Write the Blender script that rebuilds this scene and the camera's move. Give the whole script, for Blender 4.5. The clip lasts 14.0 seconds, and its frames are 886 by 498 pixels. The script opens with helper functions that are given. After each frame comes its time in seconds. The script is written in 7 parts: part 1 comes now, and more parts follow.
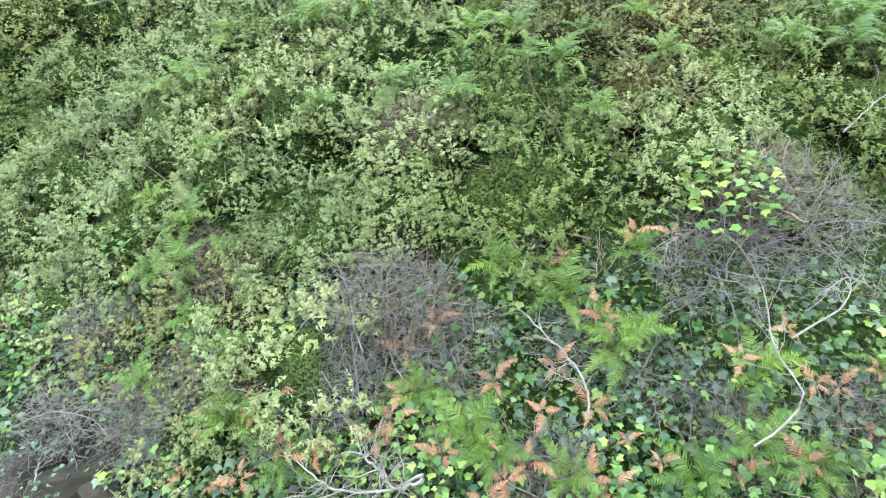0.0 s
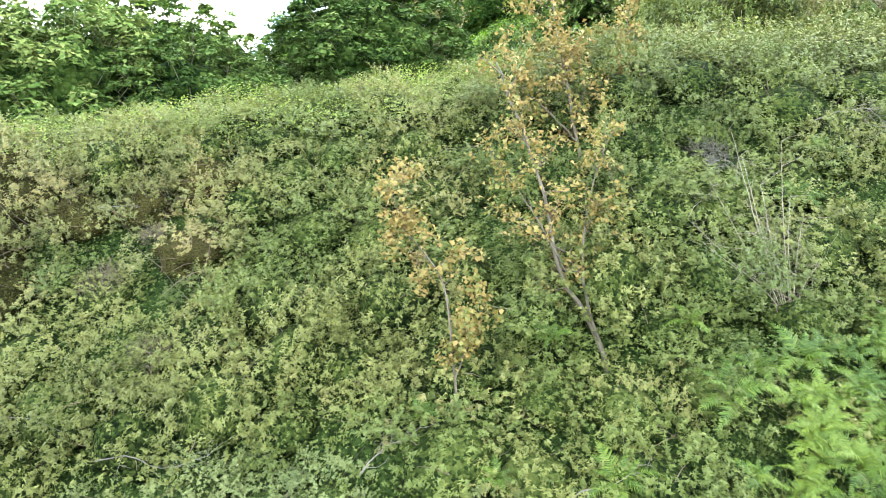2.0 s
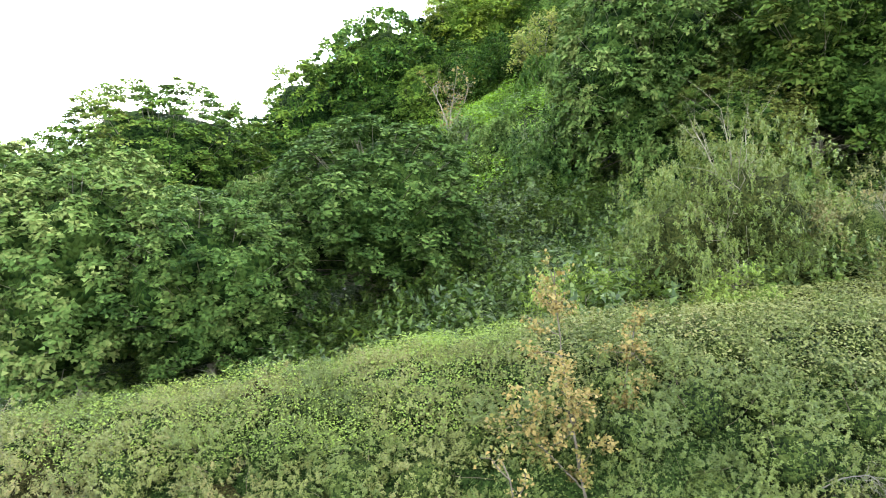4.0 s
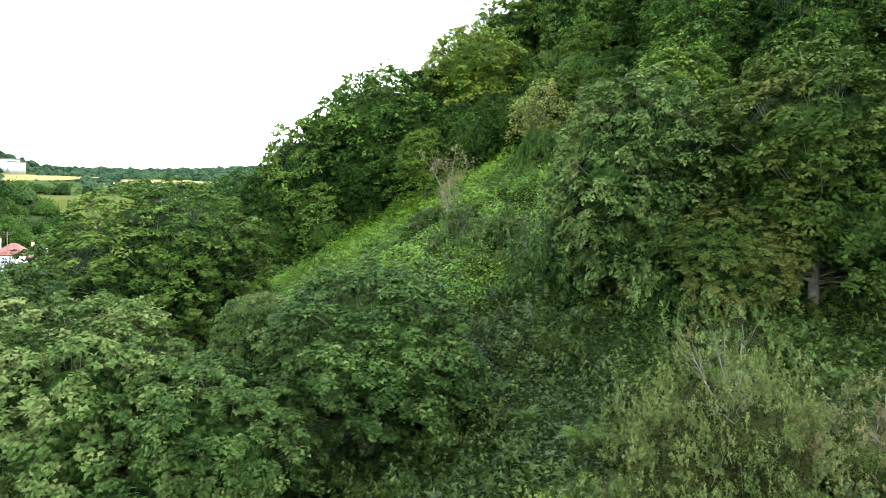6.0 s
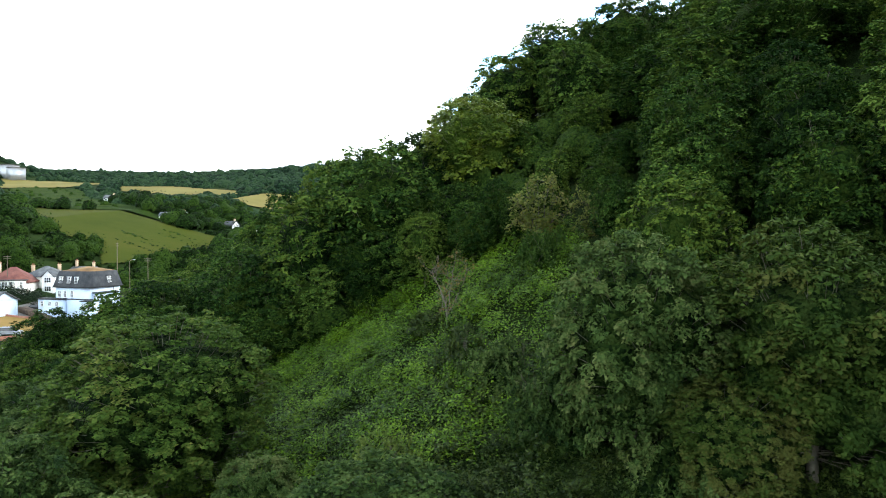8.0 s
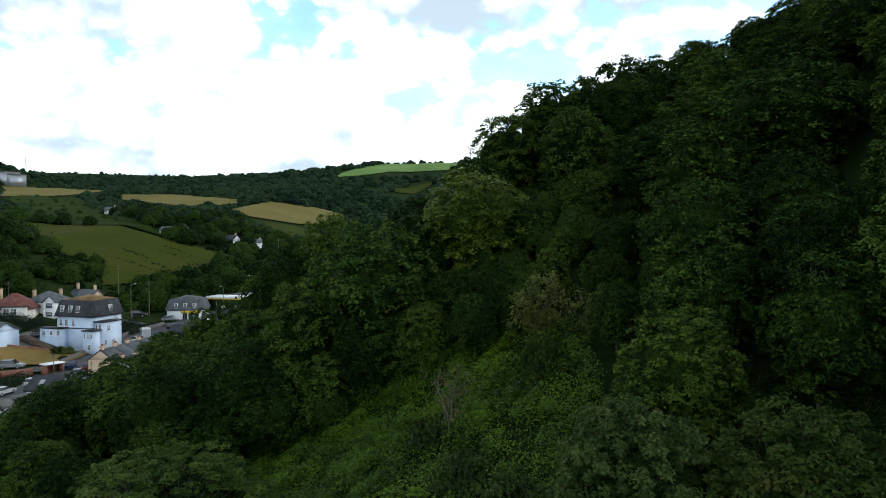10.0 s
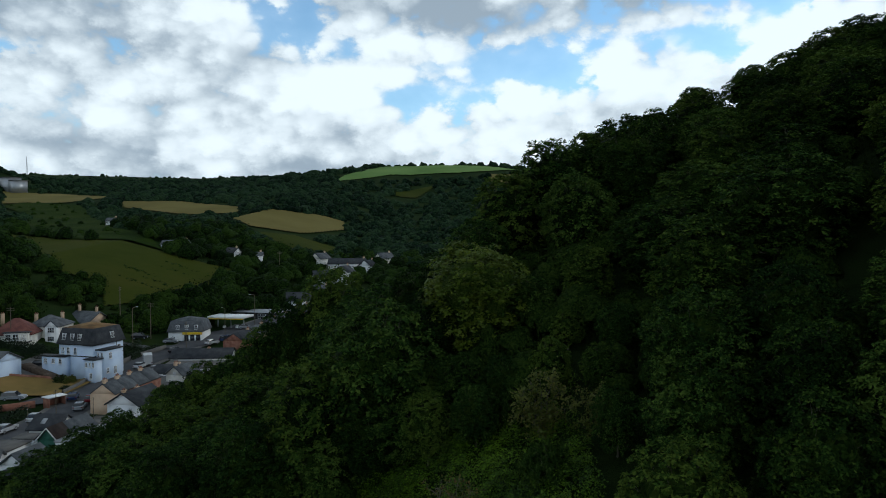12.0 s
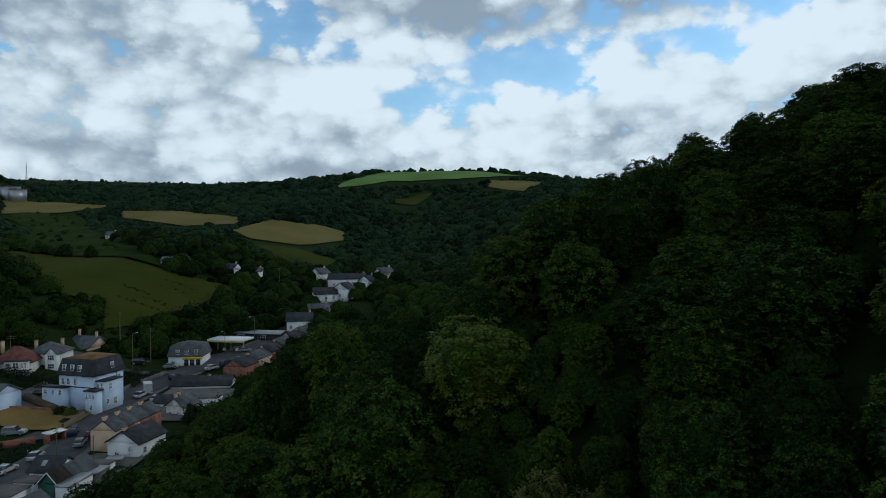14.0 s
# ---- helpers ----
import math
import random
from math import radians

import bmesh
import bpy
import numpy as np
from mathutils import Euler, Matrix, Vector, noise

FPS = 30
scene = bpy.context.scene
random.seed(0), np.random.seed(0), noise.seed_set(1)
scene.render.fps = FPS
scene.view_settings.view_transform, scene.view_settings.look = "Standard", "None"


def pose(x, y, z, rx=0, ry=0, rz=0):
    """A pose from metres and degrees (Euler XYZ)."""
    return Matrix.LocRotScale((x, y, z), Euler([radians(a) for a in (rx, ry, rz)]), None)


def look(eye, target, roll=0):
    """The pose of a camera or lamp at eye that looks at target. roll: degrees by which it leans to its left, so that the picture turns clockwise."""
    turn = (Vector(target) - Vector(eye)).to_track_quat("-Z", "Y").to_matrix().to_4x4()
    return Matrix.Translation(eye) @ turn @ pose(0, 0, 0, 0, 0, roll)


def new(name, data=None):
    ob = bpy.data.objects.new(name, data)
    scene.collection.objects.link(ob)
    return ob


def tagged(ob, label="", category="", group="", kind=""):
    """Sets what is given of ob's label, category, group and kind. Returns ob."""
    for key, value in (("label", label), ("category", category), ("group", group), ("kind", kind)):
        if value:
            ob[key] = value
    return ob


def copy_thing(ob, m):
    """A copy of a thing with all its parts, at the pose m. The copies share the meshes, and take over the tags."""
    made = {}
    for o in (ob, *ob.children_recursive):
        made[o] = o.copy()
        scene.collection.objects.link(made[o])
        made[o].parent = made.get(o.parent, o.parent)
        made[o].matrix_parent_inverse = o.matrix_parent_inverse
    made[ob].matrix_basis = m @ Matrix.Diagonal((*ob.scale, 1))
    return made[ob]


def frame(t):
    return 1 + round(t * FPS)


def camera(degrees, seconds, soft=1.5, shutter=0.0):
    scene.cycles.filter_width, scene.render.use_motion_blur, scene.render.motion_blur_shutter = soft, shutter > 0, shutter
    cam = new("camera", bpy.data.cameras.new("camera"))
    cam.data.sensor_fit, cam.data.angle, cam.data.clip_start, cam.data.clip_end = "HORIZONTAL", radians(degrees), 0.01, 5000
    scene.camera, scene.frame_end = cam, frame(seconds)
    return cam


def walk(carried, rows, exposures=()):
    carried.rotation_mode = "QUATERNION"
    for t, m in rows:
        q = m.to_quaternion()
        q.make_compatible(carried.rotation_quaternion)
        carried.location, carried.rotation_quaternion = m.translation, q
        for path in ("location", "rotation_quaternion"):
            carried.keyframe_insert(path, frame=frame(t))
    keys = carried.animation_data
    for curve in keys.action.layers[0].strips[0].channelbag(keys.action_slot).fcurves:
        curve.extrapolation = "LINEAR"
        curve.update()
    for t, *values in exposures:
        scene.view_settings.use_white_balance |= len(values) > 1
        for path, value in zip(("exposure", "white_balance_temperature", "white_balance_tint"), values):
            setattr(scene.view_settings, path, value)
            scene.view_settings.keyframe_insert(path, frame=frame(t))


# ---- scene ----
# ---------------------------------------------------------------- camera
cam = camera(68.47, 14.0, soft=1.0)
ROWS = [
    (0, 0.041, 0.029, 0.000, -0.522, -0.047, -0.008),
    (0.5, 0.020, 0.006, 0.871, -0.744, -0.080, 0.256),
    (1, -0.005, -0.007, 1.725, -0.820, -0.050, 0.640),
    (1.5, -0.004, 0.002, 2.626, -0.922, 0.033, 0.527),
    (2, 0.013, 0.013, 3.555, -0.901, 0.039, 0.232),
    (2.5, 0.000, -0.006, 4.493, -0.872, 0.008, 0.353),
    (3, -0.010, -0.025, 5.403, -0.859, 0.073, 0.473),
    (3.5, -0.036, -0.017, 6.329, -0.845, 0.133, 0.514),
    (4, -0.016, 0.004, 7.278, -0.898, 0.198, 0.591),
    (6.5, 0.031, -0.013, 12.658, -0.802, -0.002, 0.511),
    (7, 0.031, -0.006, 14.110, -0.820, 0.012, 0.523),
    (7.5, 0.034, 0.016, 15.547, -0.886, 0.052, 0.523),
    (8, 0.030, 0.022, 17.003, -0.876, 0.065, 0.517),
    (8.5, 0.008, -0.003, 18.489, -0.896, 0.074, 0.520),
    (9, -0.023, -0.026, 19.976, -0.874, 0.097, 0.517),
    (11.5, -0.029, -0.014, 27.529, -1.043, 0.268, 0.636),
    (12, -0.018, 0.005, 29.017, -1.075, 0.303, 0.637),
    (12.5, -0.005, 0.016, 30.517, -1.052, 0.320, 0.647),
    (13, -0.020, -0.007, 32.006, -1.027, 0.359, 0.643),
    (13.5, -0.011, -0.000, 33.501, -0.966, 0.403, 0.639),
    (14, -0.024, 0.011, 35.003, -0.950, 0.402, 0.603),
]
EXPOSURES = [(0, 4.92, 6500, 9), (1.5, 4.85, 6900, 8), (3, 4.56, 7050, 8), (4, 4.32, 6950, 8), (6.5, 3.45, 6700, 8), (7.5, 2.75, 6600, 8), (9, 1.6, 6500, 8), (11.5, 0.0, 6200, 7), (12.5, -0.22, 6050, 6), (14, -0.4, 5900, 5)]
walk(cam, [(t, pose(x, y, z, 90 + pitch, roll, yaw)) for t, x, y, z, pitch, roll, yaw in ROWS], EXPOSURES)

# ---------------------------------------------------------------- light
SUN_EL, SUN_AZ = 27.0, 75.0     # degrees above the horizon, and to the right of straight ahead


CLOUDS = [(-0.27, 0.35, 0.07, 0.05, -0.19, 0), (-0.02, 0.21, 0.13, 0.020, -0.12, 0), (0.42, 0.28, 0.09, 0.045, -0.20, 0), (0.54, 0.36, 0.08, 0.05, -0.12, 0), (0.10, 0.255, 0.08, 0.018, -0.17, 0), (-0.66, 0.295, 0.07, 0.014, -0.15, 0),
          (-0.13, 0.17, 0.06, 0.014, -0.13, 0), (-0.42, 0.31, 0.11, 0.05, 0.12, -0.16), (-0.65, 0.25, 0.16, 0.05, 0.10, 0.04), (-0.05, 0.37, 0.17, 0.045, 0.14, 0.15), (-0.02, 0.285, 0.09, 0.02, 0.10, -0.16), (0.25, 0.24, 0.08, 0.04, 0.14, -0.18),
          (0.13, 0.16, 0.06, 0.045, 0.10, -0.14), (0.50, 0.24, 0.10, 0.035, 0.12, -0.12), (0.22, 0.14, 0.05, 0.06, 0.08, 0.10), (-0.40, 0.15, 0.22, 0.03, 0.08, 0.02), (-0.25, 0.19, 0.06, 0.02, 0.08, -0.12), (0.02, 0.17, 0.06, 0.025, 0.08, -0.12), (-0.42, 0.22, 0.34, 0.13, 0.09, 0)]


def build_world():
    w = bpy.data.worlds.new("sky")
    scene.world = w
    w.use_nodes = True
    nt = w.node_tree
    nt.nodes.clear()
    N, L = nt.nodes.new, nt.links.new

    def math_node(op, a, b=None, c=None):
        n = N("ShaderNodeMath")
        n.operation = op
        for i, v in enumerate((a, b, c)):
            if v is None:
                continue
            if isinstance(v, (int, float)):
                n.inputs[i].default_value = v
            else:
                L(v, n.inputs[i])
        return n.outputs[0]

    def step(v, lo, hi):
        n = N("ShaderNodeMapRange")
        n.interpolation_type = "SMOOTHSTEP"
        L(v, n.inputs[0])
        n.inputs[1].default_value, n.inputs[2].default_value = lo, hi
        return n.outputs[0]

    sky = N("ShaderNodeTexSky")
    sky.sky_type = "NISHITA"
    sky.sun_disc = False
    sky.dust_density, sky.ozone_density = 0.2, 1.0
    sky.sun_elevation, sky.sun_rotation = radians(SUN_EL), radians(SUN_AZ)
    tc = N("ShaderNodeTexCoord")
    sep = N("ShaderNodeSeparateXYZ")
    L(tc.outputs["Generated"], sep.inputs[0])
    x, y, z = sep.outputs

    def noise_at(dz, scale, detail, off, rough=0.55, tall=2.3):
        comb = N("ShaderNodeCombineXYZ")
        L(math_node("MULTIPLY_ADD", x, 1.0, off[0]), comb.inputs[0])
        L(math_node("MULTIPLY_ADD", y, 1.0, off[1]), comb.inputs[1])
        L(math_node("MULTIPLY_ADD", z, tall, off[2] + dz), comb.inputs[2])
        n = N("ShaderNodeTexNoise")
        n.inputs["Scale"].default_value, n.inputs["Detail"].default_value, n.inputs["Roughness"].default_value = scale, detail, rough
        L(comb.outputs[0], n.inputs["Vector"])
        return n.outputs[0]

    # cumulus: bright tops, grey where more cloud lies above
    puff = (4.2, 1.3, 2.6)
    big = noise_at(0.0, 2.3, 3, puff, 0.5)
    bigger_above = noise_at(0.10, 2.3, 3, puff, 0.5)
    fluff = noise_at(0.0, 6.5, 9, (1.0, 2.0, 3.0), 0.6, 1.7)
    curl = noise_at(0.0, 19.0, 8, (5.0, 1.0, 7.0), 0.62, 1.4)
    # rounded heads of cumulus
    place = N("ShaderNodeCombineXYZ")
    L(math_node("MULTIPLY_ADD", curl, 0.05, x), place.inputs[0])
    L(math_node("MULTIPLY_ADD", fluff, 0.05, y), place.inputs[1])
    L(math_node("MULTIPLY_ADD", z, 1.5, math_node("MULTIPLY", curl, 0.05)), place.inputs[2])
    cells = N("ShaderNodeTexVoronoi")
    cells.feature = "SMOOTH_F1"
    cells.inputs["Scale"].default_value, cells.inputs["Smoothness"].default_value, cells.inputs["Detail"].default_value = 17.0, 0.25, 1.5
    L(place.outputs[0], cells.inputs["Vector"])
    heads = math_node("SUBTRACT", cells.outputs["Distance"], 0.82)
    # the larger clouds and gaps ahead: across, up, width, height, cover, grey
    ragged = math_node("MULTIPLY_ADD", curl, 0.07, math_node("MULTIPLY_ADD", fluff, 0.34, -0.205))
    across = math_node("ADD", math_node("DIVIDE", x, y), ragged)
    up = math_node("MULTIPLY_ADD", ragged, -0.22, math_node("DIVIDE", z, y))

    def bank_of_cloud(a, b, w, h, k, total):
        p = math_node("DIVIDE", math_node("SUBTRACT", across, a), w)
        q = math_node("DIVIDE", math_node("SUBTRACT", up, b), h)
        r = math_node("MULTIPLY_ADD", p, p, math_node("MULTIPLY", q, q))
        return math_node("MULTIPLY_ADD", math_node("POWER", 2.718, math_node("MULTIPLY", r, -1.0)), k, total)
    calm = math_node("MULTIPLY_ADD", heads, -0.28, math_node("MULTIPLY_ADD", big, 0.6, 0.06))
    cover = math_node("MULTIPLY_ADD", curl, 0.22, math_node("MULTIPLY_ADD", fluff, 0.62, calm))
    # cloud closes up towards the horizon
    cover = math_node("MULTIPLY_ADD", step(z, 0.2, 0.03), 0.14, cover)
    body = math_node("MULTIPLY_ADD", math_node("SUBTRACT", bigger_above, big), 1.3, math_node("MULTIPLY_ADD", curl, -0.34, math_node("MULTIPLY_ADD", fluff, -0.85, math_node("MULTIPLY_ADD", bigger_above, 0.6, math_node("MULTIPLY_ADD", heads, 0.34, 0.25)))))
    for a, b, w, h, k, grey in CLOUDS:
        cover = bank_of_cloud(a, b, w, h, k, cover)
        if grey:
            body = bank_of_cloud(a, b, w, h, grey, body)
    mask = math_node("MULTIPLY_ADD", step(cover, 0.62, 0.76), 0.86, 0.14)
    shade = step(body, -0.28, 0.24)
    tone = N("ShaderNodeMix")
    tone.data_type = "RGBA"
    L(shade, tone.inputs["Factor"])
    tone.inputs["A"].default_value = (1.01, 1.09, 1.13, 1)
    tone.inputs["B"].default_value = (0.38, 0.46, 0.54, 1)
    # thicker, greyer cloud overhead
    heavy = math_node("MULTIPLY_ADD", step(z, 0.28, 0.8), -0.48, 1.0)
    bg_sky, bg_cloud = N("ShaderNodeBackground"), N("ShaderNodeBackground")
    tint = N("ShaderNodeMix")
    tint.data_type, tint.blend_type = "RGBA", "MULTIPLY"
    tint.inputs["Factor"].default_value = 1.0
    tint.inputs["B"].default_value = (0.86, 1.06, 1.10, 1)
    L(sky.outputs[0], tint.inputs["A"])
    L(tint.outputs["Result"], bg_sky.inputs[0])
    bg_sky.inputs[1].default_value = 0.19
    L(tone.outputs["Result"], bg_cloud.inputs[0])
    L(heavy, bg_cloud.inputs[1])
    mix = N("ShaderNodeMixShader")
    L(mask, mix.inputs[0])
    L(bg_sky.outputs[0], mix.inputs[1])
    L(bg_cloud.outputs[0], mix.inputs[2])
    out = N("ShaderNodeOutputWorld")
    L(mix.outputs[0], out.inputs[0])


build_world()
sun = new("sun", bpy.data.lights.new("sun", "SUN"))
sun.data.energy, sun.data.angle, sun.data.color = 0.6, radians(10), (1.0, 0.95, 0.87)
sun.matrix_world = look((90 * math.cos(radians(SUN_EL)) * math.sin(radians(SUN_AZ)), 90 * math.cos(radians(SUN_EL)) * math.cos(radians(SUN_AZ)), 90 * math.sin(radians(SUN_EL))), (0, 0, 0))

# ---------------------------------------------------------------- materials


def material(name, colors, scale=1.0, rough=0.8, island=0.0, object_random=0.0, translucent=0.0, bump=0.0, bump_scale=40.0, metallic=0.0, spec=0.2, fine=0.35):
    """A surface whose colour wanders between the given ones over patches of 1/scale metres, with finer grain,
    and from leaf to leaf (island) or thing to thing (object_random)."""
    m = bpy.data.materials.new(name)
    m.use_nodes = True
    nt = m.node_tree
    nt.nodes.clear()
    N, L = nt.nodes.new, nt.links.new
    geo = N("ShaderNodeNewGeometry")

    def noise_of(s, d):
        n = N("ShaderNodeTexNoise")
        n.inputs["Scale"].default_value, n.inputs["Detail"].default_value = s, d
        L(geo.outputs["Position"], n.inputs["Vector"])
        return n.outputs[0]

    def madd(a, k, b):
        n = N("ShaderNodeMath")
        n.operation = "MULTIPLY_ADD"
        L(a, n.inputs[0])
        n.inputs[1].default_value = k
        if isinstance(b, float):
            n.inputs[2].default_value = b
        else:
            L(b, n.inputs[2])
        return n.outputs[0]

    total = 0.5 + 0.5 * -(1.7 + fine + island + object_random)
    fac = madd(noise_of(scale, 4), 1.7, total)
    fac = madd(noise_of(scale * 9, 3), fine, fac)
    fac = madd(fac, 1.0, 0.0)
    if island:
        fac = madd(geo.outputs["Random Per Island"], island, fac)
    if object_random:
        fac = madd(N("ShaderNodeObjectInfo").outputs["Random"], object_random, fac)
    ramp = N("ShaderNodeValToRGB")
    el = ramp.color_ramp.elements
    while len(el) < len(colors):
        el.new(0.5)
    for i, c in enumerate(colors):
        el[i].position = i / max(1, len(colors) - 1)
        el[i].color = (*c, 1)
    L(fac, ramp.inputs[0])
    p = N("ShaderNodeBsdfPrincipled")
    L(ramp.outputs[0], p.inputs["Base Color"])
    p.inputs["Roughness"].default_value = rough
    p.inputs["Metallic"].default_value = metallic
    p.inputs["Specular IOR Level"].default_value = spec
    out = N("ShaderNodeOutputMaterial")
    if bump:
        b = N("ShaderNodeBump")
        b.inputs["Strength"].default_value = bump
        b.inputs["Distance"].default_value = 0.3 / bump_scale
        L(noise_of(bump_scale, 5), b.inputs["Height"])
        L(b.outputs[0], p.inputs["Normal"])
    if translucent:
        t = N("ShaderNodeBsdfTranslucent")
        L(ramp.outputs[0], t.inputs[0])
        mx = N("ShaderNodeMixShader")
        mx.inputs[0].default_value = translucent
        L(p.outputs[0], mx.inputs[1])
        L(t.outputs[0], mx.inputs[2])
        L(mx.outputs[0], out.inputs[0])
    else:
        L(p.outputs[0], out.inputs[0])
    return m



def leafy(name, colors, cell, scale=1.0, object_random=0.0, rough=0.7, island=0.0):
    """A close mass of small leaves: cells of the given size, each with its own tone and tilt."""
    m = bpy.data.materials.new(name)
    m.use_nodes = True
    nt = m.node_tree
    nt.nodes.clear()
    N, L = nt.nodes.new, nt.links.new
    geo = N("ShaderNodeNewGeometry")
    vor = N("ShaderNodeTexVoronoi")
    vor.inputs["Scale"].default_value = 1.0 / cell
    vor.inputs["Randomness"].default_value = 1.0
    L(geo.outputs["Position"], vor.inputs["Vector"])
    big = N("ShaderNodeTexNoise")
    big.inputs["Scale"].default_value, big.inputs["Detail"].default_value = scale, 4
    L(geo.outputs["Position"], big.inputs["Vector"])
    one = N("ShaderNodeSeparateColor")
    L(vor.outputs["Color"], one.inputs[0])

    def madd(a, k, b):
        n = N("ShaderNodeMath")
        n.operation = "MULTIPLY_ADD"
        L(a, n.inputs[0])
        n.inputs[1].default_value = k
        if isinstance(b, float):
            n.inputs[2].default_value = b
        else:
            L(b, n.inputs[2])
        return n.outputs[0]

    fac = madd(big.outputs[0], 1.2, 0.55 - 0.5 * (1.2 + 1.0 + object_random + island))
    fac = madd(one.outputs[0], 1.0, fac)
    if object_random:
        fac = madd(N("ShaderNodeObjectInfo").outputs["Random"], object_random, fac)
    if island:
        fac = madd(geo.outputs["Random Per Island"], island, fac)
    ramp = N("ShaderNodeValToRGB")
    el = ramp.color_ramp.elements
    while len(el) < len(colors):
        el.new(0.5)
    for i, c in enumerate(colors):
        el[i].position = i / max(1, len(colors) - 1)
        el[i].color = (*c, 1)
    L(fac, ramp.inputs[0])
    p = N("ShaderNodeBsdfPrincipled")
    L(ramp.outputs[0], p.inputs["Base Color"])
    p.inputs["Roughness"].default_value = rough
    p.inputs["Specular IOR Level"].default_value = 0.02
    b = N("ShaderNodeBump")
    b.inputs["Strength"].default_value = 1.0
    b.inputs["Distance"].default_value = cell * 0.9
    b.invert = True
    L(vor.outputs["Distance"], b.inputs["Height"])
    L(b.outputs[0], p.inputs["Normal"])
    out = N("ShaderNodeOutputMaterial")
    L(p.outputs[0], out.inputs[0])
    return m


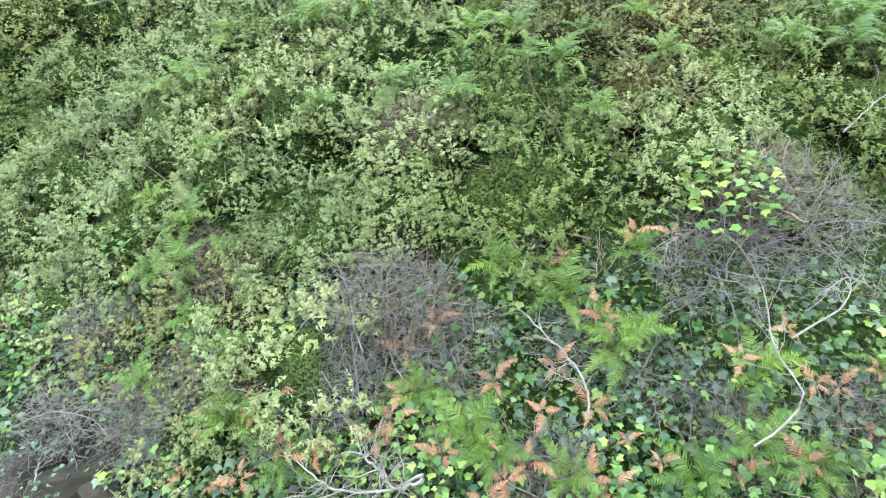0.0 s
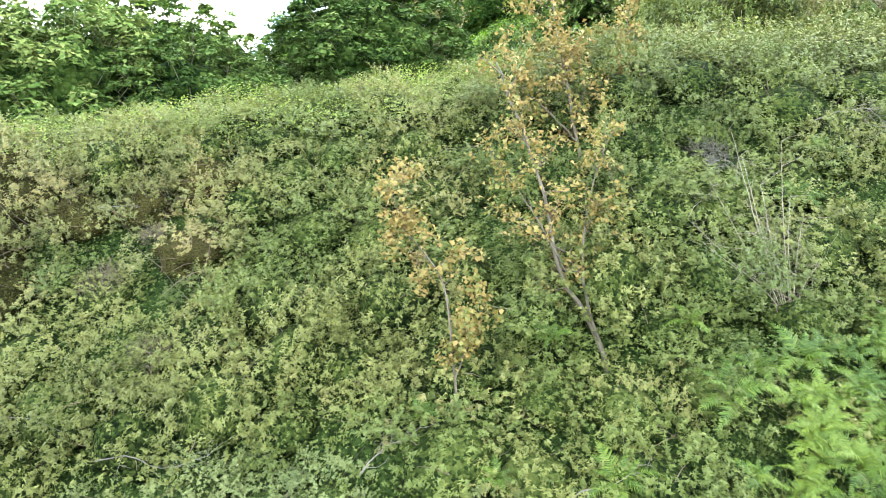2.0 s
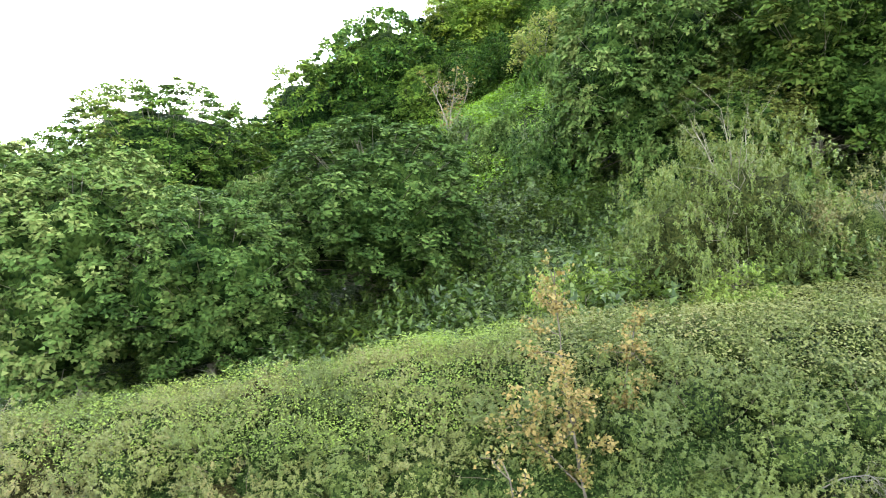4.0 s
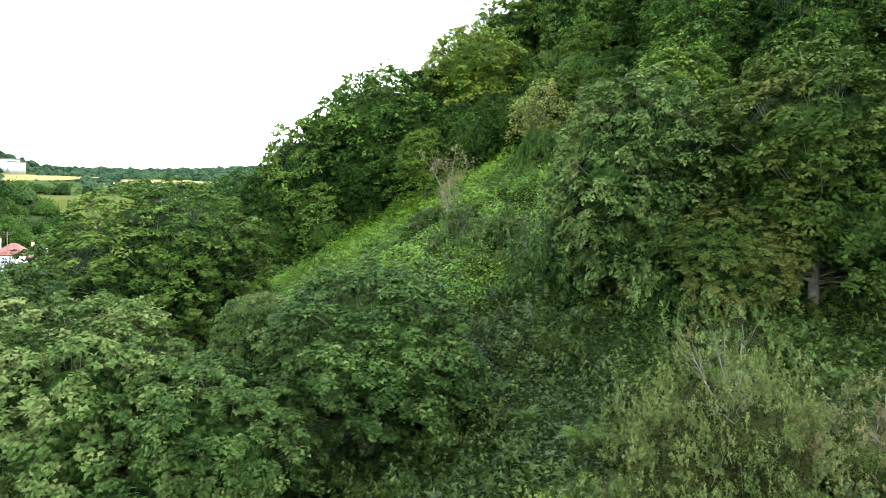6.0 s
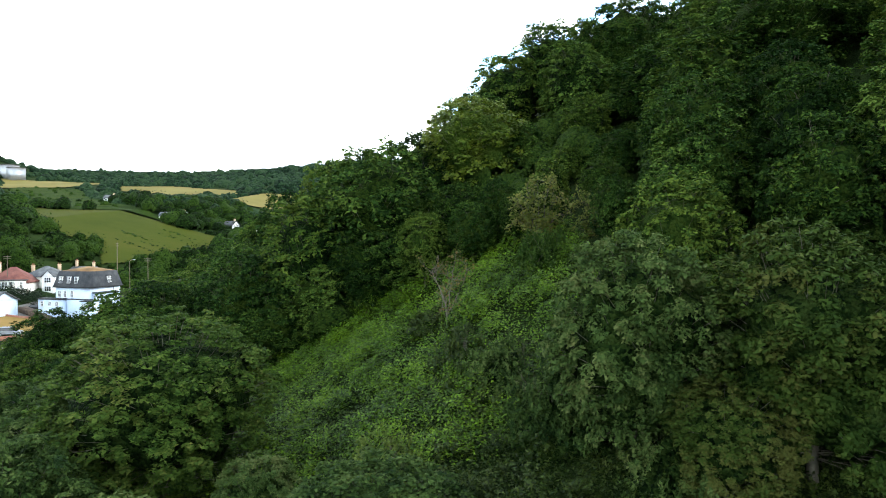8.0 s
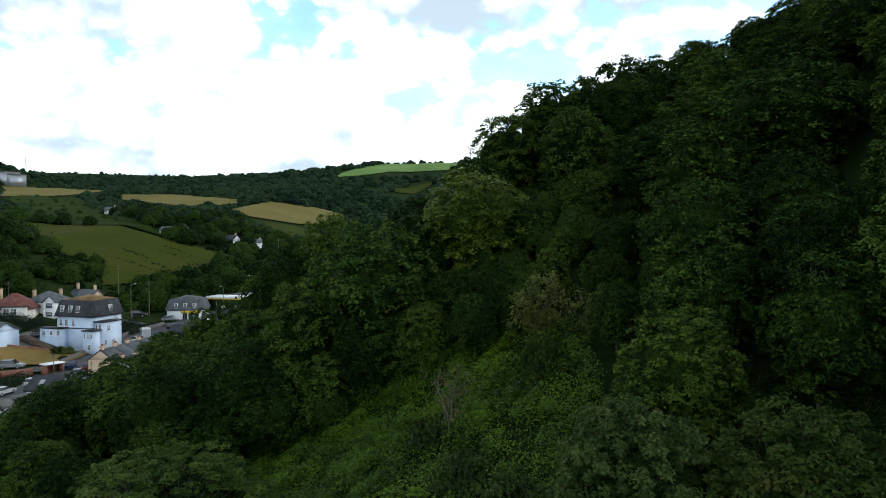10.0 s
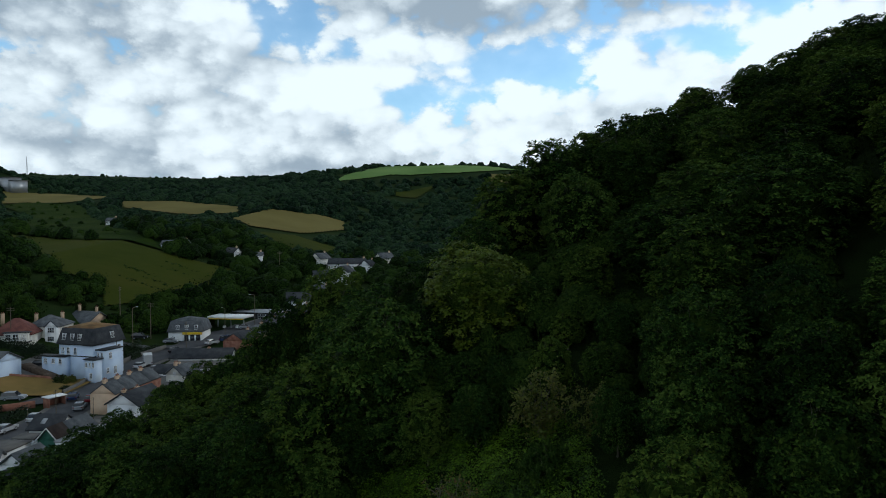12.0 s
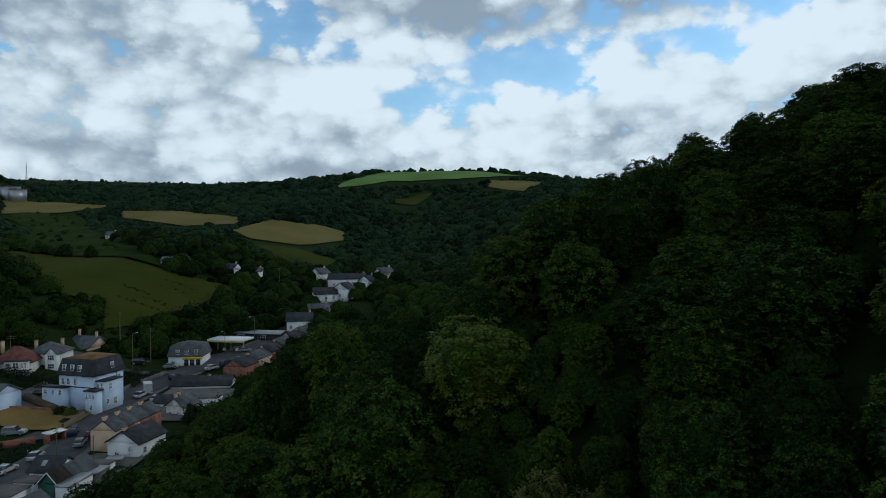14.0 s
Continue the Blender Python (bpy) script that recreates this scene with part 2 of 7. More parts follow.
# tones for foliage cores, set below the leaves' own to paint inner shade
GREEN_SHADED = [(0.003, 0.006, 0.002), (0.009, 0.015, 0.004), (0.021, 0.031, 0.008), (0.040, 0.050, 0.014)]
COOL_SHADED = [(0.003, 0.006, 0.002), (0.009, 0.015, 0.004), (0.019, 0.029, 0.008), (0.035, 0.047, 0.015)]
GREY_SHADED = [(0.004, 0.004, 0.001), (0.010, 0.010, 0.003), (0.020, 0.019, 0.006), (0.033, 0.028, 0.011)]
WOOD_SHADED = [(0.003, 0.008, 0.002), (0.008, 0.019, 0.003), (0.016, 0.032, 0.005), (0.025, 0.042, 0.007)]
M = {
    # mass_green to mass_vine: shade inside the foliage is put into the colour
    "mass_green": leafy("green_shaded_leaf", GREEN_SHADED, 0.03, 1.0, 0.3),
    "mass_fine": leafy("fine_shaded_leaf", [(0.0026, 0.0052, 0.0013), (0.0084, 0.0137, 0.0033), (0.0182, 0.0260, 0.0065), (0.0325, 0.0403, 0.0117)], 0.014, 1.0, 0.3),
    "mass_cool": leafy("cool_shaded_leaf", COOL_SHADED, 0.013, 1.2, 0.3),
    "mass_grey": leafy("grey_shaded_leaf", GREY_SHADED, 0.013, 1.2, 0.3),
    "mass_wood": leafy("wood_shaded_leaf", WOOD_SHADED, 0.17, 0.4, 0.8),
    "mass_near": leafy("sycamore_shaded_leaf", [(0.0024, 0.0066, 0.0018), (0.0078, 0.0180, 0.0036), (0.0168, 0.0312, 0.0066), (0.0270, 0.0450, 0.0102)], 0.13, 0.6, 0.3),
    "mass_olive": leafy("olive_shaded_leaf", [(0.0050, 0.0070, 0.0020), (0.0150, 0.0190, 0.0050), (0.0275, 0.0310, 0.0090)], 0.05, 0.8),
    "mass_lime": leafy("lime_shaded_leaf", [(0.0180, 0.0374, 0.0048), (0.0324, 0.0576, 0.0080), (0.0504, 0.0756, 0.0128)], 0.17, 0.4),
    "mass_vine": leafy("vine_shaded_leaf", [(0.0150, 0.0275, 0.0050), (0.0350, 0.0525, 0.0100), (0.0550, 0.0725, 0.0160)], 0.04, 0.8),
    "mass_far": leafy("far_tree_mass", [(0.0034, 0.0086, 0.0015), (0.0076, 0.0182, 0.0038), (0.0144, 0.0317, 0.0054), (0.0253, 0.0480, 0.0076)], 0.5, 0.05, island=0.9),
    # extra blue in the leaf colour paints the haze of distance
    "mass_hill": leafy("hazed_hill_tree_mass", [(0.0039, 0.0105, 0.0051), (0.0087, 0.0210, 0.0102), (0.0156, 0.0339, 0.0153), (0.0264, 0.0492, 0.0204)], 1.3, 0.01, island=0.9),
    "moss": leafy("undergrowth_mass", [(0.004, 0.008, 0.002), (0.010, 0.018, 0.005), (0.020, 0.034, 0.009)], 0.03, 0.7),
    # earth and stone browns taken near black: shade of an uncarved hollow
    "shaded_soil": material("shaded_soil", [(0.002, 0.0016, 0.0012), (0.005, 0.004, 0.0026), (0.010, 0.0075, 0.005)], 3.0, 0.95, bump=1.0, bump_scale=9),
    "shaded_rock": material("shaded_rock", [(0.003, 0.0025, 0.002), (0.009, 0.007, 0.005), (0.022, 0.017, 0.012)], 2.5, 0.95, bump=0.8, bump_scale=14),
    "shrub": material("shrub_leaf", [(0.0492, 0.0575, 0.0138), (0.0753, 0.0830, 0.0213), (0.0947, 0.1048, 0.0298), (0.1207, 0.1039, 0.0426)], 0.7, 0.55, island=0.55, object_random=0.25, translucent=0.35),
    "shrub_dark": material("shrub_dark_leaf", [(0.0288, 0.0439, 0.0094), (0.0529, 0.0709, 0.0150), (0.0818, 0.0979, 0.0234)], 1.1, 0.55, island=0.45, translucent=0.35),
    "shrub_cool": material("cool_green_leaf", [(0.0422, 0.0566, 0.0192), (0.0704, 0.0910, 0.0315), (0.0986, 0.1202, 0.0438), (0.1320, 0.1326, 0.0595)], 1.3, 0.55, island=0.6, object_random=0.3, translucent=0.3),
    "sapling_bark": material("sapling_bark", [(0.0275, 0.0218, 0.0170), (0.0550, 0.0452, 0.0350), (0.0853, 0.0718, 0.0565)], 9, 0.85, bump=0.5, bump_scale=60),
    "bare_wood": material("bare_pale_wood", [(0.0632, 0.0543, 0.0430), (0.1193, 0.1018, 0.0826), (0.1685, 0.1493, 0.1222)], 9, 0.85, bump=0.4, bump_scale=60),
    "olive": material("olive_leaf", [(0.0228, 0.0353, 0.0048), (0.0456, 0.0672, 0.0112), (0.0699, 0.0907, 0.0176), (0.0912, 0.0941, 0.0288)], 1.0, 0.55, island=0.7, translucent=0.3),
    "shrub_grey": material("rusty_green_leaf", [(0.0337, 0.0447, 0.0120), (0.0692, 0.0766, 0.0224), (0.1029, 0.0979, 0.0336), (0.1309, 0.1010, 0.0440)], 1.4, 0.6, island=0.6, translucent=0.3),
    "bracken": material("bracken_leaf", [(0.0078, 0.0196, 0.0025), (0.0250, 0.0462, 0.0060), (0.0530, 0.0756, 0.0115)], 0.6, 0.5, island=0.9, translucent=0.3, spec=0.2),
    "vine": material("vine_leaf", [(0.0630, 0.1012, 0.0156), (0.1080, 0.1518, 0.0259), (0.1485, 0.1840, 0.0380)], 1.0, 0.55, island=0.5, translucent=0.4),
    "ivy": material("ivy_leaf", [(0.0088, 0.0272, 0.0068), (0.0282, 0.0629, 0.0136), (0.0598, 0.1062, 0.0221), (0.1144, 0.1487, 0.0306)], 1.6, 0.45, island=0.9, translucent=0.3),
    "ivy_dark": material("ivy_dark_leaf", [(0.0043, 0.0154, 0.0060), (0.0144, 0.0364, 0.0142), (0.0396, 0.0686, 0.0300)], 1.6, 0.4, island=1.0, translucent=0.2, spec=0.35),
    "fern": material("fern_frond", [(0.0140, 0.0350, 0.0030), (0.0352, 0.0657, 0.0067), (0.0727, 0.1040, 0.0120)], 1.5, 0.55, island=0.7, object_random=0.5, translucent=0.3),
    "fern_dead": material("dead_fern_frond", [(0.07, 0.032, 0.018), (0.135, 0.064, 0.034), (0.17, 0.105, 0.058)], 2.5, 0.7, island=0.5, object_random=0.5, translucent=0.25),
    "twig": material("grey_twig", [(0.0271, 0.0234, 0.0228), (0.0570, 0.0499, 0.0488), (0.0921, 0.0840, 0.0813)], 4, 0.85, island=0.8),
    "twig_brown": material("brown_twig", [(0.0240, 0.0176, 0.0136), (0.0600, 0.0440, 0.0336), (0.1040, 0.0800, 0.0640)], 4, 0.85, island=0.8),
    "branch": material("pale_branch", [(0.0390, 0.0351, 0.0312), (0.0780, 0.0702, 0.0632), (0.1287, 0.1186, 0.1069)], 9, 0.85, bump=0.5, bump_scale=60),
    "bark": material("bark", [(0.04, 0.035, 0.028), (0.09, 0.08, 0.06), (0.16, 0.15, 0.12)], 3, 0.9, bump=0.7, bump_scale=30),
    "yellow": material("autumn_leaf", [(0.0560, 0.0704, 0.0158), (0.1024, 0.0960, 0.0255), (0.1440, 0.0992, 0.0323), (0.1640, 0.1240, 0.0450)], 1.2, 0.6, island=0.8, translucent=0.35),
    # olive of its own, with the hill's shade darkening the colour further
    "syc_olive": material("shaded_olive_sycamore_leaf", [(0.0098, 0.0231, 0.0037), (0.0206, 0.0413, 0.0065), (0.0371, 0.0626, 0.0102), (0.0646, 0.0706, 0.0159)], 0.5, 0.7, island=0.5, object_random=0.5, translucent=0.24, spec=0.06),
    "syc": material("sycamore_leaf", [(0.0057, 0.0185, 0.0034), (0.0189, 0.0458, 0.0081), (0.0414, 0.0843, 0.0137), (0.0877, 0.1354, 0.0226)], 0.5, 0.75, island=0.9, object_random=0.8, translucent=0.28, spec=0.05),
    "syc_rust": material("rusty_sycamore_leaf", [(0.0156, 0.0377, 0.0059), (0.0378, 0.0712, 0.0109), (0.0668, 0.1066, 0.0177), (0.1175, 0.1325, 0.0297)], 0.35, 0.7, island=0.7, object_random=0.2, translucent=0.24, spec=0.06),
    "syc_near": material("young_sycamore_leaf", [(0.0082, 0.0210, 0.0048), (0.0277, 0.0528, 0.0115), (0.0562, 0.0907, 0.0219), (0.1159, 0.1379, 0.0442)], 1.0, 0.7, island=0.5, object_random=0.4, translucent=0.26, spec=0.06),
    "ash": material("ash_leaf", [(0.0057, 0.0172, 0.0029), (0.0189, 0.0442, 0.0074), (0.0437, 0.0833, 0.0119), (0.0877, 0.1268, 0.0181)], 0.35, 0.75, island=0.9, object_random=0.8, translucent=0.28, spec=0.05),
    "lime": material("lime_leaf", [(0.0460, 0.0813, 0.0049), (0.0788, 0.1161, 0.0074), (0.1247, 0.1509, 0.0122)], 0.4, 0.5, island=0.7, translucent=0.25),
    "sparse": material("yellowing_leaf", [(0.0792, 0.1080, 0.0180), (0.1296, 0.1512, 0.0300), (0.1728, 0.1584, 0.0420)], 0.8, 0.55, island=0.9, translucent=0.4),
    "nettle": material("nettle_leaf", [(0.0119, 0.0349, 0.0006), (0.0490, 0.1073, 0.0022), (0.1187, 0.2049, 0.0059)], 0.4, 0.5, island=0.9, translucent=0.3, spec=0.25),
    "wood_far": material("far_wood_leaf", [(0.006, 0.013, 0.005), (0.010, 0.021, 0.008), (0.020, 0.034, 0.011)], 0.02, 0.8, island=0.5),
    "land": material("rough_land", [(0.0076, 0.0169, 0.0046), (0.0151, 0.0281, 0.0077), (0.0302, 0.0412, 0.0123)], 0.05, 0.95, bump=0.4, bump_scale=0.6, spec=0.02),
    "meadow": material("meadow", [(0.0252, 0.0356, 0.0042), (0.0379, 0.0476, 0.0064), (0.0584, 0.0550, 0.0106)], 0.03, 0.9, bump=0.3, bump_scale=3, spec=0.02),
    "scrub": material("bracken_slope", [(0.0081, 0.0186, 0.0022), (0.0171, 0.0331, 0.0036), (0.0302, 0.0427, 0.0058)], 0.06, 0.95, fine=0.9, bump=0.8, bump_scale=0.8, spec=0.02),
    "stubble": material("stubble", [(0.1090, 0.0922, 0.0282), (0.1454, 0.1218, 0.0398), (0.1744, 0.1476, 0.0539)], 0.02, 0.9, fine=0.2, spec=0.02),
    # grass green raised to paint a patch of sun on the hilltop
    "pasture": material("pasture", [(0.09, 0.16, 0.04), (0.13, 0.21, 0.06), (0.18, 0.26, 0.08)], 0.015, 0.9, fine=0.2, spec=0.02),
    "lawn": material("dry_lawn", [(0.1235, 0.0984, 0.0360), (0.1995, 0.1353, 0.0480), (0.2565, 0.1640, 0.0640)], 0.12, 0.95, bump=0.3, bump_scale=6, spec=0.02),
    "asphalt": material("asphalt", [(0.0385, 0.0392, 0.0432), (0.0595, 0.0602, 0.0648), (0.0875, 0.0875, 0.0900)], 0.3, 0.85, bump=0.3, bump_scale=60),
    "pave": material("paving", [(0.0810, 0.0765, 0.0720), (0.1260, 0.1192, 0.1102), (0.1710, 0.1620, 0.1485)], 0.5, 0.9, bump=0.3, bump_scale=20),
    "white": material("white_render", [(0.6699, 0.6795, 0.6765), (0.7847, 0.7847, 0.7799), (0.8422, 0.8422, 0.8268)], 0.4, 0.85, bump=0.2, bump_scale=30),
    "blue_white": material("pale_blue_render", [(0.4785, 0.5742, 0.7329), (0.5742, 0.6795, 0.8268), (0.6508, 0.7465, 0.8456)], 0.4, 0.85, bump=0.2, bump_scale=30),
    "cream": material("cream_render", [(0.5220, 0.4959, 0.4350), (0.6438, 0.6177, 0.5568), (0.7134, 0.6960, 0.6438)], 0.4, 0.85),
    "tan": material("tan_render", [(0.4620, 0.3150, 0.2100), (0.5720, 0.4095, 0.2800), (0.6600, 0.4935, 0.3500)], 0.4, 0.85),
    "brick": material("brick", [(0.15, 0.06, 0.04), (0.25, 0.11, 0.075), (0.32, 0.17, 0.12)], 1.2, 0.9),
    "slate": material("slate", [(0.0478, 0.0522, 0.0574), (0.0924, 0.0988, 0.1052), (0.1466, 0.1530, 0.1594)], 0.8, 0.75, fine=0.9, spec=0.12),
    "slate_dark": material("dark_slate", [(0.022, 0.025, 0.029), (0.043, 0.046, 0.051), (0.072, 0.073, 0.076)], 0.8, 0.75, fine=0.9, spec=0.12),
    "tile_red": material("red_tile", [(0.08, 0.03, 0.025), (0.14, 0.05, 0.04), (0.19, 0.08, 0.06)], 0.8, 0.75, fine=0.8),
    "tile_brown": material("brown_slate", [(0.020, 0.015, 0.013), (0.038, 0.028, 0.024), (0.060, 0.046, 0.040)], 0.8, 0.8, fine=0.9, spec=0.1),
    "blue_sheet": material("blue_sheet", [(0.03, 0.20, 0.50), (0.06, 0.32, 0.68)], 1.5, 0.5),
    "rubble": material("rubble", [(0.035, 0.026, 0.02), (0.10, 0.07, 0.05), (0.17, 0.13, 0.10)], 1.2, 0.95, fine=0.9, bump=1.0, bump_scale=3),
    "rust": material("lichen_felt", [(0.06, 0.045, 0.03), (0.17, 0.10, 0.045), (0.26, 0.16, 0.07)], 0.5, 0.9),
    "glass": material("window_glass", [(0.015, 0.018, 0.022), (0.03, 0.035, 0.04)], 1, 0.08, spec=0.6),
    "frame": material("white_frame", [(0.70, 0.70, 0.70), (0.82, 0.82, 0.82)], 1, 0.5),
    "dark": material("dark_paint", [(0.012, 0.012, 0.014), (0.03, 0.03, 0.032)], 1, 0.5),
    "pole": material("pole_wood", [(0.09, 0.075, 0.055), (0.16, 0.135, 0.10)], 2, 0.9),
    "metal": material("grey_metal", [(0.28, 0.29, 0.30), (0.42, 0.43, 0.44)], 1, 0.4, metallic=0.6),
    "yellow_paint": material("yellow_paint", [(0.70, 0.45, 0.02), (0.80, 0.55, 0.04)], 1, 0.4),
    "green_paint": material("green_paint", [(0.02, 0.09, 0.06), (0.04, 0.13, 0.09)], 1, 0.5),
    "tyre": material("tyre", [(0.012, 0.012, 0.012), (0.03, 0.03, 0.03)], 5, 0.8),
}

# ---------------------------------------------------------------- mesh helpers


def mesh_of(name, V, F, mat):
    """A mesh from arrays: V (n,3) and F (m,3 or 4), or a list of such face arrays."""
    me = bpy.data.meshes.new(name)
    fs = [f for f in (F if isinstance(F, list) else [F]) if len(f)]
    V = np.asarray(V, np.float32)
    loops = np.concatenate([f.ravel() for f in fs]).astype(np.int32)
    sizes = np.concatenate([np.full(len(f), f.shape[1]) for f in fs]).astype(np.int32)
    me.vertices.add(len(V))
    me.vertices.foreach_set("co", V.ravel())
    me.loops.add(len(loops))
    me.loops.foreach_set("vertex_index", loops)
    me.polygons.add(len(sizes))
    me.polygons.foreach_set("loop_start", np.concatenate([[0], np.cumsum(sizes)[:-1]]).astype(np.int32))
    me.update(calc_edges=True)
    me.materials.append(mat)
    return me


def part(name, data, parent, label=""):
    ob = new(name, data)
    ob.parent = parent
    return tagged(ob, label)


def thing(name, label, category, group="", m=None, kind=""):
    ob = new(name)
    if m is not None:
        ob.matrix_basis = m
    return tagged(ob, label, category, group, kind)


def join(*pieces):
    """Joins (V, F) pairs of equal face size."""
    V, F, n = [], [], 0
    for v, f in pieces:
        V.append(v)
        F.append(f + n)
        n += len(v)
    return np.concatenate(V), np.concatenate(F)


def unit(a):
    return a / np.maximum(np.linalg.norm(a, axis=-1, keepdims=True), 1e-9)


def leaves(C, Nn, size, rng, width=0.7, tri=False, fold=0.12, along=None):
    """A leaf at each C, facing Nn: a folded rhombus, or one triangle."""
    n = len(C)
    size = np.broadcast_to(size, (n,))[:, None]
    t = rng.normal(size=(n, 3)) if along is None else along + rng.normal(size=(n, 3)) * 0.35
    t = unit(t - Nn * (t * Nn).sum(1, keepdims=True))
    b = np.cross(Nn, t)
    if tri:
        V = np.stack([C - t * size * 0.5 + b * size * width * 0.5, C - t * size * 0.5 - b * size * width * 0.5, C + t * size * 0.6], 1)
        return V.reshape(-1, 3), np.arange(3 * n).reshape(n, 3)
    s = b * size * width * 0.5
    up = Nn * size * fold
    V = np.stack([C - t * size * 0.5, C + s + up - t * size * 0.08, C + t * size * 0.5 - up, C - s + up - t * size * 0.08], 1)
    return V.reshape(-1, 3), np.arange(4 * n).reshape(n, 4)


def lobed(C, Nn, size, rng):
    """Ivy leaves: five points, three lobes; six triangles a leaf."""
    n = len(C)
    size = np.broadcast_to(size, (n,))[:, None]
    t = rng.normal(size=(n, 3)) * 0.7 + np.array([0, 0, -1.0])
    t = unit(t - Nn * (t * Nn).sum(1, keepdims=True))
    b = np.cross(Nn, t)
    shape = [(-0.42, 0.0), (-0.48, 0.30), (-0.02, 0.52), (0.10, 0.24), (0.56, 0.0), (0.10, -0.24), (-0.02, -0.52), (-0.48, -0.30)]
    V = np.stack([C + t * size * u + b * size * v - Nn * size * (0.22 * abs(v) + 0.15 * u * u) for u, v in shape], 1).reshape(-1, 3)
    k = 8 * np.arange(n)[:, None]
    F = np.concatenate([k + np.array([[0, 1, 2]]), k + np.array([[0, 2, 3]]), k + np.array([[0, 3, 4]]), k + np.array([[0, 4, 5]]), k + np.array([[0, 5, 6]]), k + np.array([[0, 6, 7]])])
    return V, F


def tubes(P, R, sides=3):
    """Tubes along P (n, m, 3) with radii R (n, m) or (m,)."""
    n, m, _ = P.shape
    R = np.broadcast_to(R, (n, m))
    T = np.gradient(P, axis=1)
    T = unit(T)
    ref = np.where(np.abs(T[..., 2:3]) > 0.9, np.array([1.0, 0, 0]), np.array([0, 0, 1.0]))
    a = unit(np.cross(T, ref))
    b = np.cross(T, a)
    ang = np.arange(sides) * 2 * np.pi / sides
    ring = P[:, :, None] + R[..., None, None] * (np.cos(ang)[None, None, :, None] * a[:, :, None] + np.sin(ang)[None, None, :, None] * b[:, :, None])
    V = ring.reshape(-1, 3)
    idx = np.arange(n * m * sides).reshape(n, m, sides)
    q = np.stack([idx[:, :-1], np.roll(idx[:, :-1], -1, 2), np.roll(idx[:, 1:], -1, 2), idx[:, 1:]], -1)
    return V, q.reshape(-1, 4)


def wander(rng, start, way, length, steps, wobble, droop=0.0):
    """Polylines (n, steps, 3) that set out from start along way and wander."""
    n = len(start)
    d = unit(way)
    P = [start]
    seg = (np.broadcast_to(length, (n,)) / (steps - 1))[:, None]
    for _ in range(steps - 1):
        d = unit(d + rng.normal(size=(n, 3)) * wobble + np.array([0, 0, -droop]))
        P.append(P[-1] + d * seg)
    return np.stack(P, 1)


def branchwork(rng, start, way, length, r, levels=3, kids=4, wobble=0.18, droop=0.0, steps=7, sides=5, spread=0.8, shrink=0.55, up=0.0):
    """A forking branch as tubes; also gives the tips of its finest twigs."""
    S, D, Ln, Rr = np.array([start], float), np.array([way], float), np.array([length], float), np.array([r], float)
    pieces, tips = [], []
    for lev in range(levels):
        P = wander(rng, S, D, Ln, steps, wobble, droop)
        taper = np.linspace(1, 0.35, steps)
        pieces.append(tubes(P, Rr[:, None] * taper[None], sides if lev == 0 else 3 if lev > 1 else 4))
        tips.append(P[:, steps // 2:].reshape(-1, 3))
        if lev == levels - 1:
            break
        n = len(P)
        k = rng.integers(steps // 3, steps, (n, kids))
        base = P[np.arange(n)[:, None], k].reshape(-1, 3)
        dirs = unit(P[np.arange(n)[:, None], np.minimum(k + 1, steps - 1)] - P[np.arange(n)[:, None], k - 1]).reshape(-1, 3)
        D = unit(dirs + rng.normal(size=dirs.shape) * spread + np.array([0, 0, up]))
        S = base
        Ln = np.repeat(Ln, kids) * shrink * rng.uniform(0.6, 1.2, n * kids)
        Rr = np.repeat(Rr, kids) * taper[k].ravel() * 0.6
    return join(*pieces), np.concatenate(tips)


# ---------------------------------------------------------------- the lie of the land
# Hillside: height profiles along y (columns) for lines of equal x (rows).
HX = np.array([-45.0, -30, -12, -5, 0, 5, 12, 20, 35, 60, 130])
HY = np.array([9.0, 13, 18, 25, 35, 45, 60, 80, 110])
HZ = np.array([
    [-0.5, -0.5, -1, -1, -1, -0.5, 0.5, 1, -0.5],
    [1.5, 1, 0.5, 0.8, 2.5, 4, 6, 6.5, 4],
    [2.9, 2.2, 2.4, 4, 6.5, 8, 10, 10, 9],
    [4.45, 3.2, 3.8, 6.3, 9.8, 12.3, 15, 15, 12],
    [5.6, 4.9, 6.0, 8.3, 12.3, 15.5, 20, 20, 14],
    [6.0, 6.3, 6.8, 9.4, 14.5, 18.5, 25, 25, 17],
    [6.6, 7.0, 7.5, 11.0, 17, 21.5, 28, 29, 22],
    [9.0, 9.8, 11, 16, 22, 26, 30, 33.5, 33],
    [12.0, 16, 21, 27, 32, 35.5, 38.5, 44, 41],
    [18.0, 24, 31, 38, 44, 47, 51, 54, 50],
    # unseen rise far right, added to keep the low sun off the slope
    [50.0, 56, 62, 68, 72, 74, 75, 75, 72]])
BY = np.array([0.0, 2.0, 2.75, 3.0, 3.32, 3.8, 4.3, 4.85, 5.5, 6.25, 7.0, 7.6, 8.2, 9.0])
BZ = np.array([-2.6, -2.5, -2.2, -1.2, -0.55, 0.6, 1.3, 1.95, 2.55, 3.15, 4.05, 4.7, 5.15, 5.6])
VY = np.array([60.0, 100, 140, 200, 260, 390, 480, 560, 940, 1050, 1230, 2600])
VZ = np.array([-2.0, -1.5, 0, 4, 11, 23, 36, 48, 104, 112, 136, 110])


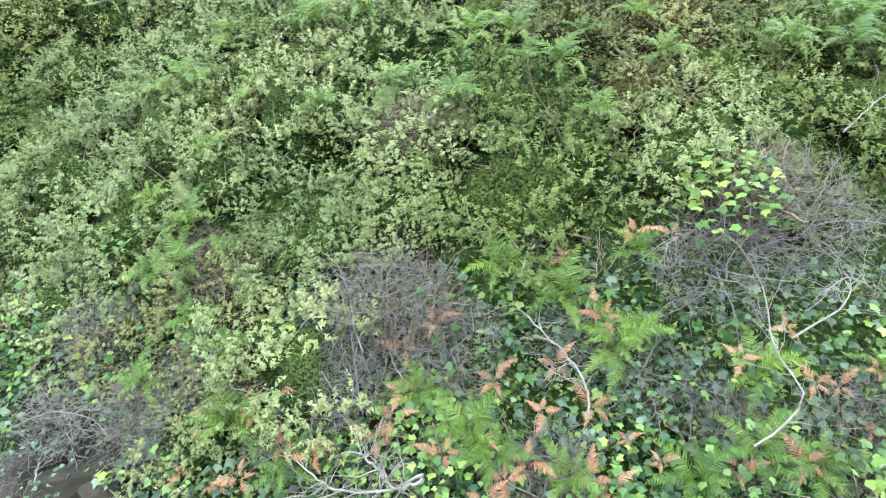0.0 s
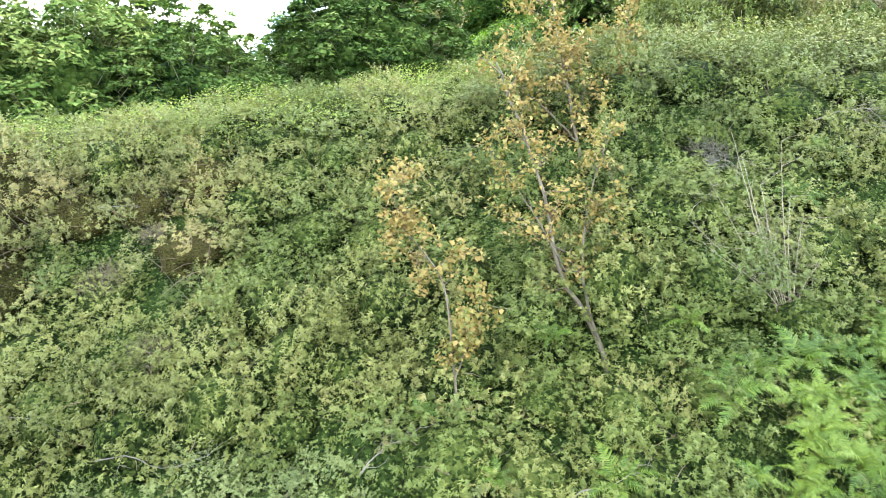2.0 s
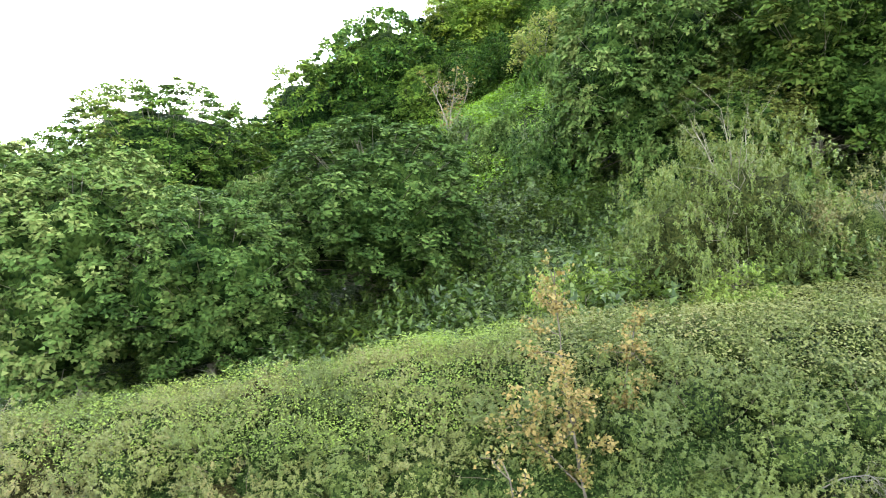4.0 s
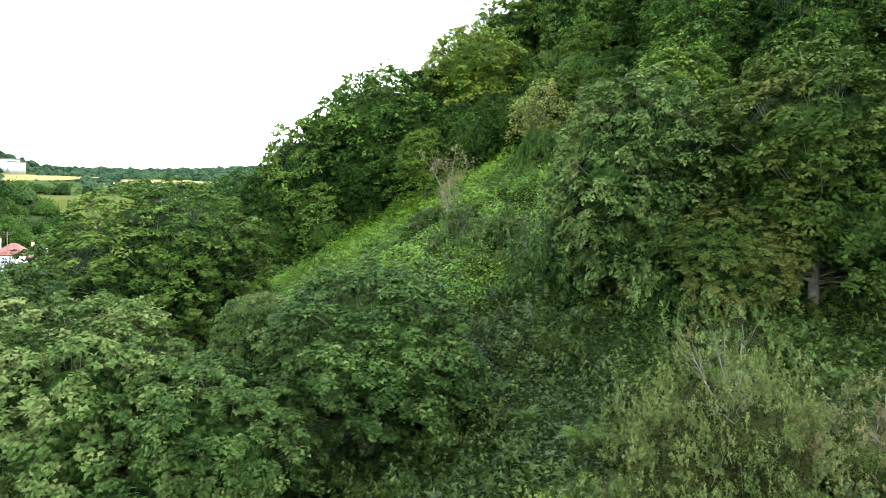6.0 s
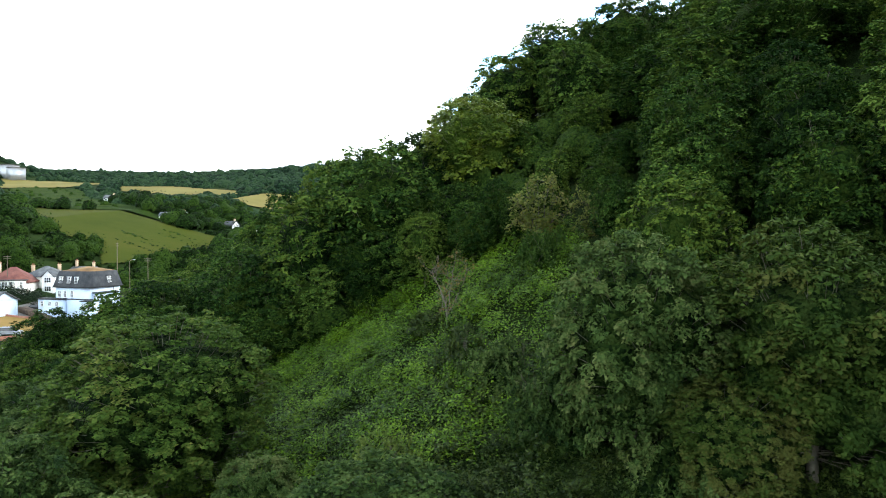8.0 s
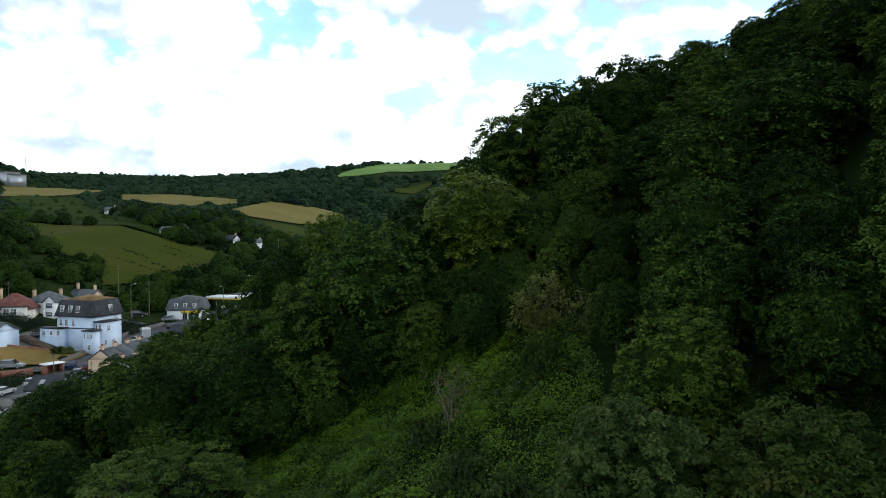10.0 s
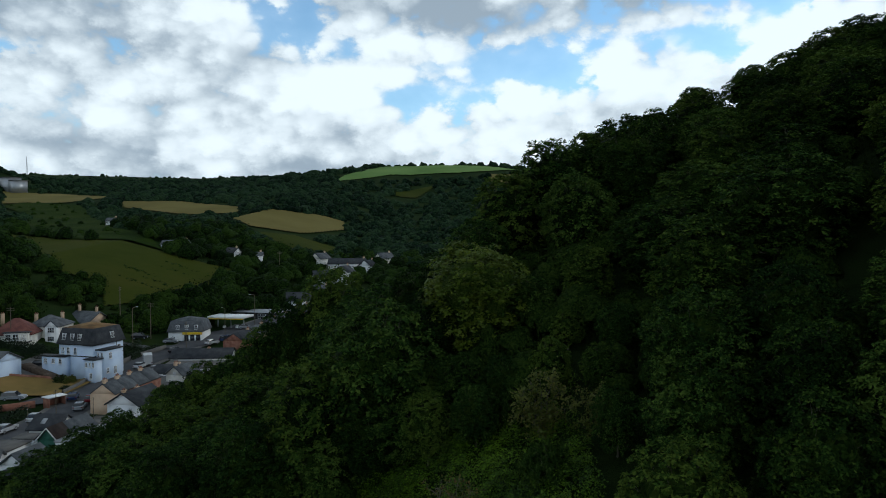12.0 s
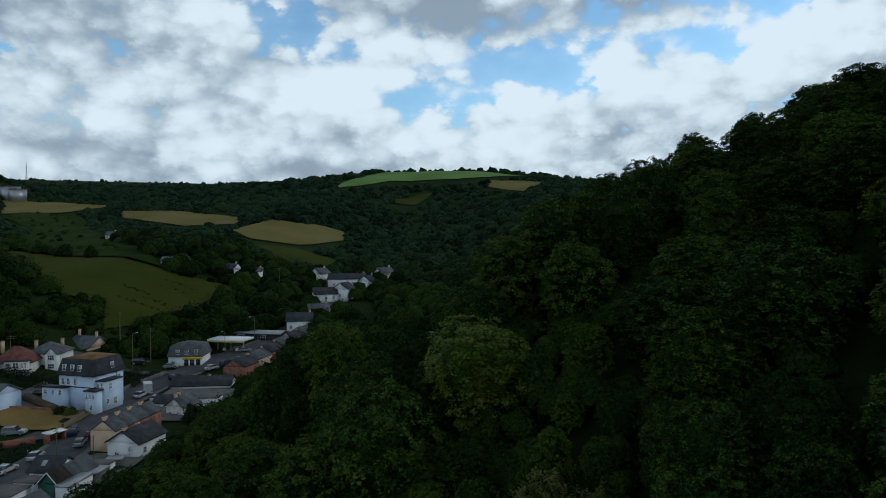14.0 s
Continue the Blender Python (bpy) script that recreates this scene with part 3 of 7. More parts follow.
def lattice(x, y):
    x, y = np.clip(x, HX[0], HX[-1]), np.clip(y, HY[0], HY[-1])
    i = np.clip(np.searchsorted(HX, x) - 1, 0, len(HX) - 2)
    j = np.clip(np.searchsorted(HY, y) - 1, 0, len(HY) - 2)
    u, v = (x - HX[i]) / (HX[i + 1] - HX[i]), (y - HY[j]) / (HY[j + 1] - HY[j])
    return (HZ[i, j] * (1 - u) + HZ[i + 1, j] * u) * (1 - v) + (HZ[i, j + 1] * (1 - u) + HZ[i + 1, j + 1] * u) * v


def valley(x, y):
    floor = np.interp(y, VY, VZ)
    axis = np.interp(y, [100, 150, 200, 300, 500], [-82, -80, -62, -50, -50])
    left = np.clip((axis - x) * 0.25, 0, 18) * np.interp(y, [520, 900], [1, 0.3]) + np.clip((-450 - x) * 0.03, 0, 12)
    top = 27 * np.exp(-((x + 10) / 190) ** 2 - ((y - 930) / 190) ** 2)
    right = np.clip((x - np.interp(y, [100, 200, 400], [-30, -25, 10])) * 0.3, 0, 26)
    brow = 27 * np.exp(-((x + 478) / 62) ** 2 - ((y - 640) / 55) ** 2)
    dip = -4.5 * np.exp(-((x + 97) / 28) ** 2 - ((y - 276) / 20) ** 2)
    return floor + left + top + brow + dip + right * np.interp(y, [500, 900], [1, 0.1])


def bank_turn(x, y):
    """How far the bank's face stands forward (right) or back (left) of its middle line."""
    return np.interp(y, [3, 5, 7, 9], [0.38, 0.31, 0.12, 0.12]) * np.clip(x, -7, 0) + np.interp(y, [3, 5, 7, 9], [0.2, 0.17, 0.14, 0.12]) * np.clip(x, 0, 1.7)


def height(x, y):
    """The bare ground at x, y (arrays)."""
    x, y = np.asarray(x, float), np.asarray(y, float)
    hill = (lattice(x, y) + lattice(x - 1.5, y) + lattice(x + 1.5, y) + lattice(x, y - 2) + lattice(x, y + 2)) / 5
    far = valley(x, np.maximum(y, 60))
    k = np.clip((y - 95) / 40, 0, 1)
    west = np.clip((-42 - x) / 12, 0, 1) * np.clip((y - 45) / 20, 0, 1)
    k = np.maximum(k * k * (3 - 2 * k), west)
    out = hill * (1 - k) + far * k
    bank = np.interp(y + bank_turn(x, y), BY, BZ) + 0.3 * np.clip(x - 0.5, 0, 1.5) * np.clip((y - 4) / 3, 0, 1)
    b = np.clip((y - 8.0) / 1.6, 0, 1)
    return bank * (1 - b) + out * b


def drape(x, y):
    return float(height(x, y))


def slope_normal(x, y, e=0.4):
    gx = (height(x + e, y) - height(x - e, y)) / (2 * e)
    gy = (height(x, y + e) - height(x, y - e)) / (2 * e)
    return unit(np.stack([-gx, -gy, np.ones_like(gx)], -1))


def grid_mesh(name, xs, ys, zfun, mat):
    X, Y = np.meshgrid(xs, ys)
    V = np.stack([X, Y, zfun(X, Y)], -1).reshape(-1, 3)
    i = np.arange(len(xs) * len(ys)).reshape(len(ys), len(xs))
    F = np.stack([i[:-1, :-1], i[:-1, 1:], i[1:, 1:], i[1:, :-1]], -1).reshape(-1, 4)
    me = mesh_of(name, V, F, mat)
    me.polygons.foreach_set("use_smooth", np.ones(len(F), bool))
    return me


def soft_noise(x, y, s, seed=0.0):
    return np.array([noise.noise((a * s, b * s, seed)) for a, b in zip(np.ravel(x), np.ravel(y))]).reshape(np.shape(x))


u = np.linspace(-1, 1, 181)
gx = np.sign(u) * (np.abs(u) * 45 + np.abs(u) ** 4 * 2600)
v = np.linspace(0, 1, 230)
gy = np.concatenate([[-3000, -800, -200, -60, -20, -8, -3], 0.5 + v * 75 + v ** 4 * 3500])
ground = new("ground", grid_mesh("ground", gx, gy, lambda x, y: height(x, y) - 0.05, M["land"]))
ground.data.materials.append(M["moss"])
ground.data.materials.append(M["shaded_soil"])
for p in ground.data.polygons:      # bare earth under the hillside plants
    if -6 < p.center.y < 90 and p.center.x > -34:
        # index 2 is the soil with the hollow's shade painted in
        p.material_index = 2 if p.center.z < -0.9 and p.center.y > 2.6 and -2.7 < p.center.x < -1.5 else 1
tagged(ground, "green and brown hillside and valley ground", "ground", kind="structure")

# fields on the far slopes: corner points in the plan
FIELDS = [
    ("meadow", "olive green sloping meadow", "meadow", 0.8, [(-195, 281), (-153, 253), (-109, 252), (-79, 251), (-82, 215), (-82, 206), (-97, 181), (-107, 199), (-124, 200), (-174, 249)]),
    ("scrub_slope", "rough olive-green bracken slope above the meadow", "scrub", 1.5, [(-330, 500), (-268, 470), (-200, 370), (-151, 300), (-112, 256), (-150, 256), (-195, 285), (-261, 402), (-321, 464)]),
    ("stubble_field", "pale tan stubble field between hedges", "stubble", 1.5, [(-412, 596), (-360, 600), (-281, 550), (-292, 492), (-338, 488)]),
    ("stubble_field", "pale tan stubble field between hedges", "stubble", 1.5, [(-253, 500), (-210, 499), (-143, 450), (-137, 414), (-166, 406), (-228, 453)]),
    ("stubble_field", "golden stubble field above the wood", "stubble", 1.2, [(-130, 378), (-120, 440), (-92, 464), (-75, 460), (-70, 427), (-88, 376), (-110, 358)]),
    ("pasture", "dull green pasture below the stubble", "meadow", 1.2, [(-109, 335), (-87, 363), (-60, 353), (-59, 327), (-79, 307)]),
    ("pasture", "bright green pasture on the hilltop, sun painted into its colour", "pasture", 2.2, [(-131, 735), (-130, 809), (-95, 937), (40, 937), (107, 883), (48, 846), (-75, 823)]),
    ("stubble_field", "pale tan field under the hilltop", "stubble", 2, [(46, 817), (115, 784), (80, 689), (46, 764)]),
    ("pasture", "dull green clearing in the far wood", "meadow", 2, [(-75, 689), (-16, 752), (-35, 670)]),
]


def inside(px, py, poly):
    c = np.zeros(px.shape, bool)
    for (x0, y0), (x1, y1) in zip(poly, poly[1:] + poly[:1]):
        hit = (y0 > py) != (y1 > py)
        with np.errstate(divide="ignore", invalid="ignore"):
            c ^= hit & (px < (x1 - x0) * (py - y0) / (y1 - y0) + x0)
    return c


def build_fields():
    for nm, label, mat, cell, poly in FIELDS:
        a = np.array(poly, float)
        xs = np.arange(a[:, 0].min(), a[:, 0].max() + cell, cell)
        ys = np.arange(a[:, 1].min(), a[:, 1].max() + cell, cell)
        X, Y = np.meshgrid(xs, ys)
        i = np.arange(X.size).reshape(X.shape)
        F = np.stack([i[:-1, :-1], i[:-1, 1:], i[1:, 1:], i[1:, :-1]], -1).reshape(-1, 4)
        keep = inside((X[:-1, :-1] + cell / 2).ravel(), (Y[:-1, :-1] + cell / 2).ravel(), poly)
        V = np.stack([X, Y, height(X, Y) + 0.35 + 0.0009 * Y], -1).reshape(-1, 3)
        tagged(new(nm, mesh_of(nm, V, F[keep], M[mat])), label, "field", kind="structure")


build_fields()

# ---------------------------------------------------------------- trees


def mass(rad, radius_at, subdiv, mat, low=-1.0, name="leaf_mass"):
    """The close inner mass of a crown or shrub, its dark tone painted-in shade: a lumpy, smooth ellipsoid about the
    origin.
    """
    bm = bmesh.new()
    bmesh.ops.create_icosphere(bm, subdivisions=subdiv, radius=1)
    me = bpy.data.meshes.new(name)
    bm.to_mesh(me)
    bm.free()
    n = len(me.vertices)
    d = np.zeros(n * 3)
    me.vertices.foreach_get("co", d)
    d = unit(d.reshape(-1, 3))
    rr = radius_at(d)
    d[:, 2] = np.maximum(d[:, 2], low)
    me.vertices.foreach_set("co", (d * rr[:, None] * np.array(rad)).astype(np.float32).ravel())
    me.polygons.foreach_set("use_smooth", np.ones(len(me.polygons), bool))
    me.update()
    me.materials.append(M[mat])
    return me


def leaf_pads(rng, C, A, R, per, leaf, flat=0.82, cap=-0.1, width=0.85, tri=False):
    """Domed sprays of leaves about the points C, each with its axis A and its radius R: close on top, open below."""
    n = len(C)
    q = unit(rng.normal(size=(n, per, 3)))
    k = (q * A[:, None]).sum(2, keepdims=True)
    q = np.where(k < cap, q - 2 * k * A[:, None], q)
    k = (q * A[:, None]).sum(2, keepdims=True)
    ragged = R[:, None, None] * rng.uniform(0.3, 1.15, (n, per, 1)) ** 0.6
    pos = C[:, None] + (q - A[:, None] * k * (1 - flat)) * ragged
    nor = unit(q * 0.6 + A[:, None] * 0.35 + np.array([0, 0, 0.5]) + rng.normal(size=q.shape) * 0.45)
    along = q * 0.25 + rng.normal(size=q.shape)
    return leaves(pos.reshape(-1, 3), nor.reshape(-1, 3), leaf * rng.uniform(0.6, 1.25, n * per), rng, width, tri, along=along.reshape(-1, 3))


def crown_leaves(rng, rad, pads, per, leaf, pad_r=0.2, lump=0.2, low=-0.55, tri=False):
    """Leafy boughs over an uneven, lobed ellipsoid about the origin."""
    i = np.arange(pads * 2)
    z = 1 - 2 * (i + 0.5) / len(i)
    d = np.stack([np.sqrt(1 - z * z) * np.cos(i * 2.39996), np.sqrt(1 - z * z) * np.sin(i * 2.39996), z], -1)
    d = unit(d + rng.normal(size=d.shape) * 0.11)
    d = d[d[:, 2] > low]
    d = d[rng.permutation(len(d))[:pads]]
    n = len(d)
    # the big limbs each push out a rounded lobe
    lobes = unit(rng.normal(size=(24, 3)) + np.array([0, 0, 0.3]))

    def lobe(v):
        return np.clip(1.06 - lump + lump * 1.3 * ((v @ lobes.T).max(axis=1) - 0.8) / 0.2, 0.62, 1.1)
    rr = lobe(d) * np.where(rng.uniform(size=n) < 0.2, rng.uniform(0.66, 0.78, n), rng.uniform(0.82, 0.96, n))
    size = np.array(rad)
    A = unit(d * 0.55 + np.array([0, 0, 0.75]) + rng.normal(size=d.shape) * 0.12)
    return leaf_pads(rng, d * rr[:, None] * size, A, pad_r * size.mean() * rng.uniform(0.6, 1.3, n), per, leaf, tri=tri), lobe, d * rr[:, None] * size


def make_tree(name, label, category, seed, h, rad, mat, pads, per, leaf, trunk_r=0.16, low=-0.55, pad_r=0.2, tri=False, group="hillside trees", lump=0.2):
    """A tree whose trunk foot is at the origin."""
    rng = np.random.default_rng(seed)
    t = thing(name, label, category, group)
    cz = h - rad[2]
    (V, F), tips = branchwork(rng, (0, 0, -0.6), (rng.normal() * 0.1, rng.normal() * 0.1, 1), cz + rad[2] * 0.3, trunk_r, 2, 9, 0.09, 0, 7, 6, 0.75, 0.32, 0.35)
    stem = V, F
    (V, F), lobe, ends = crown_leaves(rng, rad, pads, per, leaf, pad_r, lump, low, tri)
    V = V + np.array([0, 0, cz])
    ends = ends[::3]
    foot = np.stack([ends[:, 0] * 0.06, ends[:, 1] * 0.06, ends[:, 2] * 0.45 - rad[2] * 0.4], -1)
    way = np.stack([foot, foot * 0.45 + ends * 0.55 + np.array([0, 0, 0.06 * rad[2]]) + rng.normal(size=ends.shape) * 0.1, ends], 1) + np.array([0, 0, cz])
    part("trunk", mesh_of("trunk", *join(stem, tubes(way, np.array([0.16, 0.09, 0.04]) * trunk_r)), M["bark"]), t)
    part("crown", mesh_of("crown", V, F, M[mat]), t)
    # the crown's core gets a darker leaf colour: shade painted behind outer leaves
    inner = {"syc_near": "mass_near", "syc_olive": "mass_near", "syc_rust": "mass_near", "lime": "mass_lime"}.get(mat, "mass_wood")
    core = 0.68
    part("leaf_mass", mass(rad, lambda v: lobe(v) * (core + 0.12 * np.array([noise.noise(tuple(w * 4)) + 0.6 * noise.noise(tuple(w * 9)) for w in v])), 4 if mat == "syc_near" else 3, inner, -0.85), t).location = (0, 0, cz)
    return t


PROTO = []
for k, (mat, rad, h) in enumerate([("ash", (2.9, 2.9, 3.9), 7.6), ("ash", (2.6, 2.7, 3.6), 7.0), ("ash", (3.1, 2.8, 4.1), 8.2), ("syc", (3.0, 3.0, 3.8), 7.4), ("syc", (2.7, 2.8, 3.6), 7.0)]):
    PROTO.append(make_tree("sycamore_tree" if mat == "syc" else "ash_tree",
                           "dense dark green broadleaf tree on the steep slope" if mat == "syc" else "mid-green ash tree in the hillside wood", "tree", 20 + k, h, rad, mat, 460, 34, 0.172, low=-0.8, pad_r=0.105, tri=True, lump=0.25))


STANDING = set()


def stand(proto, m, scale=(1, 1, 1)):
    """Stands the thing itself at the pose m the first time, then copies of it."""
    if proto.name in STANDING:
        ob = copy_thing(proto, m)
    else:
        STANDING.add(proto.name)
        ob = proto
        ob.matrix_basis = m
    ob.scale = scale
    return ob


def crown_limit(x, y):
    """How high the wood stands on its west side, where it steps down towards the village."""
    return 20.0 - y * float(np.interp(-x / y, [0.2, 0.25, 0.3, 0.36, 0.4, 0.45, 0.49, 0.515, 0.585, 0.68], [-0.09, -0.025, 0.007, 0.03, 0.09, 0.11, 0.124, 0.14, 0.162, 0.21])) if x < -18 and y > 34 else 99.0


def set_tree(proto, x, y, top, turn=0.0, wide=1.0, h0=7.2):
    """Stands a copy of a tree at x, y so that its top reaches the height top."""
    g = drape(x, y)
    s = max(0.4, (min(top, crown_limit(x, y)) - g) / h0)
    return stand(proto, pose(x, y, g, 0, 0, turn), (s * wide, s * wide, s))


NEAR = [make_tree("sycamore_tree", "large sycamore with broad dark green leaves", "tree", 40, 7.6, (3.6, 3.4, 3.9), "syc_near", 720, 60, 0.14, 0.2, -0.85, 0.085, tri=True, lump=0.26),
        make_tree("sycamore_tree", "tall sycamore with a rounded green crown", "tree", 41, 7.6, (3.3, 3.5, 3.9), "syc_near", 720, 60, 0.14, 0.2, -0.85, 0.085, tri=True, lump=0.26)]
# sycamore for the shaded right side, the shade lying in its leaf colour
NEAR.append(make_tree("sycamore_tree", "broad olive-green sycamore with rusty seed bunches, leaves darkened for shade", "tree", 42, 7.6, (3.5, 3.4, 3.9), "syc_olive", 720, 60, 0.14, 0.2, -0.85, 0.085, tri=True, lump=0.26))
TALL = make_tree("sycamore_tree", "tall olive-green sycamore tinged with rust at the clearing", "tree", 43, 11.6, (4.6, 4.4, 5.6), "syc_rust", 1000, 50, 0.155, 0.26, -0.85, 0.062, tri=True, lump=0.26)
LIME = make_tree("lime_tree", "yellow-green rounded tree in the hillside wood", "tree", 50, 7.6, (3.2, 3.2, 3.9), "lime", 460, 34, 0.172, low=-0.8, pad_r=0.105, tri=True, lump=0.22)


def build_trees():
    rng = np.random.default_rng(5)
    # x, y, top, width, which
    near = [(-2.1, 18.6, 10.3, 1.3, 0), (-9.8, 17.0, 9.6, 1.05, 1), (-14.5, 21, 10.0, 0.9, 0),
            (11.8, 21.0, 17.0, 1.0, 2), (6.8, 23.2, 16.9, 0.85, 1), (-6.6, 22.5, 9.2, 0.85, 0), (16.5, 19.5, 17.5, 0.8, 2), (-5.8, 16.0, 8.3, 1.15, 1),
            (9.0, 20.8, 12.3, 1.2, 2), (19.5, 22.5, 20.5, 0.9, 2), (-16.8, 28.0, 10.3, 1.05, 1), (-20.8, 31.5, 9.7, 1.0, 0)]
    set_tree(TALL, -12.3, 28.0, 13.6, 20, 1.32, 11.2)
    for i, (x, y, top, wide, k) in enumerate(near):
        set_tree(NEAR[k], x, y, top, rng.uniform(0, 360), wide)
    mid = [(-14.5, 46.5, 16.0, 1.0, 3), (-10.0, 47.5, 19.5, 1.0, 0), (-5.4, 48.0, 24.0, 1.0, 3), (-1.2, 52.5, 25.0, 1.0, 1),
           (12.8, 33.5, 23.6, 1.0, 4), (13.9, 36.5, 26.0, 1.0, 3), (10.2, 29.0, 19.5, 1.0, 0), (9.3, 36.5, 20.5, 0.9, 3), (17.3, 31.2, 24.6, 0.95, 0), (18.6, 35.5, 27.5, 1.0, 3), (16.0, 28.2, 22.5, 0.95, 1), (20.0, 27.8, 25.0, 0.9, 4),
           (-2.4, 46.8, 20.2, 1.1, 4), (0.8, 45.0, 20.6, 1.05, 0), (3.6, 43.8, 21.0, 1.0, 3), (6.6, 43.2, 22.4, 1.0, 1), (-8.9, 45.2, 15.6, 1.3, 4), (-5.8, 45.4, 17.4, 1.3, 0), (-3.2, 44.6, 18.0, 1.3, 3), (-12.2, 44.8, 14.0, 1.3, 1), (-15.8, 43.8, 12.2, 1.3, 4), (-18.8, 42.2, 10.8, 1.3, 0),
           (-27.0, 42.5, 9.8, 1.1, 1), (-23.5, 40.5, 9.6, 1.1, 3), (-31.5, 46.0, 8.8, 1.1, 0), (-20.5, 45.5, 13.6, 1.0, 0), (1.6, 42.0, 19.6, 1.0, 4), (-1.6, 43.0, 18.4, 1.0, 0), (4.2, 41.6, 20.0, 0.9, 1)]
    mid += [(8.4, 47.0, 23.8, 1.1, 1), (6.2, 51.5, 26.0, 1.2, 3), (10.6, 51.0, 28.0, 1.2, 0), (11.6, 44.5, 24.6, 1.2, 4), (9.6, 41.4, 21.6, 1.1, 2)]
    spots = []
    for x, y, top, wide, k in mid:
        set_tree(PROTO[k], x, y, top, rng.uniform(0, 360), wide)
        spots.append((x, y))
    set_tree(LIME, 2.0, 52.8, 28.3, 30, 1.15)
    spots.append((2.0, 52.8))
    # the tall trees along the shoulder of the hill
    for x, y, top, wide, k in [(17.5, 65, 39.4, 1.1, 2), (11, 67, 38.6, 1.1, 3), (6, 65, 34.6, 1.1, 0), (2.6, 61, 31.0, 1.0, 4), (-2.5, 59, 26.8, 1.0, 1), (-7.5, 58, 24.4, 1.0, 3), (22.5, 72, 42.2, 1.0, 0), (14.5, 69, 40.0, 1.0, 1),
                               (22, 91, 43.2, 1.2, 0), (28, 92, 46, 1.2, 3), (34, 91, 48.4, 1.0, 2), (40, 86, 51.2, 1.0, 1), (46, 82, 53.2, 1.0, 4), (51, 77, 53.8, 1.0, 0), (16, 90, 41.0, 1.2, 1), (-13, 72, 24.7, 0.75, 0), (-17.3, 72, 22.0, 0.75, 3), (-20.6, 72, 19.4, 0.8, 1), (-23.8, 72, 16.4, 0.85, 4), (-27.3, 72, 14.1, 0.9, 2), (-31.3, 71, 12.6, 0.95, 0), (-35.8, 70, 10.8, 1.0, 3), (-39.4, 69, 9.0, 1.15, 1), (-42.9, 68, 7.2, 1.3, 4), (-46.4, 68, 4.4, 1.5, 0)]:
        set_tree(PROTO[k], x, y, top, rng.uniform(0, 360), wide)
        spots.append((x, y))
    # the wood on the slope
    for _ in range(12000):
        x, y = rng.uniform(-40, 66), rng.uniform(24, 106)
        if x < -8 and y < 43 - 0.8 * max(0, -x - 18) or y < 30 and x < 13 or y < 45 and x < 6.5 or y < 38 and x < 8:
            continue
        if x < -37 + max(0, 52 - y) * 0.75 + max(0, y - 66) * 0.3 or x > 0.72 * y + 6 or y > max(66 - 2.2 * min(0, x + 5), 66 + max(0, x) * 0.6):
            continue
        if any((x - a) ** 2 + (y - b) ** 2 < 27 + 0.35 * max(0, y - 45) for a, b in spots):
            continue
        spots.append((x, y))
        s = rng.uniform(1.1, 1.6)
        k = rng.integers(0, 5)
        g = drape(x, y) - 0.3
        tall = min(s, 1.05) * rng.uniform(0.82, 1.05)
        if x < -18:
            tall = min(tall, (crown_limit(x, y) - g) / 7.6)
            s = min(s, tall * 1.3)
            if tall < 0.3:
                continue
        if x > 25:      # the wind keeps the crowns on the shoulder low
            tall = min(tall, max(0.45, (0.34 * x + 0.19 * y + 22.4 + 0.12 * max(0, x - 36) - g) / 7.6))
            s = min(s, max(0.8, tall * 1.35))
        stand(PROTO[k], pose(x, y, g, 0, 0, rng.uniform(0, 360)), (s, s * rng.uniform(0.9, 1.1), tall))


build_trees()
for x, y, top, wide, k in [(-99.5, 174, 22.0, 1.05, 2), (-105.5, 176, 20.0, 0.9, 0), (-120.5, 184, 28.0, 0.75, 2), (-114.0, 181, 20.5, 1.0, 2), (-127.5, 186, 25.0, 0.9, 0)]:
    set_tree(NEAR[k], x, y, top, 40 * k + x, wide)

# ---------------------------------------------------------------- undergrowth on the bank


def lumps(d, seed):
    return np.array([0.92 + 0.38 * noise.noise(tuple(v * 2.1 + seed)) + 0.22 * noise.noise(tuple(v * 5.5 + seed)) for v in d])


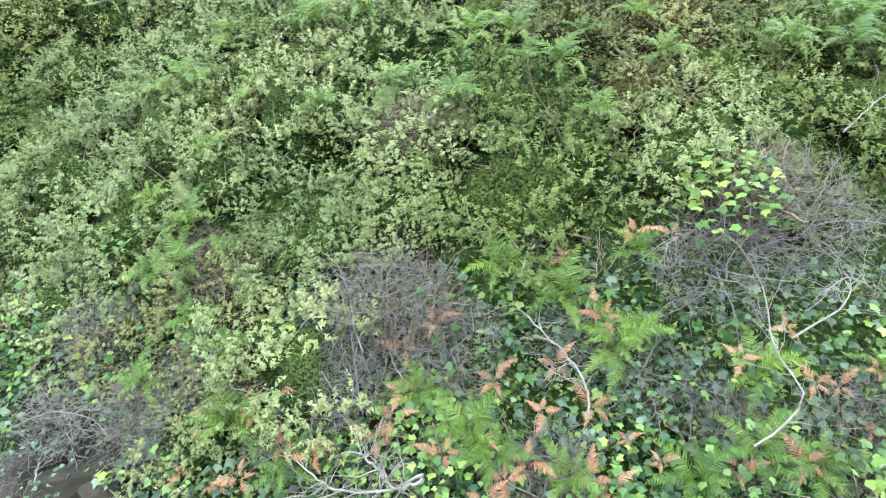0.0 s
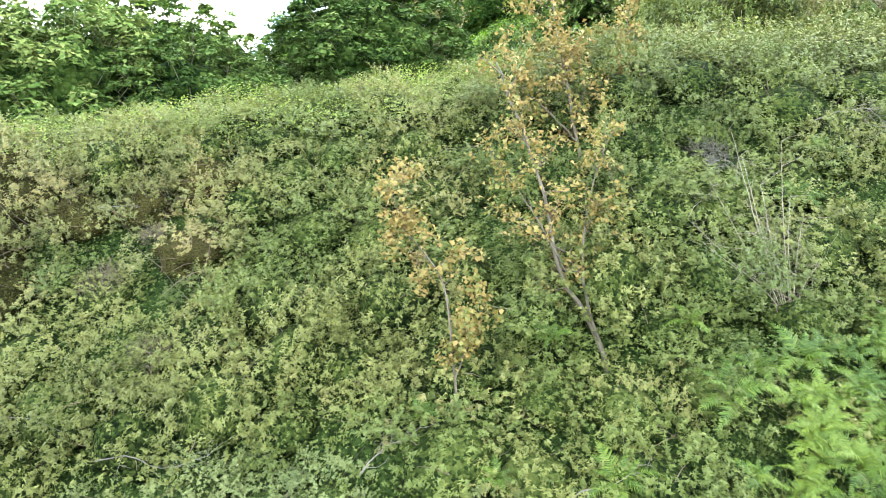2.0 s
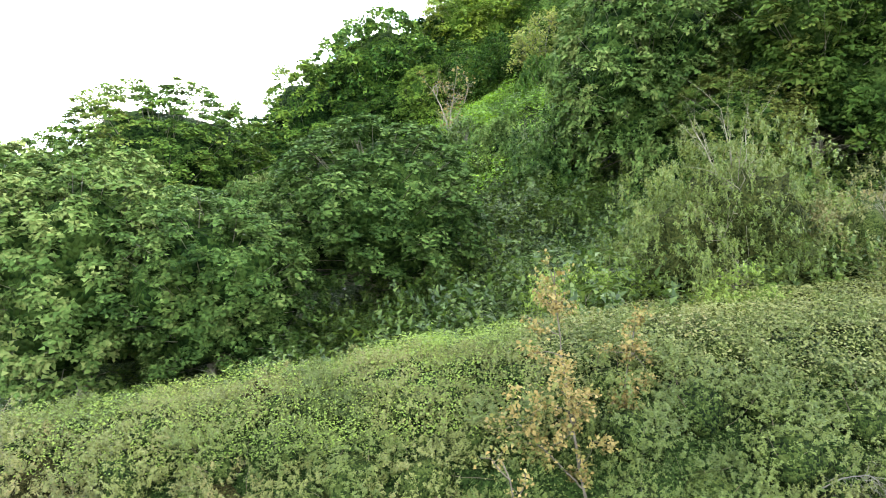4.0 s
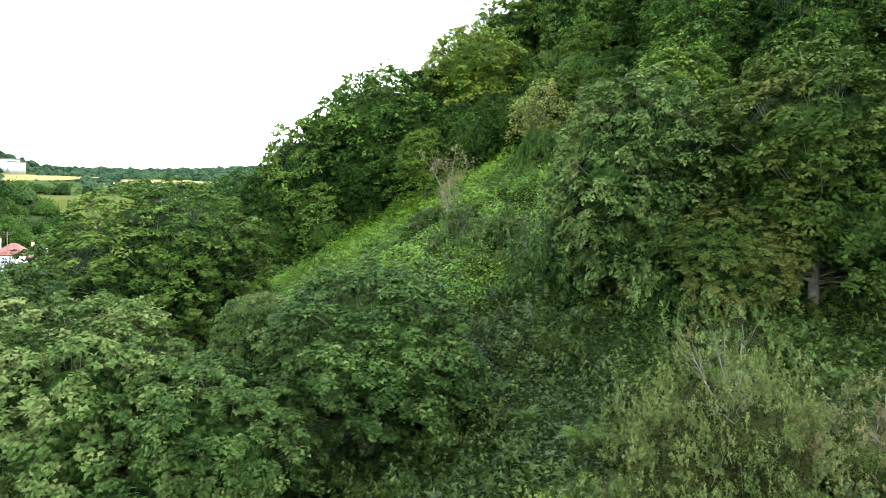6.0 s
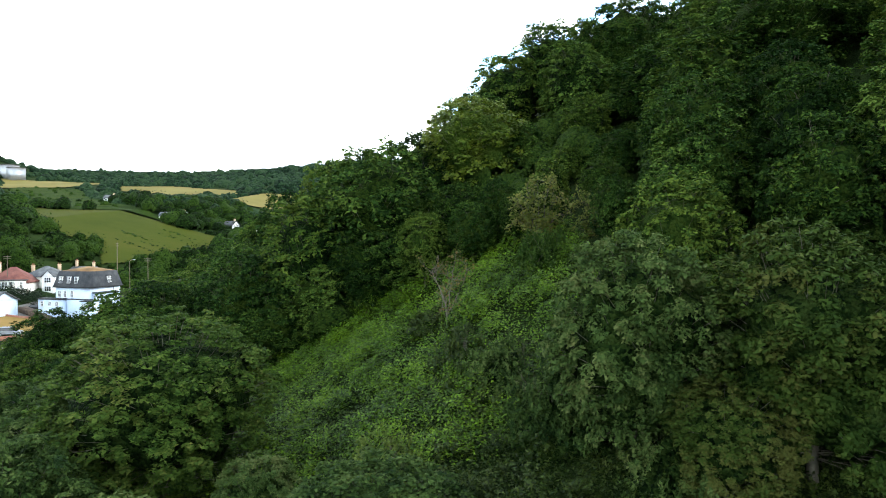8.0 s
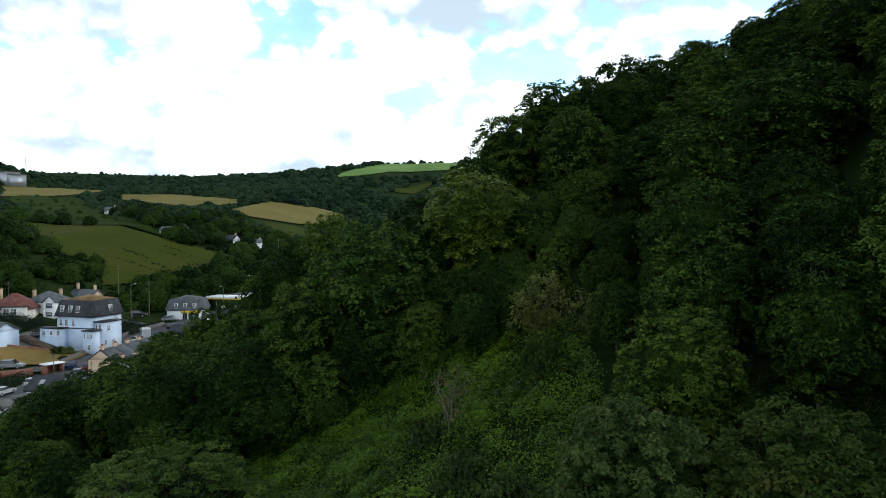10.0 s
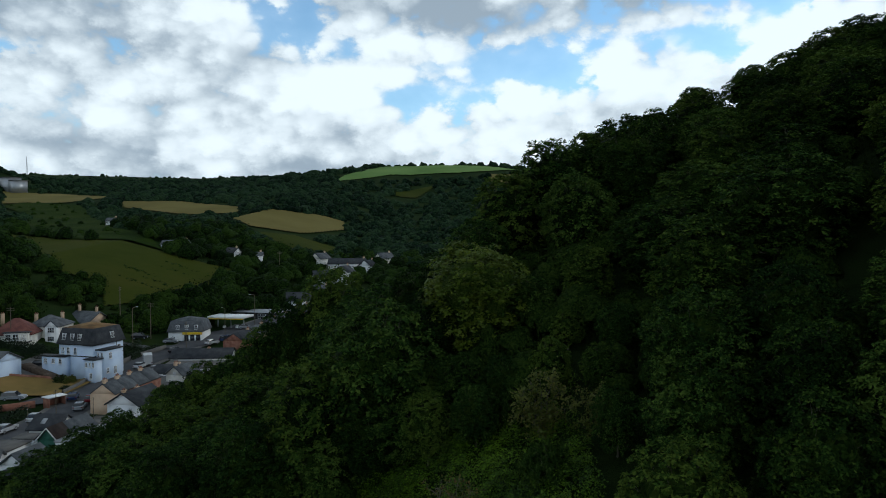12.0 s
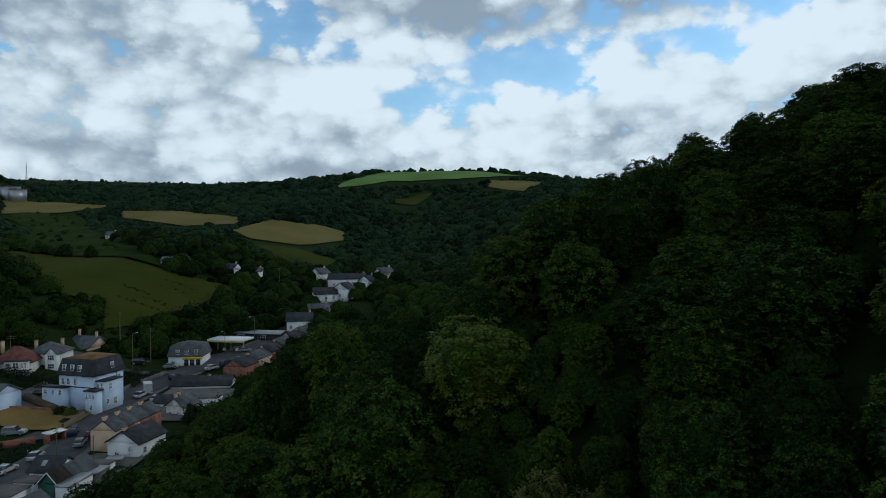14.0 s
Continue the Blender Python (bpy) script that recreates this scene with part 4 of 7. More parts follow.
def shrub_mesh(seed, shoots, per, leaf, tri=True, loose=0.5, reach=1.0):
    """A mound of leafy sprigs about a metre across, foot at the origin: every sprig a dome of shoots set with leaves."""
    rng = np.random.default_rng(seed)
    n = max(12, shoots // 9)
    each = shoots // n
    d = rng.normal(size=(n * 3, 3))
    d[:, 2] = np.abs(d[:, 2]) * 0.9 + 0.02
    d = unit(d)[:n]
    rad = lumps(d, seed) * np.where(rng.uniform(size=n) < 0.3, rng.uniform(0.66, 0.8, n), rng.uniform(0.82, 1.02, n))
    A = unit(d * 0.6 + np.array([0, 0, 0.7]) + rng.normal(size=d.shape) * 0.2)
    R = math.sqrt(1.3 / n) * rng.uniform(0.7, 1.3, n)[:, None, None] * reach
    q = unit(rng.normal(size=(n, each, 3)))
    k = (q * A[:, None]).sum(2, keepdims=True)
    q = np.where(k < 0, q - 2 * k * A[:, None], q)
    way = unit(q + A[:, None] * 0.45 + rng.normal(size=q.shape) * 0.15)
    t = rng.uniform(0.35, 1.0, (n, each, per, 1)) ** 0.7 * (R * rng.uniform(0.75, 1.3, (n, each, 1)))[:, :, None]
    side = unit(np.cross(way[:, :, None], rng.normal(size=(n, each, per, 3))))
    pos = (d * rad[:, None] * np.array([0.56, 0.56, 0.45]))[:, None, None] + way[:, :, None] * t + side * leaf * 0.55
    nor = unit(way[:, :, None] * 0.55 + np.cross(side, way[:, :, None]) * 0.45 + np.array([0, 0, 0.55]) + rng.normal(size=pos.shape) * 0.35)
    along = way[:, :, None] * 0.6 + side * 0.8 + rng.normal(size=pos.shape) * loose * 0.5
    return leaves(pos.reshape(-1, 3), nor.reshape(-1, 3), leaf * rng.uniform(0.6, 1.3, n * each * per), rng, 0.58, tri, along=along.reshape(-1, 3))


def twig_ball(seed, n, r0=0.006, wobble=0.25):
    rng = np.random.default_rng(seed)
    d = rng.normal(size=(n, 3))
    d[:, 2] = np.abs(d[:, 2]) * 0.8
    d = unit(d)
    P = wander(rng, rng.normal(size=(n, 3)) * np.array([0.2, 0.2, 0.08]), d, rng.uniform(0.35, 0.62, n), 4, wobble)
    return tubes(P, np.linspace(r0, r0 * 0.3, 4)[None] * rng.uniform(0.5, 1.4, (n, 1)))


def make_shrub(seed, mat, shoots=170, per=22, leaf=0.035, label="", twigs=60, inner="mass_green"):
    t = thing("shrub", label or "wiry small-leaved green shrub on the bank", "shrub", "shrubs on the bank")
    V, F = shrub_mesh(seed, shoots, per, leaf)
    tagged(part("foliage", mesh_of("foliage", V, F, M[mat]), t), kind="stuff")
    # dark core whose colour stands in for shade between the shoots
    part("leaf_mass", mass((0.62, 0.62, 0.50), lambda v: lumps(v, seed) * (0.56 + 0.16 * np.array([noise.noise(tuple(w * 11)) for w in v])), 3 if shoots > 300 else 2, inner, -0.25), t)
    V, F = twig_ball(seed, twigs)
    tagged(part("twig_tangle", mesh_of("twig_tangle", V, F, M["twig_brown"]), t), kind="stuff")
    return t


def lean(x, y, turn, k=0.7):
    """A pose at x, y on the slope, leaning k of the way to its normal."""
    n = slope_normal(np.array([x]), np.array([y]))[0]
    n = Vector(n) * k + Vector((0, 0, 1 - k))
    q = Vector((0, 0, 1)).rotation_difference(n.normalized())
    return Matrix.Translation((x, y, drape(x, y))) @ q.to_matrix().to_4x4() @ pose(0, 0, 0, 0, 0, turn)


ARC = np.concatenate([[0], np.cumsum(np.hypot(np.diff(BY[2:]), np.diff(BZ[2:])))])


def bank_point(a, x):
    """The plan y of a point a metres up the bank's face, on the line x."""
    b = np.interp(a, ARC, BY[2:])
    y = b
    for _ in range(4):
        y = b - bank_turn(x, y)
    return y


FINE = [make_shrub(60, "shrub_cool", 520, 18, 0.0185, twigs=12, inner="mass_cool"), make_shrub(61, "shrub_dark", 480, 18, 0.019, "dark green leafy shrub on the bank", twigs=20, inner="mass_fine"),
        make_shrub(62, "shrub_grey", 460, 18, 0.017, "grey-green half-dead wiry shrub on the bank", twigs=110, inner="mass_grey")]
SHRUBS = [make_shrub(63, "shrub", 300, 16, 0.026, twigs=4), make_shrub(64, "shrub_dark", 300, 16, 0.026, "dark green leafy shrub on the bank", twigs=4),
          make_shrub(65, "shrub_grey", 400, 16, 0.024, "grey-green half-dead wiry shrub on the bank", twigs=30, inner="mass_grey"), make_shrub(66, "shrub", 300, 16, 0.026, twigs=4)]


def mounds(name, label, mat, spots, seed, shoots, per, leaf):
    """Many leafy mounds (x, y, size) as one mesh."""
    base = [shrub_mesh(seed + k, shoots, per, leaf) for k in range(3)]
    rng = np.random.default_rng(seed)
    pieces = []
    for i, (x, y, s) in enumerate(spots):
        V, F = base[i % 3]
        a = rng.uniform(0, 6.28)
        R = np.array([[math.cos(a), -math.sin(a), 0], [math.sin(a), math.cos(a), 0], [0, 0, rng.uniform(0.9, 1.5)]])
        pieces.append(((V * s) @ R.T + np.array([x, y, drape(x, y) - 0.05]), F))
    V, F = join(*pieces)
    tagged(new(name, mesh_of(name, V, F, M[mat])), label, "undergrowth", kind="stuff")


def build_shrubs():
    rng = np.random.default_rng(8)
    spots, rest = [], []
    for _ in range(5000):
        a = rng.uniform(0.9, ARC[-1] + 0.6)
        x = rng.uniform(-0.8, 0.8) * (2.6 + a * 0.85)
        y = float(bank_point(a, x)) + max(0, a - ARC[-1])
        z = drape(x, y)
        near = a < 4.4 and abs(x) < 3.0
        s = rng.uniform(0.65, 1.05) if near else rng.uniform(0.8, 1.3) if a < ARC[-1] - 1.2 else rng.uniform(0.6, 0.9)
        if any((x - p) ** 2 + (y - q) ** 2 + (z - r) ** 2 < (0.23 * (s + u) + 0.12) ** 2 for p, q, r, u in spots):
            continue
        if a < 2.1 and rng.uniform() < 0.85 or a < 2.4 and x > -0.6 or -2.75 < x < -1.3 and z < -0.75:
            continue
        if 2.3 < x < 3.9 and 4.05 < y < 5.0 and rng.uniform() < 0.8 or -0.2 < x < 1.5 and 3.75 < y < 4.2 and rng.uniform() < 0.5:
            continue        # the ferns have these
        spots.append((x, y, z, s))
        dry = soft_noise([x], [y], 0.55, 3.0)[0]
        if near:
            kind = FINE[2] if dry > 0.3 and x < 1.5 or a < 2.3 and rng.uniform() < 0.3 else FINE[int(rng.uniform() < 0.3)]
        else:
            kind = SHRUBS[2] if dry > 0.26 and x < -1.2 and a > 4.4 or x < -2.3 and 2.9 < z < 4.3 and rng.uniform() < 0.6 else SHRUBS[1] if x > 1.3 and rng.uniform() < 0.75 else SHRUBS[rng.choice([0, 1, 3])]
        if len(spots) > 300:
            rest.append((x, y, s))
            continue
        stand(kind, lean(x, y, rng.uniform(0, 360), 0.75 if near else 0.6), (s, s, s * rng.uniform(0.75, 1.2)))
    # bracken and bramble behind the bank and along the gully
    gully = []
    for _ in range(1500):
        x, y = rng.uniform(-9, 15), rng.uniform(10.2, 31)
        if x > 0.72 * y or x < -3 and y > 15 or x < 0 and y > 20:
            continue
        s = rng.uniform(1.0, 2.0)
        if any((x - p) ** 2 + (y - q) ** 2 < (0.5 * s + 0.35) ** 2 for p, q, r, u in spots):
            continue
        spots.append((x, y, 0, s))
        gully.append((x, y, s))
    mounds("bracken_mounds", "lush green bracken and bramble mounds in the gully", "bracken", gully, 67, 70, 11, 0.075)
    if rest:
        mounds("bramble_mounds", "low olive-green bramble mounds on the bank top", "shrub", rest, 77, 130, 14, 0.036)


build_shrubs()


def undergrowth(name, label, mat, seed, n, region, leaf, lift, mesh_leaf=leaves):
    """Low leaf cover strewn over a region (a function that keeps points) of the slope."""
    rng = np.random.default_rng(seed)
    x, y, *dome = region(rng, n)
    dome = dome[0] if dome else np.zeros(len(x))
    bare = (np.abs(x + 2.05) < 0.33) & (y < 6) & (height(x, y) < -0.98)       # the earth hollow
    x, y, dome = x[~bare], y[~bare], dome[~bare]
    h = dome + rng.uniform(0, 1, len(x)) ** 0.7 * lift * (0.6 + 0.8 * (0.5 + 0.5 * soft_noise(x, y, 0.9, seed)))
    N0 = slope_normal(x, y)
    C = np.stack([x, y, height(x, y)], -1) + N0 * h[:, None]
    nor = unit(N0 * 0.8 + np.array([0, 0, 0.6]) + rng.normal(size=N0.shape) * 0.5)
    V, F = mesh_leaf(C, nor, leaf * rng.uniform(0.6, 1.3, len(x)), rng)
    tagged(new(name, mesh_of(name, V, F, M[mat])), label, "undergrowth", kind="stuff")


def clearing(rng, n):
    # three leaves of four belong to rounded patches of nettles
    c = rng.uniform((-15, 25), (8, 46), (620, 2))
    big, tall = rng.uniform(0.45, 1.25, 620), rng.uniform(0.25, 0.95, 620)
    k = rng.integers(0, 620, n)
    d, a = np.sqrt(rng.uniform(0, 1, n)), rng.uniform(0, 6.283, n)
    free = rng.uniform(size=n) < 0.25
    x = np.where(free, rng.uniform(-15, 8, n), c[k, 0] + d * big[k] * np.cos(a))
    y = np.where(free, rng.uniform(25, 46, n), c[k, 1] + d * big[k] * np.sin(a))
    return x, y, np.where(free, 0, tall[k] * np.sqrt(np.maximum(0, 1 - d ** 2)))


def bank_face(a0, a1, k=0.8):
    def pick(rng, n):
        a = rng.uniform(a0, a1, n)
        x = rng.uniform(-k, k, n) * (2.6 + a * 0.85)
        return x, bank_point(a, x)
    return pick


def tri_leaves(C, Nn, size, rng):
    return leaves(C, Nn, size, rng, 0.8, True)


undergrowth("bramble_cover", "tangled low green bramble cover on the bank", "shrub_dark", 71, 60000, bank_face(0.9, ARC[-1]), 0.025, 0.22, tri_leaves)
undergrowth("crest_cover", "light green vines over the crest of the bank", "vine", 76, 70000, lambda rng, n: (rng.uniform(-11, 1.2, n), rng.uniform(7.7, 11.0, n)), 0.028, 0.45, tri_leaves)
undergrowth("crest_bramble", "dark green bramble over the crest of the bank", "shrub", 78, 32000, lambda rng, n: (rng.uniform(1.0, 9, n), rng.uniform(7.7, 11.0, n)), 0.04, 0.45, tri_leaves)
undergrowth("ivy_cover", "dark glossy ivy covering the foot of the bank", "ivy_dark", 74, 7500, bank_face(0.2, 2.2), 0.045, 0.2, lobed)
undergrowth("ivy_trails", "mid-green ivy trailing over the foot of the bank", "ivy", 79, 1500, bank_face(0.5, 2.0), 0.045, 0.3, lobed)
undergrowth("nettle_cover", "bright green nettles covering the clearing", "nettle", 72, 150000, clearing, 0.115, 0.45, tri_leaves)
undergrowth("gully_cover", "green bracken in the gully behind the bank", "bracken", 75, 75000, lambda rng, n: (rng.uniform(-12, 18, n), rng.uniform(10.5, 31, n)), 0.11, 0.5, tri_leaves)

# ---------------------------------------------------------------- woods of the valley


def far_woods(name, label, seed, n, pick, size, subdiv, tufts, mat="mass_far", keep_out=True, sink=0.35, region=1):
    """Many rounded, lumpy crowns as one mesh, with loose leaf tufts on the nearer ones."""
    rng = np.random.default_rng(seed)
    x, y = pick(rng, n)
    ok = np.ones(len(x), bool)
    for _, _, _, _, poly in FIELDS if keep_out is not None else []:
        ok &= ~inside(x, y, poly) & ~((y > 340) & inside(x / 0.95, y / 0.95, poly))
    for poly in OPEN if keep_out else []:
        ok &= ~inside(x, y, poly)
    if keep_out is None:
        ok &= inside(x, y, FIELDS[region][4])
    x, y = x[ok], y[ok]
    n = len(x)
    s = size(y) * rng.uniform(0.55, 1.35, n)
    bm = bmesh.new()
    bmesh.ops.create_icosphere(bm, subdivisions=subdiv, radius=1)
    bmesh.ops.delete(bm, geom=[v for v in bm.verts if v.co.z < -0.45], context="VERTS")
    bm.verts.index_update()
    d = np.array([v.co[:] for v in bm.verts])
    f = np.array([[v.index for v in p.verts] for p in bm.faces])
    bm.free()
    shapes = np.array([[1 + 0.34 * noise.noise(tuple(v * 1.8 + k * 7.3)) + 0.30 * noise.noise(tuple(v * 4.1 + k * 3.1)) + 0.16 * noise.noise(tuple(v * 9.0 + k * 5.7)) for v in d] for k in range(24)])
    rr = shapes[rng.integers(0, 24, n)]
    base = np.stack([x, y, height(x, y) + s * sink], -1)
    turn = rng.uniform(0, 6.28, n)
    tall = rng.uniform(0.85, 1.25, n)
    dx = d[None, :, 0] * np.cos(turn)[:, None] - d[None, :, 1] * np.sin(turn)[:, None]
    dy = d[None, :, 0] * np.sin(turn)[:, None] + d[None, :, 1] * np.cos(turn)[:, None]
    D = np.stack([dx, dy, np.broadcast_to(d[:, 2], dx.shape) * tall[:, None]], -1)
    V = base[:, None] + D * (rr * s[:, None])[..., None]
    F = (f[None] + (np.arange(n) * len(d))[:, None, None]).reshape(-1, 3)
    pieces = [(V.reshape(-1, 3), F)]
    if tufts:
        k = rng.integers(0, len(d), (n, tufts))
        i = np.arange(n)[:, None]
        C = base[:, None] + D[i, k] * (rr[i, k] * s[:, None] * rng.uniform(0.96, 1.14, k.shape))[..., None] + rng.normal(size=k.shape + (3,)) * 0.2 * s[:, None, None]
        pieces.append(leaves(C.reshape(-1, 3), unit(D[i, k] + rng.normal(size=C.shape) * 0.5).reshape(-1, 3), np.repeat(s * 0.17, tufts) * rng.uniform(0.6, 1.2, n * tufts), rng, 0.9, True))
    V, F = join(*pieces)
    tagged(new(name, mesh_of(name, V, F, M[mat])), label, "woodland", kind="stuff")


# kept free of trees: village and road, the ground before the meadow
OPEN = [[(-106, 158), (-88, 160), (-86, 178), (-106, 178)], [(-125, 70), (-46, 70), (-46, 125), (-46, 160), (-44, 215), (-58, 215), (-72, 176), (-110, 160)], [(-52, 235), (-38, 235), (-38, 285), (-56, 285)]]


def fan(y0, y1, a0, a1):
    def pick(rng, n):
        y = y0 * (y1 / y0) ** rng.uniform(0, 1, n)
        return rng.uniform(a0, a1, n) * y, y
    return pick


far_woods("village_wood", "dark green broadleaf trees round the village", 84, 560, fan(105, 215, -0.85, 0.2), lambda y: 2.5 + 0.003 * y, 3, 230)
far_woods("garden_wood", "dark green garden trees and bushes behind the houses", 85, 170, lambda rng, n: (rng.uniform(-118, -70, n), rng.uniform(177, 212, n)), lambda y: 1.9 + 0.0 * y, 3, 160)
far_woods("roadside_wood", "dark green trees between the cottages and the hill", 86, 170, lambda rng, n: (rng.uniform(-46, -18, n), rng.uniform(112, 215, n)), lambda y: 2.2 + 0.0 * y, 3, 160)
far_woods("valley_wood", "dark green broadleaf trees filling the valley", 81, 1000, fan(200, 330, -0.85, 0.2), lambda y: 2.5 + 0.003 * y, 2, 90)
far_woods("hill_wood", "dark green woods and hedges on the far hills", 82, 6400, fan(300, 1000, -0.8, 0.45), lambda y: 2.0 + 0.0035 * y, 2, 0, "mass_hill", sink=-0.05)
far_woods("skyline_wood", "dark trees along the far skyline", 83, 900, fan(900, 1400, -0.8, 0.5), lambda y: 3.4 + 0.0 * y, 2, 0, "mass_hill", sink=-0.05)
far_woods("garden_scrub", "dark green scrub round the gardens and the side road", 87, 46, lambda rng, n: (rng.uniform(-90, -77, n), rng.uniform(168, 180, n)), lambda y: 1.5 + 0.0 * y, 3, 50, keep_out=False)

far_woods("slope_scrub", "low gorse and thorn scrub on the bracken slope", 89, 260, lambda rng, n: (rng.uniform(-330, -110, n), rng.uniform(250, 500, n)), lambda y: 1.3 + 0.0 * y, 2, 30, keep_out=None)


def gorse(rng, n):
    """Long thin drifts along the slope."""
    c = np.array([(-100, 207), (-94, 212), (-97, 229), (-98, 236), (-106, 219)])[rng.integers(0, 5, n)]
    along = rng.normal(size=n) * 4.5
    return c[:, 0] + along, c[:, 1] - 0.25 * along + rng.normal(size=n) * 0.8


far_woods("meadow_gorse", "low dark gorse patches on the meadow", 92, 240, gorse, lambda y: 0.6 + 0.0 * y, 2, 30, keep_out=None, region=0, sink=-0.15)


def below_trees(rng, n):
    x, y = rng.uniform(-36, 62, n), rng.uniform(23, 104, n)
    ok = (x < 0.74 * y + 5) & ~((x < 8.5) & (y < 43)) & ~((x < 12) & (y < 30)) & (y < 72 + np.abs(x) * 0.6)
    return x[ok], y[ok]


# the mounds take the crown cores' shade-darkened colour
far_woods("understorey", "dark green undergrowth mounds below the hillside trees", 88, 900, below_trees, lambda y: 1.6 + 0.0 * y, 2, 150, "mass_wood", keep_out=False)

# ---------------------------------------------------------------- single plants of the bank


def frond_mesh(seed, mat, length=0.62, pairs=24):
    """One arching fern frond from the origin, rising towards +x, with narrow tapering leaflets."""
    rng = np.random.default_rng(seed)
    t = np.linspace(0, 1, pairs)
    rx, rz = length * t * (1 - 0.12 * t), length * (0.75 * t - 0.85 * t * t)
    P = np.stack([rx, 0 * t, rz], -1)
    rachis = tubes(P[::4][None], np.linspace(0.004, 0.0012, len(P[::4]))[None])
    along = unit(np.gradient(P, axis=0))
    V, F = [], []
    step = length / pairs
    for i in range(4, pairs):
        wide = length * 0.23 * min(1, 1.25 * (1 - t[i]) + 0.05) * min(1, t[i] * 3.2)
        for side in (-1, 1):
            tip = np.array([along[i][0] * 0.55 + rng.normal() * 0.1, side, along[i][2] * 0.5 - 0.25 + rng.normal() * 0.15]) * wide
            w = along[i] * step * 0.40
            n = len(V)
            mid = P[i] + tip * 0.5 + np.array([0, 0, 0.05 * wide])
            V += [P[i] - w * 0.8, P[i] + w * 0.8, mid + w * 0.75, P[i] + tip, mid - w * 0.75]
            F += [[n, n + 1, n + 2, n + 4], [n + 4, n + 2, n + 3, n + 3]]
    k = len(rachis[0])
    F = np.array(F) + k
    quads, ends = F[0::2], F[1::2, :3]
    return mesh_of("frond", np.concatenate([rachis[0], np.array(V)]), [rachis[1], quads, ends], M[mat])


FRONDS = {m: [frond_mesh(90 + i, m, 0.5 + 0.07 * i) for i in range(3)] for m in ("fern", "fern_dead")}


def make_fern(mat, seed, n, label):
    rng = np.random.default_rng(seed)
    t = thing("fern", label, "fern", "ferns on the bank")
    for i in range(n):
        f = part("frond", FRONDS[mat][i % 3], t)
        s = rng.uniform(0.75, 1.15)
        f.matrix_basis = pose(0, 0, 0.02, rng.uniform(-18, 18), rng.uniform(-55, 8), 360 * (i + rng.uniform(0, 0.6)) / n) @ Matrix.Diagonal((s, s, s, 1))
    return t


FERN_A = make_fern("fern", 1, 11, "green fern with arching fronds on the bank")
FERN_B = make_fern("fern", 2, 9, "green fern with arching fronds on the bank")
FERN_DEAD = make_fern("fern_dead", 3, 4, "withered orange-brown fern on the bank")


def above(x, y, lift, turn, k=0.6):
    m = lean(x, y, turn, k)
    n = Vector(slope_normal(np.array([x]), np.array([y]))[0])
    return Matrix.Translation(n * lift) @ m


